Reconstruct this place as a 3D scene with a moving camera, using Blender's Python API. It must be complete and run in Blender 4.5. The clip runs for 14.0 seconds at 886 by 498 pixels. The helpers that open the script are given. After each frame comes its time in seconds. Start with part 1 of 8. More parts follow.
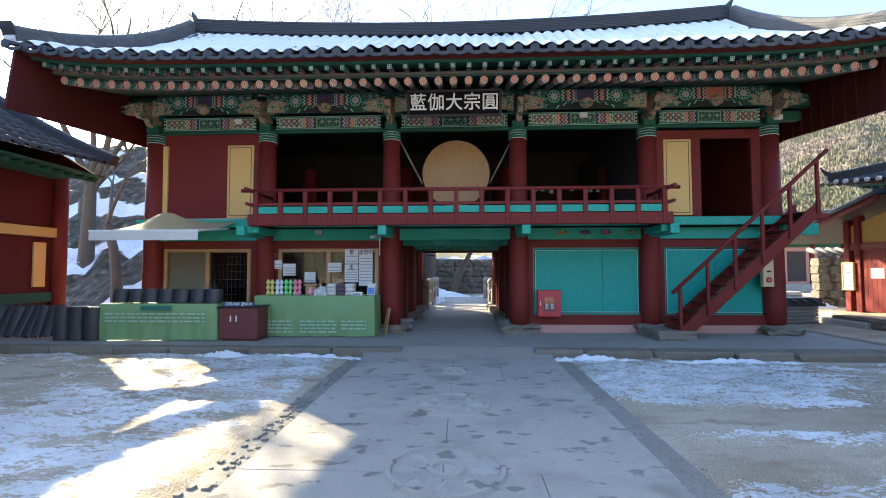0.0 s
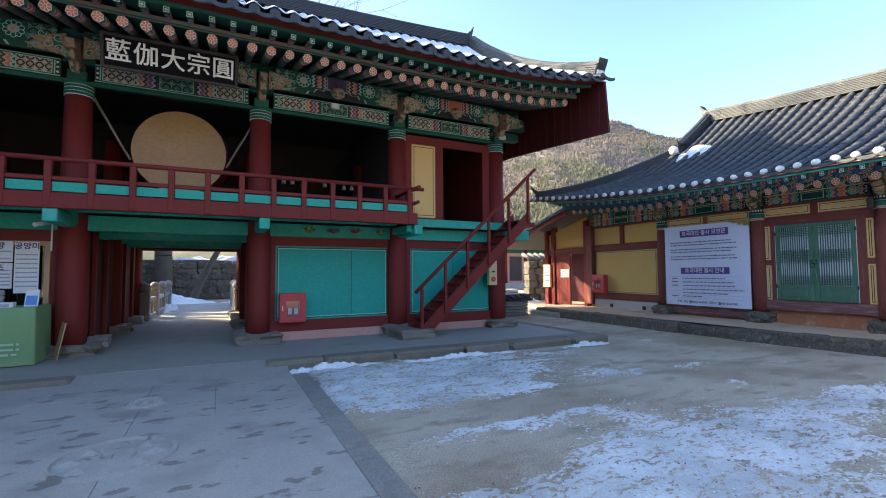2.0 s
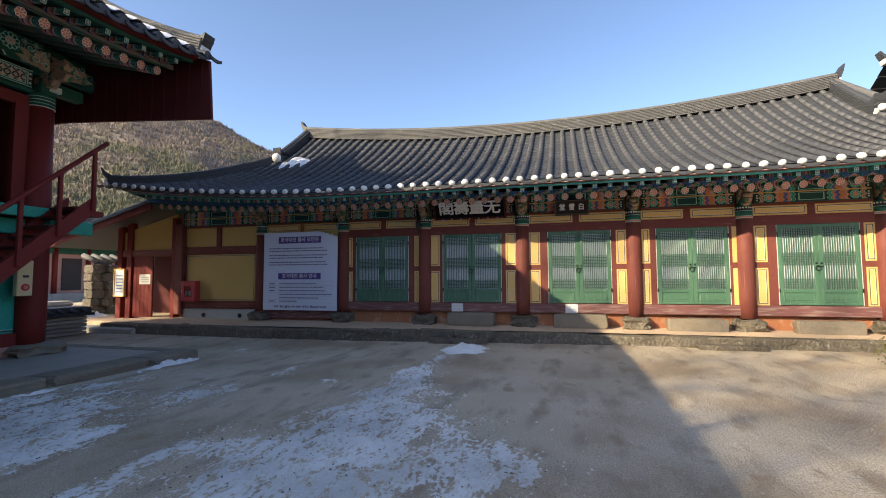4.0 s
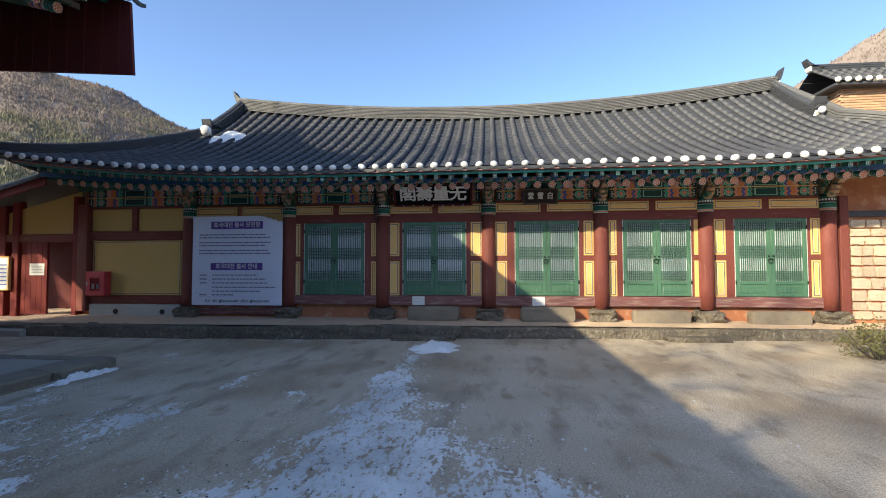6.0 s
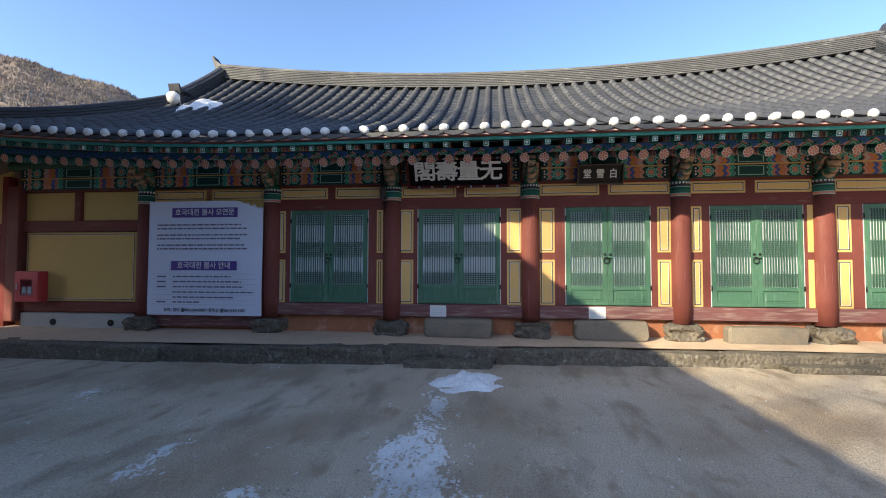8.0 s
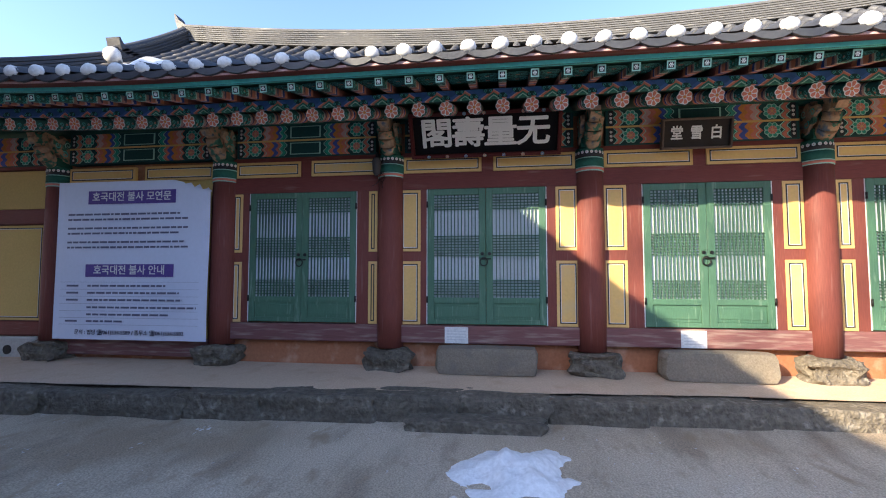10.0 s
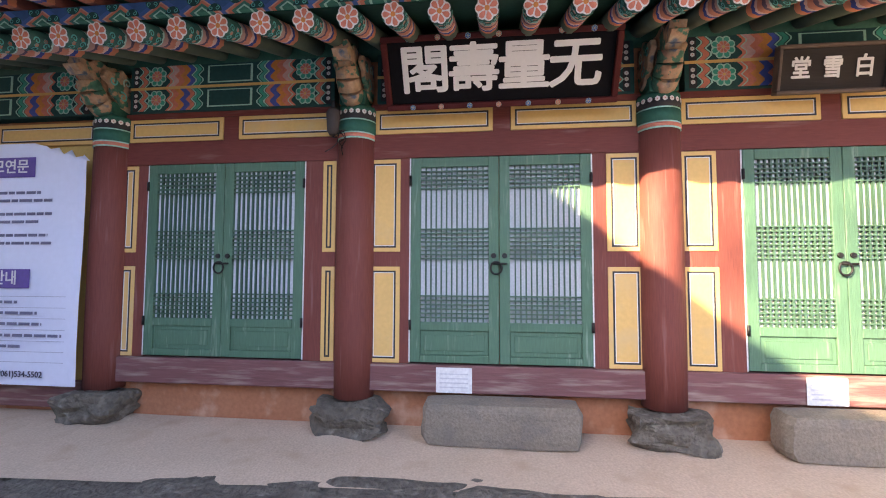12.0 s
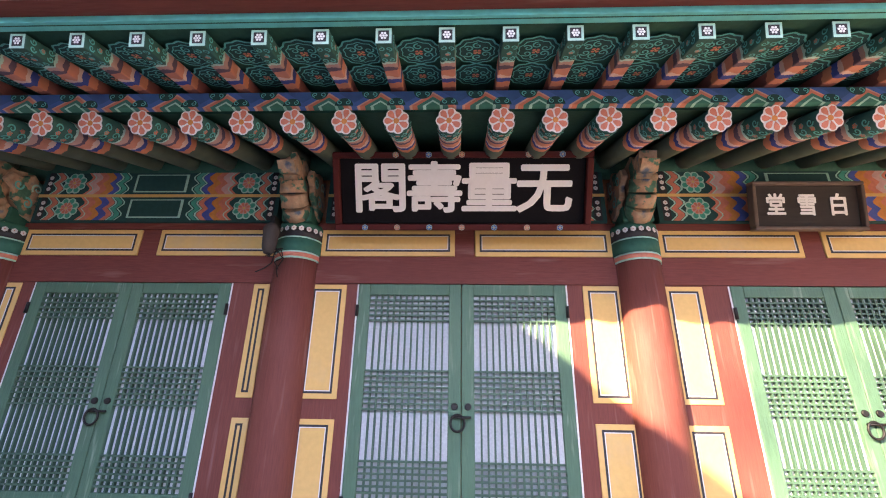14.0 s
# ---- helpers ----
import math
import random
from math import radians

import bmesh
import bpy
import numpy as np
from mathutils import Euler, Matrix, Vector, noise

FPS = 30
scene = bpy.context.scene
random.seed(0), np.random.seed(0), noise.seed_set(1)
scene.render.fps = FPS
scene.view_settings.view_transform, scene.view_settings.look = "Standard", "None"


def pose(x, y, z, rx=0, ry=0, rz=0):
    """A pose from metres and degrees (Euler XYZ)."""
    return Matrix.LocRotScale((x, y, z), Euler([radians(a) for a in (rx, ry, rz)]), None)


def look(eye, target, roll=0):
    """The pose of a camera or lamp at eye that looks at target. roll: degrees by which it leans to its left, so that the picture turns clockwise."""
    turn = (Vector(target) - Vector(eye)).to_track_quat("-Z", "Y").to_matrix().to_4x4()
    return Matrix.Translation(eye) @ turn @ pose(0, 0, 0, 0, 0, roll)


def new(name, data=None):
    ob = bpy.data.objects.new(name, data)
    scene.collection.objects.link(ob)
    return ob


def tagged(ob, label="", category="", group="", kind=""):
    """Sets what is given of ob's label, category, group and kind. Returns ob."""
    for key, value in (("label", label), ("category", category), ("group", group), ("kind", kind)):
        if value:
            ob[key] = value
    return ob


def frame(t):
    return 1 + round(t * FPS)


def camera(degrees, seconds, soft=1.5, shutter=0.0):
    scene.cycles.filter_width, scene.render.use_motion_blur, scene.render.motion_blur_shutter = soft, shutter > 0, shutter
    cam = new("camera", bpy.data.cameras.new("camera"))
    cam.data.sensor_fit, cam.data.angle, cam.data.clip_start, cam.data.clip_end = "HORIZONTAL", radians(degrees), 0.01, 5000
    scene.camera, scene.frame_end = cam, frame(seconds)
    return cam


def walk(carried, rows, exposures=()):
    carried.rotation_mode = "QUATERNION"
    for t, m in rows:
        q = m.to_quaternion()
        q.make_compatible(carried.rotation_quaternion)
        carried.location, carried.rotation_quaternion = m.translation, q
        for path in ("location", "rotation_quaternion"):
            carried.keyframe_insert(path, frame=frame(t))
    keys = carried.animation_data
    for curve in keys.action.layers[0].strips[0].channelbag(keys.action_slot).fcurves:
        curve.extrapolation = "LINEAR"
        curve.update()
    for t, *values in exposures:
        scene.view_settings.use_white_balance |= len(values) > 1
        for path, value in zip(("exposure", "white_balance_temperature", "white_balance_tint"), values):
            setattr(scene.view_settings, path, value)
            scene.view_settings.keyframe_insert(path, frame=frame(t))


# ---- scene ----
cam = camera(89.2, 14.0, soft=1.05)
PATH = [
    (0, (-0.246, -0.432, 1.561), (-0.332, 1.563, 1.655), -0.1),
    (0.5, (-0.183, -0.344, 1.538), (-0.195, 1.654, 1.631), -0.1),
    (1, (-0.016, -0.123, 1.521), (0.126, 1.87, 1.612), -0.2),
    (1.5, (0.179, 0.083, 1.515), (0.641, 2.026, 1.614), -0.2),
    (2, (0.366, 0.261, 1.512), (1.255, 2.05, 1.615), -0.3),
    (2.5, (0.573, 0.376, 1.504), (1.874, 1.891, 1.611), -0.3),
    (3, (0.774, 0.502, 1.474), (2.396, 1.666, 1.589), -0.2),
    (3.5, (0.843, 0.623, 1.46), (2.664, 1.441, 1.579), -0.2),
    (4, (0.827, 0.772, 1.469), (2.755, 1.287, 1.594), -0.3),
    (6.5, (1.91, 1.921, 1.545), (3.898, 2.122, 1.616), -0.1),
    (7, (2.509, 2.089, 1.544), (4.497, 2.301, 1.607), -0.0),
    (7.5, (3.191, 2.243, 1.541), (5.178, 2.461, 1.61), 0.1),
    (9.8, (6.033, 2.715, 1.456), (8.013, 2.977, 1.559), 0.0),
    (10, (6.274, 2.772, 1.466), (8.253, 3.037, 1.578), 0.0),
    (10.5, (6.773, 2.943, 1.515), (8.753, 3.208, 1.61), 0.0),
    (11, (7.333, 3.006, 1.534), (9.316, 3.252, 1.615), -0.0),
    (11.5, (7.75, 3.028, 1.551), (9.735, 3.256, 1.643), -0.0),
    (12, (8.181, 3.009, 1.57), (10.164, 3.244, 1.681), 0.2),
    (12.5, (8.533, 2.947, 1.614), (10.495, 3.208, 1.904), 0.4),
    (13, (8.699, 2.936, 1.65), (10.617, 3.13, 2.181), 1.3),
    (13.5, (8.756, 2.971, 1.644), (10.638, 3.094, 2.311), 1.8),
    (14, (8.774, 2.997, 1.647), (10.644, 3.072, 2.353), 1.0),
]
walk(cam, [(t, look(e, g, r)) for t, e, g, r in PATH], exposures=((0, 2.92, 6500, 3), (1, 2.72, 6500, 4), (2, 2.62, 6400, 4), (2.5, 2.52, 6400, 4), (3, 2.15, 6500, 5), (4, 1.6, 6800, 7), (6.5, 1.6, 6200, 4), (7.7, 1.7, 6200, 5), (9.8, 2.3, 6200, 9), (11, 3.0, 7000, 14), (12, 3.55, 7400, 18), (13.2, 3.75, 7500, 22), (14, 3.75, 7400, 24)))

# ---- sky and sun ----
SUN_TO = Vector((-13.0, 12.06, 8.6)).normalized()
world = bpy.data.worlds.new("sky")
scene.world = world
world.use_nodes = True
sky = world.node_tree.nodes.new("ShaderNodeTexSky")
sky.sky_type = 'NISHITA'
sky.sun_disc = False
sky.sun_elevation = math.asin(SUN_TO.z)
sky.sun_rotation = math.atan2(SUN_TO.x, SUN_TO.y)
sky.air_density, sky.dust_density, sky.ozone_density = 0.58, 2.0, 1.2
sky.altitude = 1200
world.node_tree.links.new(sky.outputs[0], world.node_tree.nodes["Background"].inputs[0])
world.node_tree.nodes["Background"].inputs[1].default_value = 0.145
sun = new("sun", bpy.data.lights.new("sun", 'SUN'))
sun.data.energy, sun.data.angle, sun.data.color = 3.7, radians(0.5), (1.0, 0.83, 0.58)
sun.matrix_world = look(SUN_TO * 60, (0, 0, 0))

# ---- materials ----
def nodes_of(name):
    m = bpy.data.materials.new(name)
    m.use_nodes = True
    nt = m.node_tree
    return m, nt, nt.nodes["Principled BSDF"]


def link(nt, a, b):
    nt.links.new(a, b)


def add_noise(nt, scale, detail=4.0, stretch=(1, 1, 1), obj=False):
    mp = nt.nodes.new("ShaderNodeMapping")
    mp.inputs["Scale"].default_value = stretch
    if obj:
        link(nt, nt.nodes.new("ShaderNodeTexCoord").outputs["Object"], mp.inputs[0])
    else:
        link(nt, nt.nodes.new("ShaderNodeNewGeometry").outputs["Position"], mp.inputs[0])
    n = nt.nodes.new("ShaderNodeTexNoise")
    n.inputs["Scale"].default_value, n.inputs["Detail"].default_value = scale, detail
    link(nt, mp.outputs[0], n.inputs[0])
    return n.outputs["Fac"]


def ramp(nt, fac, stops):
    r = nt.nodes.new("ShaderNodeValToRGB")
    e = r.color_ramp.elements
    while len(e) < len(stops):
        e.new(0.5)
    for el, (p, c) in zip(e, stops):
        el.position, el.color = p, (*c, 1) if len(c) == 3 else c
    link(nt, fac, r.inputs[0])
    return r.outputs[0]


def blend(nt, fac, a, b, kind='MIX'):
    m = nt.nodes.new("ShaderNodeMix")
    m.data_type, m.blend_type = 'RGBA', kind
    for sock, v in ((m.inputs[0], fac), (m.inputs[6], a), (m.inputs[7], b)):
        if isinstance(v, (int, float)):
            sock.default_value = v
        elif isinstance(v, tuple):
            sock.default_value = (*v, 1) if len(v) == 3 else v
        else:
            link(nt, v, sock)
    return m.outputs[2]


def bump(nt, bsdf, height, strength, dist=0.01):
    b = nt.nodes.new("ShaderNodeBump")
    b.inputs["Strength"].default_value, b.inputs["Distance"].default_value = strength, dist
    link(nt, height, b.inputs["Height"])
    link(nt, b.outputs[0], bsdf.inputs["Normal"])


def surface(name, c1, c2, rough=0.8, big=1.5, fine=40, depth=0.25, stretch=(1, 1, 1), metal=0.0, spots=None, worn=None, amount=0.35, vary=0.0, dist=0.01, grain=0.45):
    """Two colours in large drifts, a fine grain over them, and where worn is given that colour in scuffed spots."""
    m, nt, b = nodes_of(name)
    col = blend(nt, add_noise(nt, big, 5), c1, c2)
    g = add_noise(nt, fine, 6, stretch)
    col = blend(nt, grain, col, ramp(nt, g, [(0.25, (0.45,) * 3), (0.75, (1.0,) * 3)]), 'MULTIPLY')
    if worn:
        w = add_noise(nt, big * 2.3, 8, stretch)
        col = blend(nt, ramp(nt, w, [(0.62 - amount * 0.25, (0,) * 3), (0.78, (1,) * 3)]), col, worn)
    if spots:
        w = add_noise(nt, 3.2, 3, (1.0, 1.7, 1))
        w2 = add_noise(nt, 1.1, 4)
        col = blend(nt, ramp(nt, w, [(0.605, (0,) * 3), (0.64, (0.75,) * 3)]), col, spots, 'MULTIPLY')
        col = blend(nt, ramp(nt, w2, [(0.6, (0,) * 3), (0.68, (0.5,) * 3)]), col, spots, 'MULTIPLY')
    if vary:
        oi = nt.nodes.new("ShaderNodeObjectInfo")
        col = blend(nt, vary, col, ramp(nt, oi.outputs["Random"], [(0, (0.45,) * 3), (1, (1.35,) * 3)]), 'MULTIPLY')
    link(nt, col, b.inputs["Base Color"])
    b.inputs["Roughness"].default_value, b.inputs["Metallic"].default_value = rough, metal
    bump(nt, b, g, depth, dist)
    return m


UP = (9, 9, 0.6)
RED = surface("red_paint_wood", (0.16, 0.046, 0.036), (0.22, 0.068, 0.053), 0.6, 1.2, 14, 0.25, UP, worn=(0.24, 0.115, 0.1), amount=0.06)
RED_H = surface("red_paint_beam", (0.155, 0.04, 0.032), (0.21, 0.058, 0.046), 0.62, 1.2, 14, 0.25, (7, 0.7, 7), worn=(0.24, 0.12, 0.1), amount=0.05)
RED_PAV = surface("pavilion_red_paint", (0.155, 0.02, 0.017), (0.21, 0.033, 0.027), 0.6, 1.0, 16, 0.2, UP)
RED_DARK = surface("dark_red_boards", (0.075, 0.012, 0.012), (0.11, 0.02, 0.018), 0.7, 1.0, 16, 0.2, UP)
SILL = surface("worn_sill_wood", (0.15, 0.05, 0.05), (0.22, 0.1, 0.095), 0.75, 2.0, 11, 0.6, (6, 0.55, 6), worn=(0.32, 0.25, 0.21), amount=0.5)
OCHRE = surface("ochre_paint", (0.68, 0.42, 0.13), (0.75, 0.49, 0.18), 0.7, 1.3, 30, 0.1, grain=0.2, worn=(0.6, 0.42, 0.2), amount=0.2)
OCHRE_W = surface("ochre_plaster", (0.54, 0.36, 0.10), (0.66, 0.46, 0.16), 0.85, 0.9, 35, 0.15, grain=0.25)
BLACK = surface("black_line_paint", (0.012, 0.012, 0.016), (0.025, 0.025, 0.03), 0.6, 3, 40, 0.05)
WHITE = surface("white_paint", (0.72, 0.72, 0.7), (0.82, 0.82, 0.8), 0.7, 3, 40, 0.08)
PAPER = surface("window_paper", (0.66, 0.69, 0.72), (0.76, 0.78, 0.8), 0.85, 1.4, 60, 0.06)
DOOR = surface("green_door_paint", (0.047, 0.14, 0.082), (0.088, 0.19, 0.12), 0.6, 1.6, 14, 0.3, (8, 8, 0.8), worn=(0.2, 0.3, 0.22), amount=0.1)
SLAT = surface("dark_green_slat_paint", (0.035, 0.1, 0.065), (0.06, 0.14, 0.09), 0.6, 1.6, 14, 0.3, (8, 8, 0.8))
TEAL = surface("turquoise_paint", (0.035, 0.345, 0.25), (0.06, 0.42, 0.31), 0.6, 1.0, 24, 0.12, worn=(0.12, 0.4, 0.34), amount=0.2)
TEAL_S = surface("scroll_teal_paint", (0.07, 0.46, 0.44), (0.11, 0.57, 0.54), 0.6, 2.0, 24, 0.1)
TEAL_P = surface("turquoise_panel", (0.02, 0.33, 0.265), (0.04, 0.41, 0.33), 0.5, 0.7, 24, 0.1)
GREEN = surface("dancheong_green", (0.02, 0.105, 0.075), (0.035, 0.155, 0.115), 0.65, 2.5, 30, 0.15, vary=0.35)
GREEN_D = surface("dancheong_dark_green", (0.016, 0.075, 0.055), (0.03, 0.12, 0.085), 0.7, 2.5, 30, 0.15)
CORAL = surface("dancheong_coral", (0.62, 0.18, 0.12), (0.72, 0.26, 0.17), 0.65, 3, 40, 0.1)
ORANGE = surface("dancheong_orange", (0.62, 0.22, 0.04), (0.7, 0.3, 0.08), 0.65, 3, 40, 0.1)
DEEP = surface("deep_teal_paint", (0.014, 0.06, 0.06), (0.025, 0.095, 0.09), 0.7, 2.5, 30, 0.15)
BLUE = surface("dancheong_blue", (0.05, 0.09, 0.38), (0.08, 0.13, 0.48), 0.65, 3, 40, 0.1)
PINK = surface("dancheong_pink", (0.6, 0.36, 0.34), (0.7, 0.46, 0.42), 0.65, 3, 40, 0.1)
MINT = surface("dancheong_mint", (0.32, 0.62, 0.52), (0.42, 0.72, 0.62), 0.65, 3, 40, 0.1)
TILE = surface("grey_roof_tile", (0.042, 0.044, 0.052), (0.078, 0.08, 0.09), 0.6, 0.9, 26, 0.4, worn=(0.11, 0.11, 0.112), amount=0.1, vary=0.14)
TILE_D = surface("dark_roof_tile", (0.035, 0.038, 0.046), (0.06, 0.063, 0.07), 0.6, 0.9, 26, 0.4)
RIDGE = surface("ridge_tile_stack", (0.085, 0.085, 0.088), (0.14, 0.138, 0.135), 0.75, 1.2, 22, 0.6, (1, 1, 9), worn=(0.3, 0.29, 0.27), amount=0.12)
PLASTER = surface("lime_plaster", (0.74, 0.73, 0.7), (0.84, 0.83, 0.8), 0.85, 4, 40, 0.3)
DRESSED = surface("dressed_stone", (0.2, 0.165, 0.12), (0.31, 0.265, 0.205), 0.88, 2.4, 55, 0.8, worn=(0.15, 0.135, 0.115), amount=0.5, vary=0.2, grain=0.7)
PINKWALL = surface("pink_plaster", (0.52, 0.27, 0.22), (0.62, 0.36, 0.3), 0.85, 1.5, 40, 0.2)
CLAY = surface("orange_clay_wall", (0.34, 0.12, 0.055), (0.46, 0.2, 0.1), 0.9, 1.8, 30, 0.4, worn=(0.55, 0.35, 0.24), amount=0.35)
GREYPL = surface("grey_plaster", (0.4, 0.4, 0.37), (0.52, 0.51, 0.47), 0.9, 1.2, 30, 0.2)
EARTH = surface("packed_earth", (0.56, 0.41, 0.28), (0.68, 0.52, 0.38), 0.95, 1.6, 60, 0.6, worn=(0.44, 0.31, 0.2), amount=0.3, grain=0.5)
CONC = surface("porch_concrete", (0.3, 0.27, 0.235), (0.38, 0.345, 0.30), 0.85, 0.9, 40, 0.3, worn=(0.22, 0.2, 0.19), amount=0.3)
STONE = surface("dark_granite", (0.1, 0.085, 0.065), (0.25, 0.215, 0.165), 0.9, 4.5, 22, 1.0, worn=(0.3, 0.272, 0.225), amount=0.2, vary=0.3, dist=0.05, grain=0.95)
STONE_L = surface("pale_granite", (0.33, 0.31, 0.28), (0.44, 0.42, 0.38), 0.85, 1.4, 60, 0.4, worn=(0.24, 0.23, 0.21), amount=0.3, vary=0.25)
SNOW = surface("snow", (0.78, 0.79, 0.8), (0.88, 0.88, 0.88), 0.6, 2.0, 30, 0.5, dist=0.02)
IRON = surface("black_iron", (0.02, 0.02, 0.02), (0.05, 0.05, 0.05), 0.5, 4, 60, 0.2, metal=0.8)
# dark wood; on indoor boards the near-black tone also paints the room's shade
DARK = surface("dark_wood_with_room_shade", (0.035, 0.03, 0.03), (0.06, 0.05, 0.045), 0.8, 1.2, 18, 0.2, UP)
WOOD = surface("pale_window_wood", (0.4, 0.24, 0.12), (0.52, 0.33, 0.18), 0.6, 1.5, 14, 0.2, UP)
BARK = surface("tree_bark", (0.09, 0.075, 0.06), (0.15, 0.125, 0.1), 0.9, 3, 20, 0.6, UP)


def pattern_paint(name, along, size, centre, petal, ground, line):
    """Small painted flowers in a grid: along is the axis (0 x, 1 y) the beam runs in, size one flower's pitch."""
    m, nt, b = nodes_of(name)
    sep = nt.nodes.new("ShaderNodeSeparateXYZ")
    link(nt, nt.nodes.new("ShaderNodeNewGeometry").outputs["Position"], sep.inputs[0])
    cmb = nt.nodes.new("ShaderNodeCombineXYZ")
    link(nt, sep.outputs[along], cmb.inputs[0])
    link(nt, sep.outputs[2], cmb.inputs[1])
    v = nt.nodes.new("ShaderNodeTexVoronoi")
    v.voronoi_dimensions, v.distance = '2D', 'MINKOWSKI'
    v.inputs["Exponent"].default_value = 0.62
    v.inputs["Randomness"].default_value = 0.0
    v.inputs["Scale"].default_value = 1 / size
    link(nt, cmb.outputs[0], v.inputs["Vector"])
    r = nt.nodes.new("ShaderNodeValToRGB")
    r.color_ramp.interpolation = 'CONSTANT'
    e = r.color_ramp.elements
    stops = [(0.0, centre), (0.16, line), (0.22, petal), (0.5, line), (0.56, ground), (1.0, petal)]
    while len(e) < len(stops):
        e.new(0.5)
    for el, (p, c) in zip(e, stops):
        el.position, el.color = p, (*c, 1)
    link(nt, v.outputs["Distance"], r.inputs[0])
    c = blend(nt, 0.55, r.outputs[0], ramp(nt, add_noise(nt, 30, 6), [(0.3, (0.5,) * 3), (0.7, (1.0,) * 3)]), 'MULTIPLY')
    link(nt, c, b.inputs["Base Color"])
    b.inputs["Roughness"].default_value = 0.75
    return m


FLOWERS = pattern_paint("painted_flower_field", 0, 0.125, (0.7, 0.5, 0.2), (0.5, 0.36, 0.33), (0.012, 0.035, 0.03), (0.55, 0.66, 0.58))
FLOWERS_G = pattern_paint("green_flower_field", 0, 0.17, (0.62, 0.2, 0.13), (0.05, 0.2, 0.14), (0.015, 0.04, 0.035), (0.4, 0.62, 0.52))
FLOWERS_Y = pattern_paint("beam_flower_field", 1, 0.1, (0.7, 0.5, 0.2), (0.62, 0.22, 0.15), (0.015, 0.11, 0.10), (0.42, 0.66, 0.56))
for paint in (RED_PAV, RED_DARK, TEAL, TEAL_P, RED, RED_H, GREEN, GREEN_D, DEEP):
    paint.node_tree.nodes["Principled BSDF"].inputs["Specular IOR Level"].default_value = 0.22
BOARD = surface("black_lacquer_board", (0.006, 0.006, 0.008), (0.013, 0.012, 0.014), 0.9, 3, 40, 0.05)
BOARD.node_tree.nodes["Principled BSDF"].inputs["Specular IOR Level"].default_value = 0.15
LETTER = surface("white_lettering", (0.86, 0.86, 0.84), (0.92, 0.92, 0.9), 0.8, 3, 40, 0.05, grain=0.1)


# ---- mesh helpers ----
def thing(name, loc=(0, 0, 0), label="", category="", group="", kind=""):
    ob = new(name)
    ob.location = loc
    ob.empty_display_size = 0.2
    return tagged(ob, label, category, group, kind)


def to_mesh(name, bm, mats, smooth=False):
    me = bpy.data.meshes.new(name)
    bm.to_mesh(me)
    bm.free()
    for m in (mats if isinstance(mats, (list, tuple)) else [mats]):
        me.materials.append(m)
    if smooth:
        me.shade_smooth()
    return me


def part(name, bm, mats, parent=None, label="", at=None, smooth=False):
    """One mesh object, from a bmesh or a mesh, under parent. Its vertices are in world metres, unless at gives its pose."""
    me = bm if isinstance(bm, bpy.types.Mesh) else to_mesh(name, bm, mats, smooth)
    ob = new(name, me)
    if at is not None:
        ob.matrix_world = at
    if parent is not None:
        ob.parent = parent
        bpy_inv = Matrix.Translation(world_place(parent)).inverted() if parent.type == 'EMPTY' else world_matrix(parent).inverted()
        ob.matrix_parent_inverse = bpy_inv
    return tagged(ob, label)


def world_place(ob):
    return ob.location


def world_matrix(ob):
    m = ob.matrix_basis.copy()
    if ob.parent is not None:
        m = world_matrix(ob.parent) @ ob.matrix_parent_inverse @ m
    return m


def box(bm, x0, x1, y0, y1, z0, z1, mi=0, bev=0.0):
    vs = [bm.verts.new((x, y, z)) for x in (x0, x1) for y in (y0, y1) for z in (z0, z1)]
    fs = []
    for idx in ((0, 1, 3, 2), (4, 6, 7, 5), (0, 4, 5, 1), (2, 3, 7, 6), (0, 2, 6, 4), (1, 5, 7, 3)):
        f = bm.faces.new([vs[i] for i in idx])
        f.material_index = mi
        fs.append(f)
    if bev:
        es = list({e for f in fs for e in f.edges})
        bmesh.ops.bevel(bm, geom=es, offset=bev, segments=1, affect='EDGES')
    return vs


def boxes(*rows, bev=0.0):
    bm = bmesh.new()
    for r in rows:
        box(bm, *r[:6], mi=r[6] if len(r) > 6 else 0, bev=bev)
    return bm


def tube(bm, a, b, r0, r1=None, n=10, caps=True, mi=0):
    a, b = Vector(a), Vector(b)
    r1 = r0 if r1 is None else r1
    d = (b - a).normalized()
    s = d.orthogonal().normalized()
    u = d.cross(s)
    ra, rb = [], []
    for i in range(n):
        q = math.cos(2 * math.pi * i / n) * s + math.sin(2 * math.pi * i / n) * u
        ra.append(bm.verts.new(a + q * r0))
        rb.append(bm.verts.new(b + q * r1))
    for i in range(n):
        f = bm.faces.new((ra[i], ra[(i + 1) % n], rb[(i + 1) % n], rb[i]))
        f.material_index, f.smooth = mi, True
    if caps:
        bm.faces.new(ra[::-1]).material_index = mi
        bm.faces.new(rb).material_index = mi


def lathe(bm, c, profile, n=16, mi=0):
    """Turned about the upright line through c; profile: rows of (radius, height)."""
    rings = []
    for r, z in profile:
        rings.append([bm.verts.new((c[0] + r * math.cos(2 * math.pi * i / n), c[1] + r * math.sin(2 * math.pi * i / n), c[2] + z)) for i in range(n)])
    for p, q in zip(rings, rings[1:]):
        for i in range(n):
            f = bm.faces.new((p[i], p[(i + 1) % n], q[(i + 1) % n], q[i]))
            f.material_index, f.smooth = mi, True
    bm.faces.new(rings[0][::-1]).material_index = mi
    bm.faces.new(rings[-1]).material_index = mi


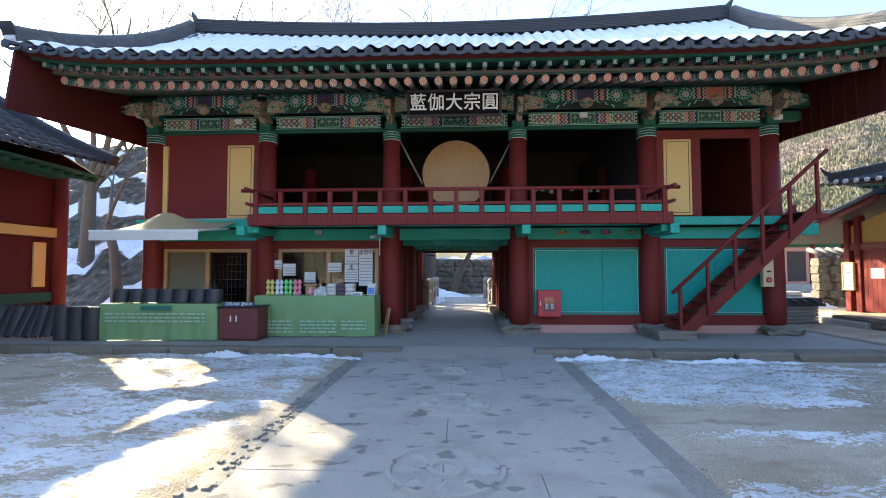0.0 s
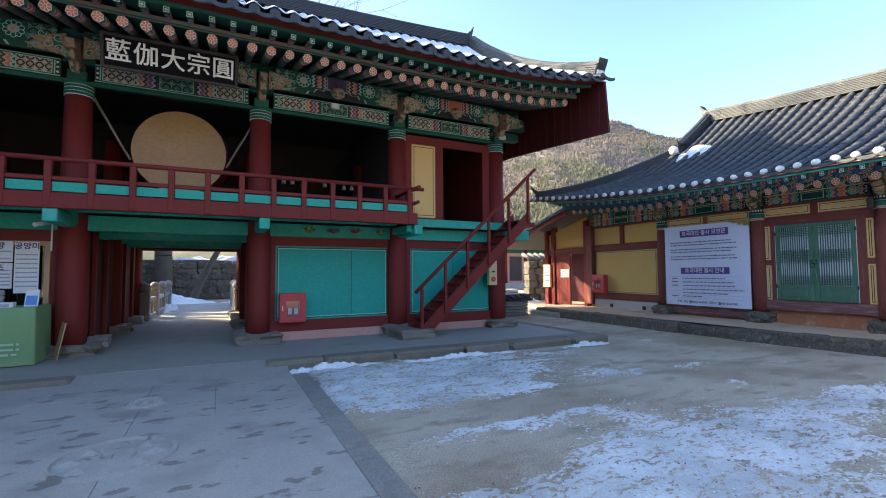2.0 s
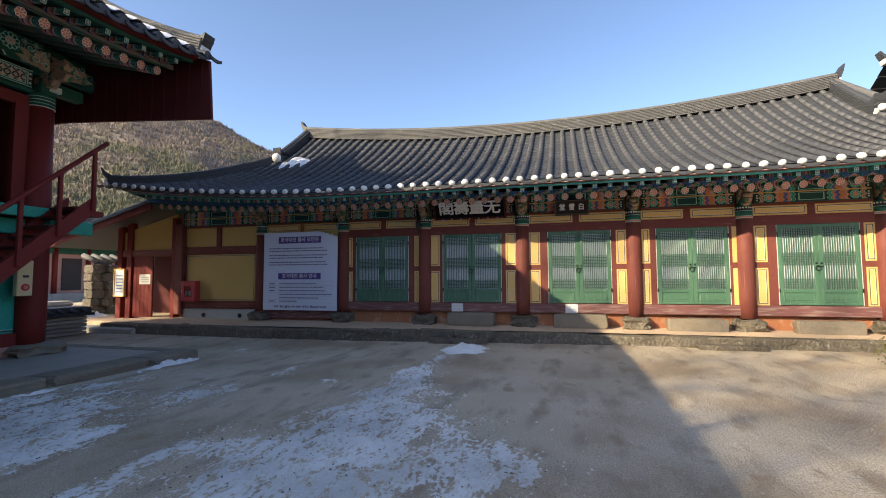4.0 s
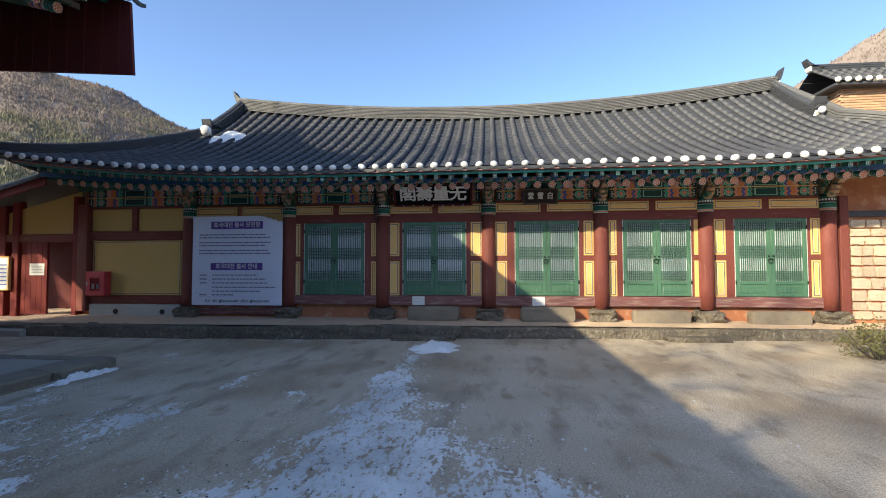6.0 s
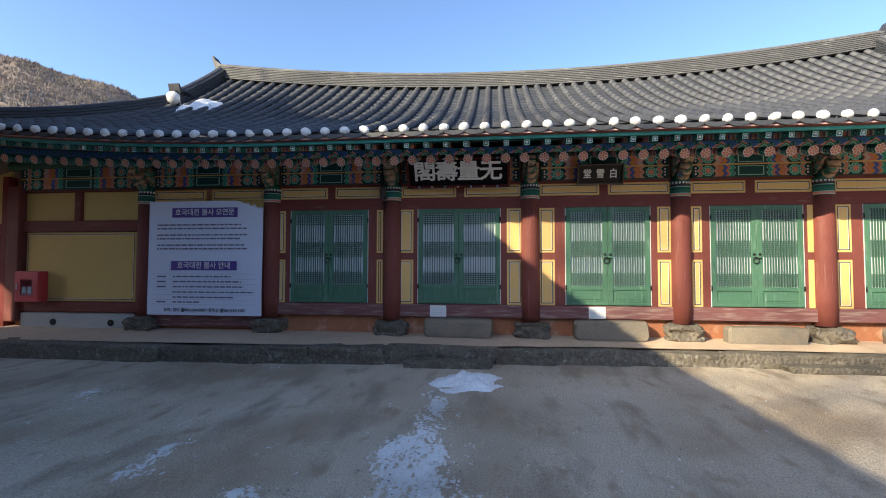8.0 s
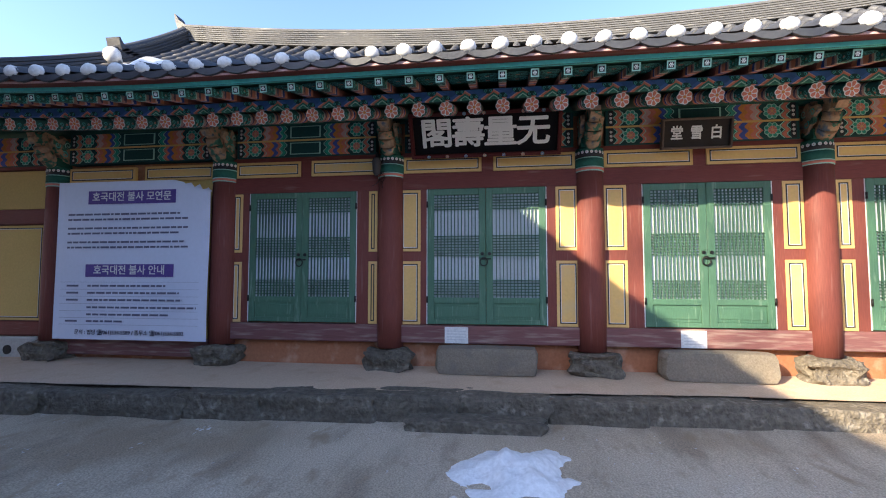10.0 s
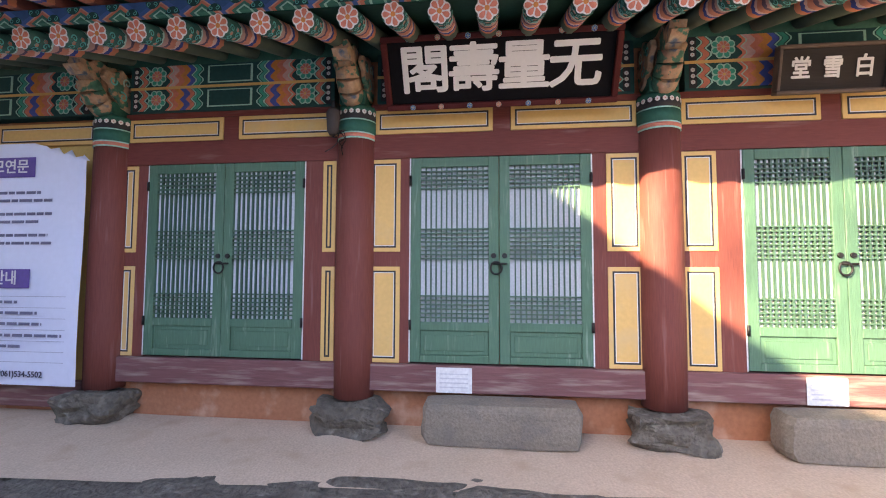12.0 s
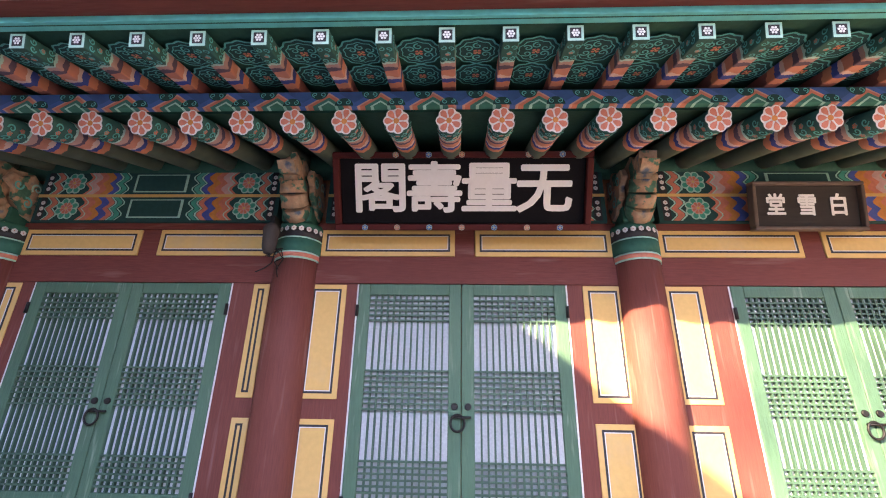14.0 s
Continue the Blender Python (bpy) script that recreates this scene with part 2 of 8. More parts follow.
def slab(bm, pts, thick, mi=0):
    """A flat outline (points in one plane) given thickness along the vector thick."""
    t = Vector(thick)
    a = [bm.verts.new(p) for p in pts]
    b = [bm.verts.new(Vector(p) + t) for p in pts]
    bm.faces.new(a[::-1]).material_index = mi
    bm.faces.new(b).material_index = mi
    for i in range(len(a)):
        j = (i + 1) % len(a)
        bm.faces.new((a[i], a[j], b[j], b[i])).material_index = mi


def rock(bm, c, sx, sy, sz, seed=0, rough=0.16, n=3):
    """A worn stone block: a subdivided box with uneven faces and rounded edges."""
    bmesh.ops.create_cube(bm, size=1.0)
    bmesh.ops.subdivide_edges(bm, edges=list(bm.edges), cuts=n, use_grid_fill=True)
    vs = list(bm.verts)
    for v in vs:
        p = v.co.copy()
        big = sorted((abs(p.x), abs(p.y), abs(p.z)))
        if big[1] > 0.48:
            p *= 0.955
        if big[0] > 0.48:
            p *= 0.96
        k = noise.noise_vector(p * 2.6 + Vector((seed * 7.1, seed * 3.3, seed)))
        p += k * rough
        v.co = Vector((c[0] + p.x * sx, c[1] + p.y * sy, c[2] + p.z * sz))


def grid_mesh(name, xs, ys, fn):
    """A sheet over the lines xs and ys, at the height fn(X, Y) (arrays)."""
    X, Y = np.meshgrid(xs, ys, indexing="ij")
    Z = fn(X, Y)
    nx, ny = X.shape
    co = np.stack((X, Y, Z), -1).reshape(-1, 3)
    i = np.arange(nx * ny).reshape(nx, ny)
    q = np.stack((i[:-1, :-1], i[1:, :-1], i[1:, 1:], i[:-1, 1:]), -1).reshape(-1, 4)
    me = bpy.data.meshes.new(name)
    me.from_pydata(co.tolist(), [], q.tolist())
    me.shade_smooth()
    return me, X, Y


def vnoise(x, y, seed=0):
    """Smooth value noise of arrays, about 0 to 1, one cell a metre."""
    xi, yi = np.floor(x).astype(int), np.floor(y).astype(int)
    fx, fy = x - xi, y - yi
    fx, fy = fx * fx * (3 - 2 * fx), fy * fy * (3 - 2 * fy)
    h = lambda a, b: np.modf(np.abs(np.sin(a * 127.1 + b * 311.7 + seed * 74.7) * 43758.5453))[0]
    return (h(xi, yi) * (1 - fx) + h(xi + 1, yi) * fx) * (1 - fy) + (h(xi, yi + 1) * (1 - fx) + h(xi + 1, yi + 1) * fx) * fy


def fnoise(x, y, seed=0, octaves=4):
    s, a, t = 0, 1.0, 0
    for k in range(octaves):
        s = s + a * vnoise(x * 2 ** k, y * 2 ** k, seed + k)
        t, a = t + a, a * 0.5
    return s / t

# ---- ground: one sheet to the horizon, earth with ice and old snow ----
def bump2(X, Y, x, y, rx, ry):
    return np.exp(-((X - x) / rx) ** 2 - ((Y - y) / ry) ** 2)


def snow_cover(X, Y):
    w = 0.5 * (fnoise(X * 0.9, Y * 0.9, 3, 4) - 0.5) + 0.9 * (fnoise(X * 2.6 + Y * 0.6, Y * 3.4, 11, 5) - 0.5)
    left = 1 / (1 + np.exp(np.clip((X + 2.25) * 14, -40, 40)))
    keep = 0.64 * left * (1 - 0.6 * bump2(X, Y, -7.5, 6.2, 3.0, 1.0)) * (Y < 7.75)
    right = 1 / (1 + np.exp(np.clip(-(X - 1.5) * 14, -40, 40)))
    patches = ((2.3, 6.2, 1.8, 1.45, 0.95), (4.3, 6.3, 1.9, 1.05, 0.65), (6.2, 6.9, 1.8, 0.4, 0.3), (3.4, 4.62, 2.0, 0.3, -0.7), (2.3, 3.45, 0.7, 0.38, -0.6),
               (3.9, 2.55, 1.7, 1.15, 0.86), (5.5, 2.7, 1.0, 0.8, 0.45), (2.9, 4.0, 1.3, 0.16, 0.45), (4.3, 1.3, 0.8, 0.6, 0.45), (2.2, 2.6, 0.9, 0.7, 0.4),
               (6.5, 2.9, 0.9, 0.42, 0.46), (7.4, 2.95, 0.8, 0.3, 0.44), (8.3, 2.97, 0.8, 0.22, 0.4), (9.1, 3.05, 0.6, 0.2, 0.32),
               (5.6, 5.1, 0.7, 0.26, 0.45), (7.2, 5.05, 0.7, 0.2, 0.45), (3.6, 5.1, 0.6, 0.3, 0.4), (6.6, 4.0, 0.5, 0.25, 0.3), (8.6, 7.2, 0.6, 0.25, 0.35))
    keep = keep + right * sum(a * bump2(X, Y, x, y, rx, ry) for x, y, rx, ry, a in patches)
    keep = keep - 0.5 * np.exp(-((X + 2.28) / 0.18) ** 2) * (Y < 7.7)
    s = np.clip((keep + w - 0.22) * 2.2, 0, 1)
    s[(X > -2.1) & (X < 1.45)] = 0
    s[(X > 10.4) | (Y > 7.8) | (X < -11)] = 0
    return s


def ground_height(X, Y):
    s = snow_cover(X, Y)
    rough = 0.012 * (fnoise(X * 4, Y * 4, 5, 3) - 0.5) + 0.02 * (fnoise(X * 0.8, Y * 0.8, 8, 2) - 0.5)
    near = 1 / (1 + np.exp(np.clip(np.hypot(X - 2, Y - 3) - 16, -40, 40)))
    flat = (np.abs(X + 0.35) < 1.95) & (Y < 8.5)
    z = near * (rough + s * (0.02 + 0.075 * (fnoise(X * 8, Y * 8, 21, 3) - 0.4)))
    z = z + 0.05 * np.clip((X - 8.5) / 2, 0, 1) * np.clip((6 - Y) / 6, 0, 1) * (X < 12)
    return np.where(flat, -0.03, z - 0.012)


far = [40, 70, 120, 250, 600, 1500, 3500]
gx = [-v for v in far[::-1]] + list(np.arange(-26, -11, 0.8)) + list(np.arange(-11, 1, 0.07)) + list(np.arange(1.05, 11.2, 0.045)) + list(np.arange(11.6, 30, 0.9)) + far
gy = [-v for v in far[::-1]] + list(np.arange(-26, -3, 0.8)) + list(np.arange(-3, 8.2, 0.05)) + list(np.arange(8.6, 34, 0.9)) + far
gm, GX, GY = grid_mesh("ground", np.array(gx), np.array(gy), ground_height)
att = gm.attributes.new("snow", 'FLOAT', 'POINT')
att.data.foreach_set("value", snow_cover(GX, GY).reshape(-1).astype(np.float32))


def ground_material():
    m, nt, b = nodes_of("courtyard_earth_and_snow")
    a = nt.nodes.new("ShaderNodeAttribute")
    a.attribute_name = "snow"
    fine = add_noise(nt, 75, 7)
    big = add_noise(nt, 0.55, 5)
    drag = add_noise(nt, 1.6, 5, (0.5, 1.6, 1))
    earth = ramp(nt, big, [(0.34, (0.4, 0.305, 0.205)), (0.5, (0.53, 0.44, 0.325)), (0.68, (0.63, 0.54, 0.42))])
    earth = blend(nt, ramp(nt, drag, [(0.52, (0, 0, 0)), (0.68, (1, 1, 1))]), earth, (0.36, 0.285, 0.205))
    earth = blend(nt, 0.6, earth, ramp(nt, fine, [(0.32, (0.35,) * 3), (0.66, (1.1,) * 3)]), 'MULTIPLY')
    add = nt.nodes.new("ShaderNodeMath")
    add.operation = 'MULTIPLY_ADD'
    mixn = blend(nt, 0.55, add_noise(nt, 4.5, 8, (0.7, 1.6, 1)), add_noise(nt, 20, 8, (0.8, 1.3, 1)))
    earth = blend(nt, ramp(nt, add_noise(nt, 3.0, 9, (0.8, 1.4, 1)), [(0.58, (0, 0, 0)), (0.7, (0.8,) * 3)]), earth, (0.3, 0.22, 0.14))
    link(nt, mixn, add.inputs[0])
    add.inputs[1].default_value = 0.8
    half = nt.nodes.new("ShaderNodeMath")
    half.operation = 'MULTIPLY'
    link(nt, a.outputs["Fac"], half.inputs[0])
    half.inputs[1].default_value = 0.165
    link(nt, half.outputs[0], add.inputs[2])
    f = ramp(nt, add.outputs[0], [(0.508, (0, 0, 0)), (0.522, (0.6, 0.6, 0.6)), (0.56, (0.85, 0.85, 0.85)), (0.62, (1, 1, 1))])
    ice = ramp(nt, add_noise(nt, 1.1, 5), [(0.35, (0.52, 0.52, 0.505)), (0.65, (0.78, 0.78, 0.77))])
    link(nt, blend(nt, f, earth, ice), b.inputs["Base Color"])
    link(nt, ramp(nt, f, [(0, (0.9,) * 3), (1, (0.5,) * 3)]), b.inputs["Roughness"])
    bump(nt, b, blend(nt, 0.5, add_noise(nt, 55, 9), mixn), 1.0, 0.04)
    return m


gm.materials.append(ground_material())
tagged(new("ground", gm), "sandy packed earth courtyard with patches of ice and trodden snow", "ground", kind="structure")

# ---- paved path: granite slabs with shallow carved lotus rounds ----
path = thing("pavement", (-0.38, 4, 0), "granite slab path with carved lotus rounds leading to the gate", "pavement", kind="structure")
PAVE = surface("path_granite", (0.38, 0.345, 0.295), (0.47, 0.43, 0.37), 0.8, 0.8, 70, 0.4, worn=(0.27, 0.245, 0.21), amount=0.5, vary=0.12, spots=(0.42, 0.41, 0.40))
PAVE_D = surface("dark_path_edge", (0.28, 0.255, 0.215), (0.38, 0.345, 0.295), 0.88, 2.2, 50, 0.8, worn=(0.2, 0.175, 0.14), amount=0.4, vary=0.2, grain=0.7)
random.seed(4)
ys = [8.3, 7.1, 5.75, 4.5, 3.1, 1.8, 0.3, -1.2, -2.8, -4.4, -6.0]
for k, (y1, y0) in enumerate(zip(ys, ys[1:])):
    for (x0, x1) in ((-2.02, -0.4), (-0.4, 1.36)) if k % 3 != 1 else ((-2.02, -0.4), (-0.4, 0.35), (0.35, 1.36)):
        q = random.uniform(0, 0.003)
        part("slab", boxes((x0 + 0.002, x1 - 0.002, y0 + 0.002, y1 - 0.002, -0.06, 0.003 + q), bev=0.004), PAVE, path)
for (cy, r) in ((4.85, 0.46), (3.15, 0.48), (6.55, 0.22)):
    bm = bmesh.new()
    n = 28
    for (ra, rb, h) in ((r * 0.88, r, 0.03), (r * 0.2, r * 0.34, 0.03)):
        tops = []
        for i in range(n):
            a = 2 * math.pi * i / n
            tops.append([bm.verts.new((-0.38 + q * math.cos(a), cy + q * math.sin(a), zz)) for q, zz in ((ra, 0.004), (ra + 0.012, h), (rb - 0.012, h), (rb, 0.004))])
        for i in range(n):
            for j in range(3):
                bm.faces.new((tops[i][j], tops[(i + 1) % n][j], tops[(i + 1) % n][j + 1], tops[i][j + 1]))
    for i in range(8):
        a = 2 * math.pi * i / 8
        d, s = Vector((math.cos(a), math.sin(a), 0)), Vector((-math.sin(a), math.cos(a), 0))
        c = Vector((-0.38, cy, 0.004))
        loop = [c + d * r * 0.38, c + d * r * 0.6 + s * r * 0.17, c + d * r * 0.84 + s * r * 0.08, c + d * r * 0.88, c + d * r * 0.84 - s * r * 0.08, c + d * r * 0.6 - s * r * 0.17]
        top = bm.verts.new(c + d * r * 0.62 + Vector((0, 0, 0.034)))
        vs = [bm.verts.new(p) for p in loop]
        for j in range(6):
            bm.faces.new((vs[j], vs[(j + 1) % 6], top))
    bmesh.ops.recalc_face_normals(bm, faces=bm.faces)
    part("carved_lotus", bm, PAVE, path, "shallow carved lotus round")
# flush edge stones on one side of the path, broken rubble on the other
random.seed(9)
y = 7.6
while y > -2:
    ln = random.uniform(0.7, 1.3)
    part("edge_stone", boxes((1.364, 1.60, y - ln + 0.004, y, -0.06, random.uniform(-0.01, -0.004)), bev=0.008), PAVE_D, path)
    y -= ln
bm = boxes((-2.3, -2.024, -2.0, 7.6, -0.08, -0.022))
part("edge_bed", bm, PAVE_D, path, "dark worn bed beside the slabs")
for k in range(280):
    y = 7.5 - 9.0 * random.random() ** 1.2
    bm = bmesh.new()
    q = random.uniform(0.012, 0.034)
    rock(bm, (random.uniform(-2.27, -2.03), y, -0.016), q * 1.5, q * 1.8, q * 0.8, seed=k * 0.37, rough=0.3, n=1)
    part("rubble_stone", bm, PAVE_D, path)

# crumbs of snow and soil lying about on the earth
def crumbs(name, mat, seed, count, size, label, category, near):
    rng = np.random.default_rng(seed)
    X, Y = rng.uniform(1.6, 8.0, count * 6), rng.uniform(0.8, 7.3, count * 6)
    keep = near(snow_cover(X, Y), rng.random(count * 6))
    X, Y = X[keep][:count], Y[keep][:count]
    Z = ground_height(X, Y)
    n = len(X)
    s = rng.uniform(*size, n)
    V = np.zeros((n, 6, 3))
    for k, d in enumerate(((1, 0, 0), (0, 1, 0), (-1, 0, 0), (0, -1, 0), (0, 0, 0.7), (0, 0, -0.5))):
        f = s * rng.uniform(0.6, 1.4, n)
        V[:, k] = np.stack((X + d[0] * f + rng.uniform(-0.3, 0.3, n) * s, Y + d[1] * f + rng.uniform(-0.3, 0.3, n) * s, Z + 0.004 + d[2] * f), -1)
    tri = np.array([(0, 1, 4), (1, 2, 4), (2, 3, 4), (3, 0, 4), (1, 0, 5), (2, 1, 5), (3, 2, 5), (0, 3, 5)])
    F = (tri[None] + (np.arange(n) * 6)[:, None, None]).reshape(-1, 3)
    me = bpy.data.meshes.new(name)
    me.from_pydata(V.reshape(-1, 3).tolist(), [], F.tolist())
    me.materials.append(mat)
    tagged(new(name, me), label, category, kind="stuff")


crumbs("snow_crumbs", SNOW, 61, 1500, (0.003, 0.012), "crumbs of trodden snow on the earth", "snow", lambda s, r: (s > 0.12) & (r < 0.35 + 0.6 * s))
crumbs("soil_crumbs", STONE, 62, 1500, (0.003, 0.011), "dark crumbs of soil and leaf on the snow", "soil", lambda s, r: (s > 0.05) & (r < 0.7))

# ---- roof parts ----
def unit_tile():
    n = 7
    co = []
    for x, r in ((0, 1.0), (0, 0.8), (1, 0.86)):
        co += [(x, r * math.cos(math.pi * i / (n - 1)), r * math.sin(math.pi * i / (n - 1))) for i in range(n)]
    fs = []
    for i in range(n - 1):
        fs += [(i, i + 1, 2 * n + i + 1, 2 * n + i), (i, n + i, n + i + 1, i + 1)]
    return np.array(co), fs


TILE_CO, TILE_F = unit_tile()


def tile_pose(p, q, across, r):
    d = q - p
    x = d.normalized()
    z = x.cross(across).normalized()
    if z.z < 0:
        z = -z
    y = z.cross(x)
    m = Matrix.Identity(4)
    for i in range(3):
        m[i][0], m[i][1], m[i][2], m[i][3] = x[i] * d.length * 1.04, y[i] * r, z[i] * r, p[i]
    return m


def joined(name, poses, co, faces, mat, parent, label="", kind="stuff"):
    n = len(co)
    hom = np.c_[co, np.ones(n)]
    vs = np.concatenate([(hom @ np.array(m).T)[:, :3] for m in poses])
    fs = [tuple(i + k * n for i in f) for k in range(len(poses)) for f in faces]
    me = bpy.data.meshes.new(name)
    me.from_pydata(vs.tolist(), [], fs)
    me.materials.append(mat)
    me.shade_smooth()
    ob = part(name, me, None, parent, label)
    if kind:
        ob["kind"] = kind
    return ob


def tile_rows(roof, surf, rows, across, mat, r=0.075, seg=0.30, near=None, rise=0.03):
    """Rows of round tiles up the slope, from rows of (u, t0, t1, length). near(u, k): whether the k-th tile is a part of its own."""
    me = bpy.data.meshes.new("round_tile")
    me.from_pydata(TILE_CO.tolist(), [], TILE_F)
    me.materials.append(mat)
    me.shade_smooth()
    rest = []
    for u, t0, t1, ln in rows:
        n = max(1, round(ln * (t1 - t0) / seg))
        ps = [surf(u, t0 + (t1 - t0) * k / n) for k in range(n + 1)]
        for k in range(n):
            up = Vector((0, 0, rise))
            m = tile_pose(ps[k] + up, ps[k + 1] + up * 0.75, across, r)
            if near and near(u, k):
                part("round_tile", me, None, roof, at=m)
            else:
                rest.append(m)
    joined("roof_tiles", rest, TILE_CO, TILE_F, mat, roof, "rows of dark grey round tiles")


def channels(roof, surf, us, tmax, mat, steps=17, drop=0.03, name="channel_tiles"):
    """The hollow tiles between the rows: a stepped sheet, sagging between neighbours."""
    lines = []
    for a, b in zip(us, us[1:]):
        lines += [(a, 0.0), (a * 0.5 + b * 0.5, drop)]
    lines.append((us[-1], 0.0))
    co, nk = [], 0
    for u, dz in lines:
        tm = tmax(u)
        row = []
        for k in range(steps):
            for t, o in ((tm * k / steps, 0.018), (tm * (k + 1) / steps, 0.0)):
                p = surf(u, t)
                row.append((p.x, p.y, p.z + o - dz))
        nk = len(row)
        co += row
    fs = [(i * nk + k, (i + 1) * nk + k, (i + 1) * nk + k + 1, i * nk + k + 1) for i in range(len(lines) - 1) for k in range(nk - 1)]
    me = bpy.data.meshes.new(name)
    me.from_pydata(co, [], fs)
    me.materials.append(mat)
    ob = part(name, me, None, roof)
    ob["kind"] = "stuff"
    return ob


def sweep(bm, pts, profile, mi=0, up=Vector((0, 0, 1))):
    """profile: closed outline of (side, up), carried along pts."""
    pts = [Vector(p) for p in pts]
    rings = []
    for i, p in enumerate(pts):
        d = (pts[min(i + 1, len(pts) - 1)] - pts[max(i - 1, 0)]).normalized()
        s = d.cross(up).normalized()
        v = s.cross(d)
        rings.append([bm.verts.new(p + s * a + v * b) for a, b in profile])
    n = len(profile)
    for a, b in zip(rings, rings[1:]):
        for i in range(n):
            bm.faces.new((a[i], a[(i + 1) % n], b[(i + 1) % n], b[i])).material_index = mi
    bm.faces.new(rings[0][::-1]).material_index = mi
    bm.faces.new(rings[-1]).material_index = mi


def ridge_profile(w, h, layers=6):
    right = []
    for k in range(layers):
        a, b = h * 0.82 * k / layers, h * 0.82 * (k + 1) / layers
        right += [(w, a), (w, b - 0.014), (w - 0.022, b - 0.012), (w - 0.022, b)]
    cap = [(w * 0.62 * math.cos(t), h * 0.82 + h * 0.18 * math.sin(t)) for t in (0.0, 0.6, 1.1, math.pi / 2)]
    half = right + cap
    return half + [(-a, b) for a, b in half[::-1][1:]]


def ridge(name, pts, w, h, mat, roof, layers=6, label=""):
    bm = bmesh.new()
    sweep(bm, pts, ridge_profile(w, h, layers))
    bmesh.ops.recalc_face_normals(bm, faces=bm.faces)
    return part(name, bm, mat, roof, label)


def ridge_end(roof, p, d, h, w=0.13, white=True):
    """An upturned end tile on a ridge, pointing along d, with its white mortar."""
    p, d = Vector(p), Vector(d).normalized()
    s = d.cross(Vector((0, 0, 1))).normalized()
    bm = bmesh.new()
    outline = [(-0.35, h * 0.72), (-0.1, h * 0.86), (0.06, h * 1.12), (0.14, h * 1.42), (0.17, h * 1.42), (0.13, h * 1.0), (0.07, h * 0.62), (-0.35, h * 0.55)]
    slab(bm, [p + d * a + Vector((0, 0, b)) - s * w for a, b in outline], s * 2 * w)
    bmesh.ops.recalc_face_normals(bm, faces=bm.faces)
    e = part("ridge_end_tile", bm, TILE_D, roof)
    if white:
        bm = bmesh.new()
        slab(bm, [p + d * a + Vector((0, 0, b)) - s * (w * 0.8) for a, b in ((-0.1, 0), (0.04, 0), (0.09, h * 0.3), (0.05, h * 0.6), (-0.1, h * 0.62))], s * 1.6 * w)
        bmesh.ops.recalc_face_normals(bm, faces=bm.faces)
        part("mortar", bm, PLASTER, roof)
    return e


def flower(bm, c, u, v, n, r, petals=8, mi_petal=0, mi_rim=1, mi_heart=2):
    """A painted flower on the plane of u and v, facing n: white rim, petals, heart."""
    c, u, v, n = Vector(c), Vector(u), Vector(v), Vector(n)
    at = lambda a, q, h: c + (u * math.cos(a) + v * math.sin(a)) * q + n * h
    k = petals * 4
    rim = [bm.verts.new(at(2 * math.pi * i / k, r * (0.86 + 0.14 * abs(math.sin(petals * math.pi * i / k))), 0.001)) for i in range(k)]
    bm.faces.new(rim).material_index = mi_rim
    for i in range(petals):
        a = 2 * math.pi * (i + 0.5) / petals
        w = math.pi / petals * 0.78
        vs = [bm.verts.new(at(a + da, r * q, 0.003)) for da, q in ((0, 0.2), (-w, 0.5), (-w * 0.95, 0.74), (-w * 0.4, 0.9), (w * 0.4, 0.9), (w * 0.95, 0.74), (w, 0.5))]
        bm.faces.new(vs).material_index = mi_petal
    bm.faces.new([bm.verts.new(at(2 * math.pi * i / 8, r * 0.22, 0.004)) for i in range(8)]).material_index = mi_heart


def curl(bm, c, u, v, n, r, start, turn, mi, width=0.3):
    """A flat painted scroll: a band that winds inwards on the plane of u and v."""
    c, u, v, n = Vector(c), Vector(u), Vector(v), Vector(n)
    rows = []
    for k in range(15):
        f = k / 14
        a = start + turn * 2 * math.pi * 1.15 * f
        q = r * (1 - 0.72 * f)
        d = u * math.cos(a) + v * math.sin(a)
        rows.append((bm.verts.new(c + d * q + n * 0.0045), bm.verts.new(c + d * (q - r * width * (1 - 0.4 * f)) + n * 0.0045)))
    for p, q in zip(rows, rows[1:]):
        bm.faces.new((p[0], q[0], q[1], p[1])).material_index = mi


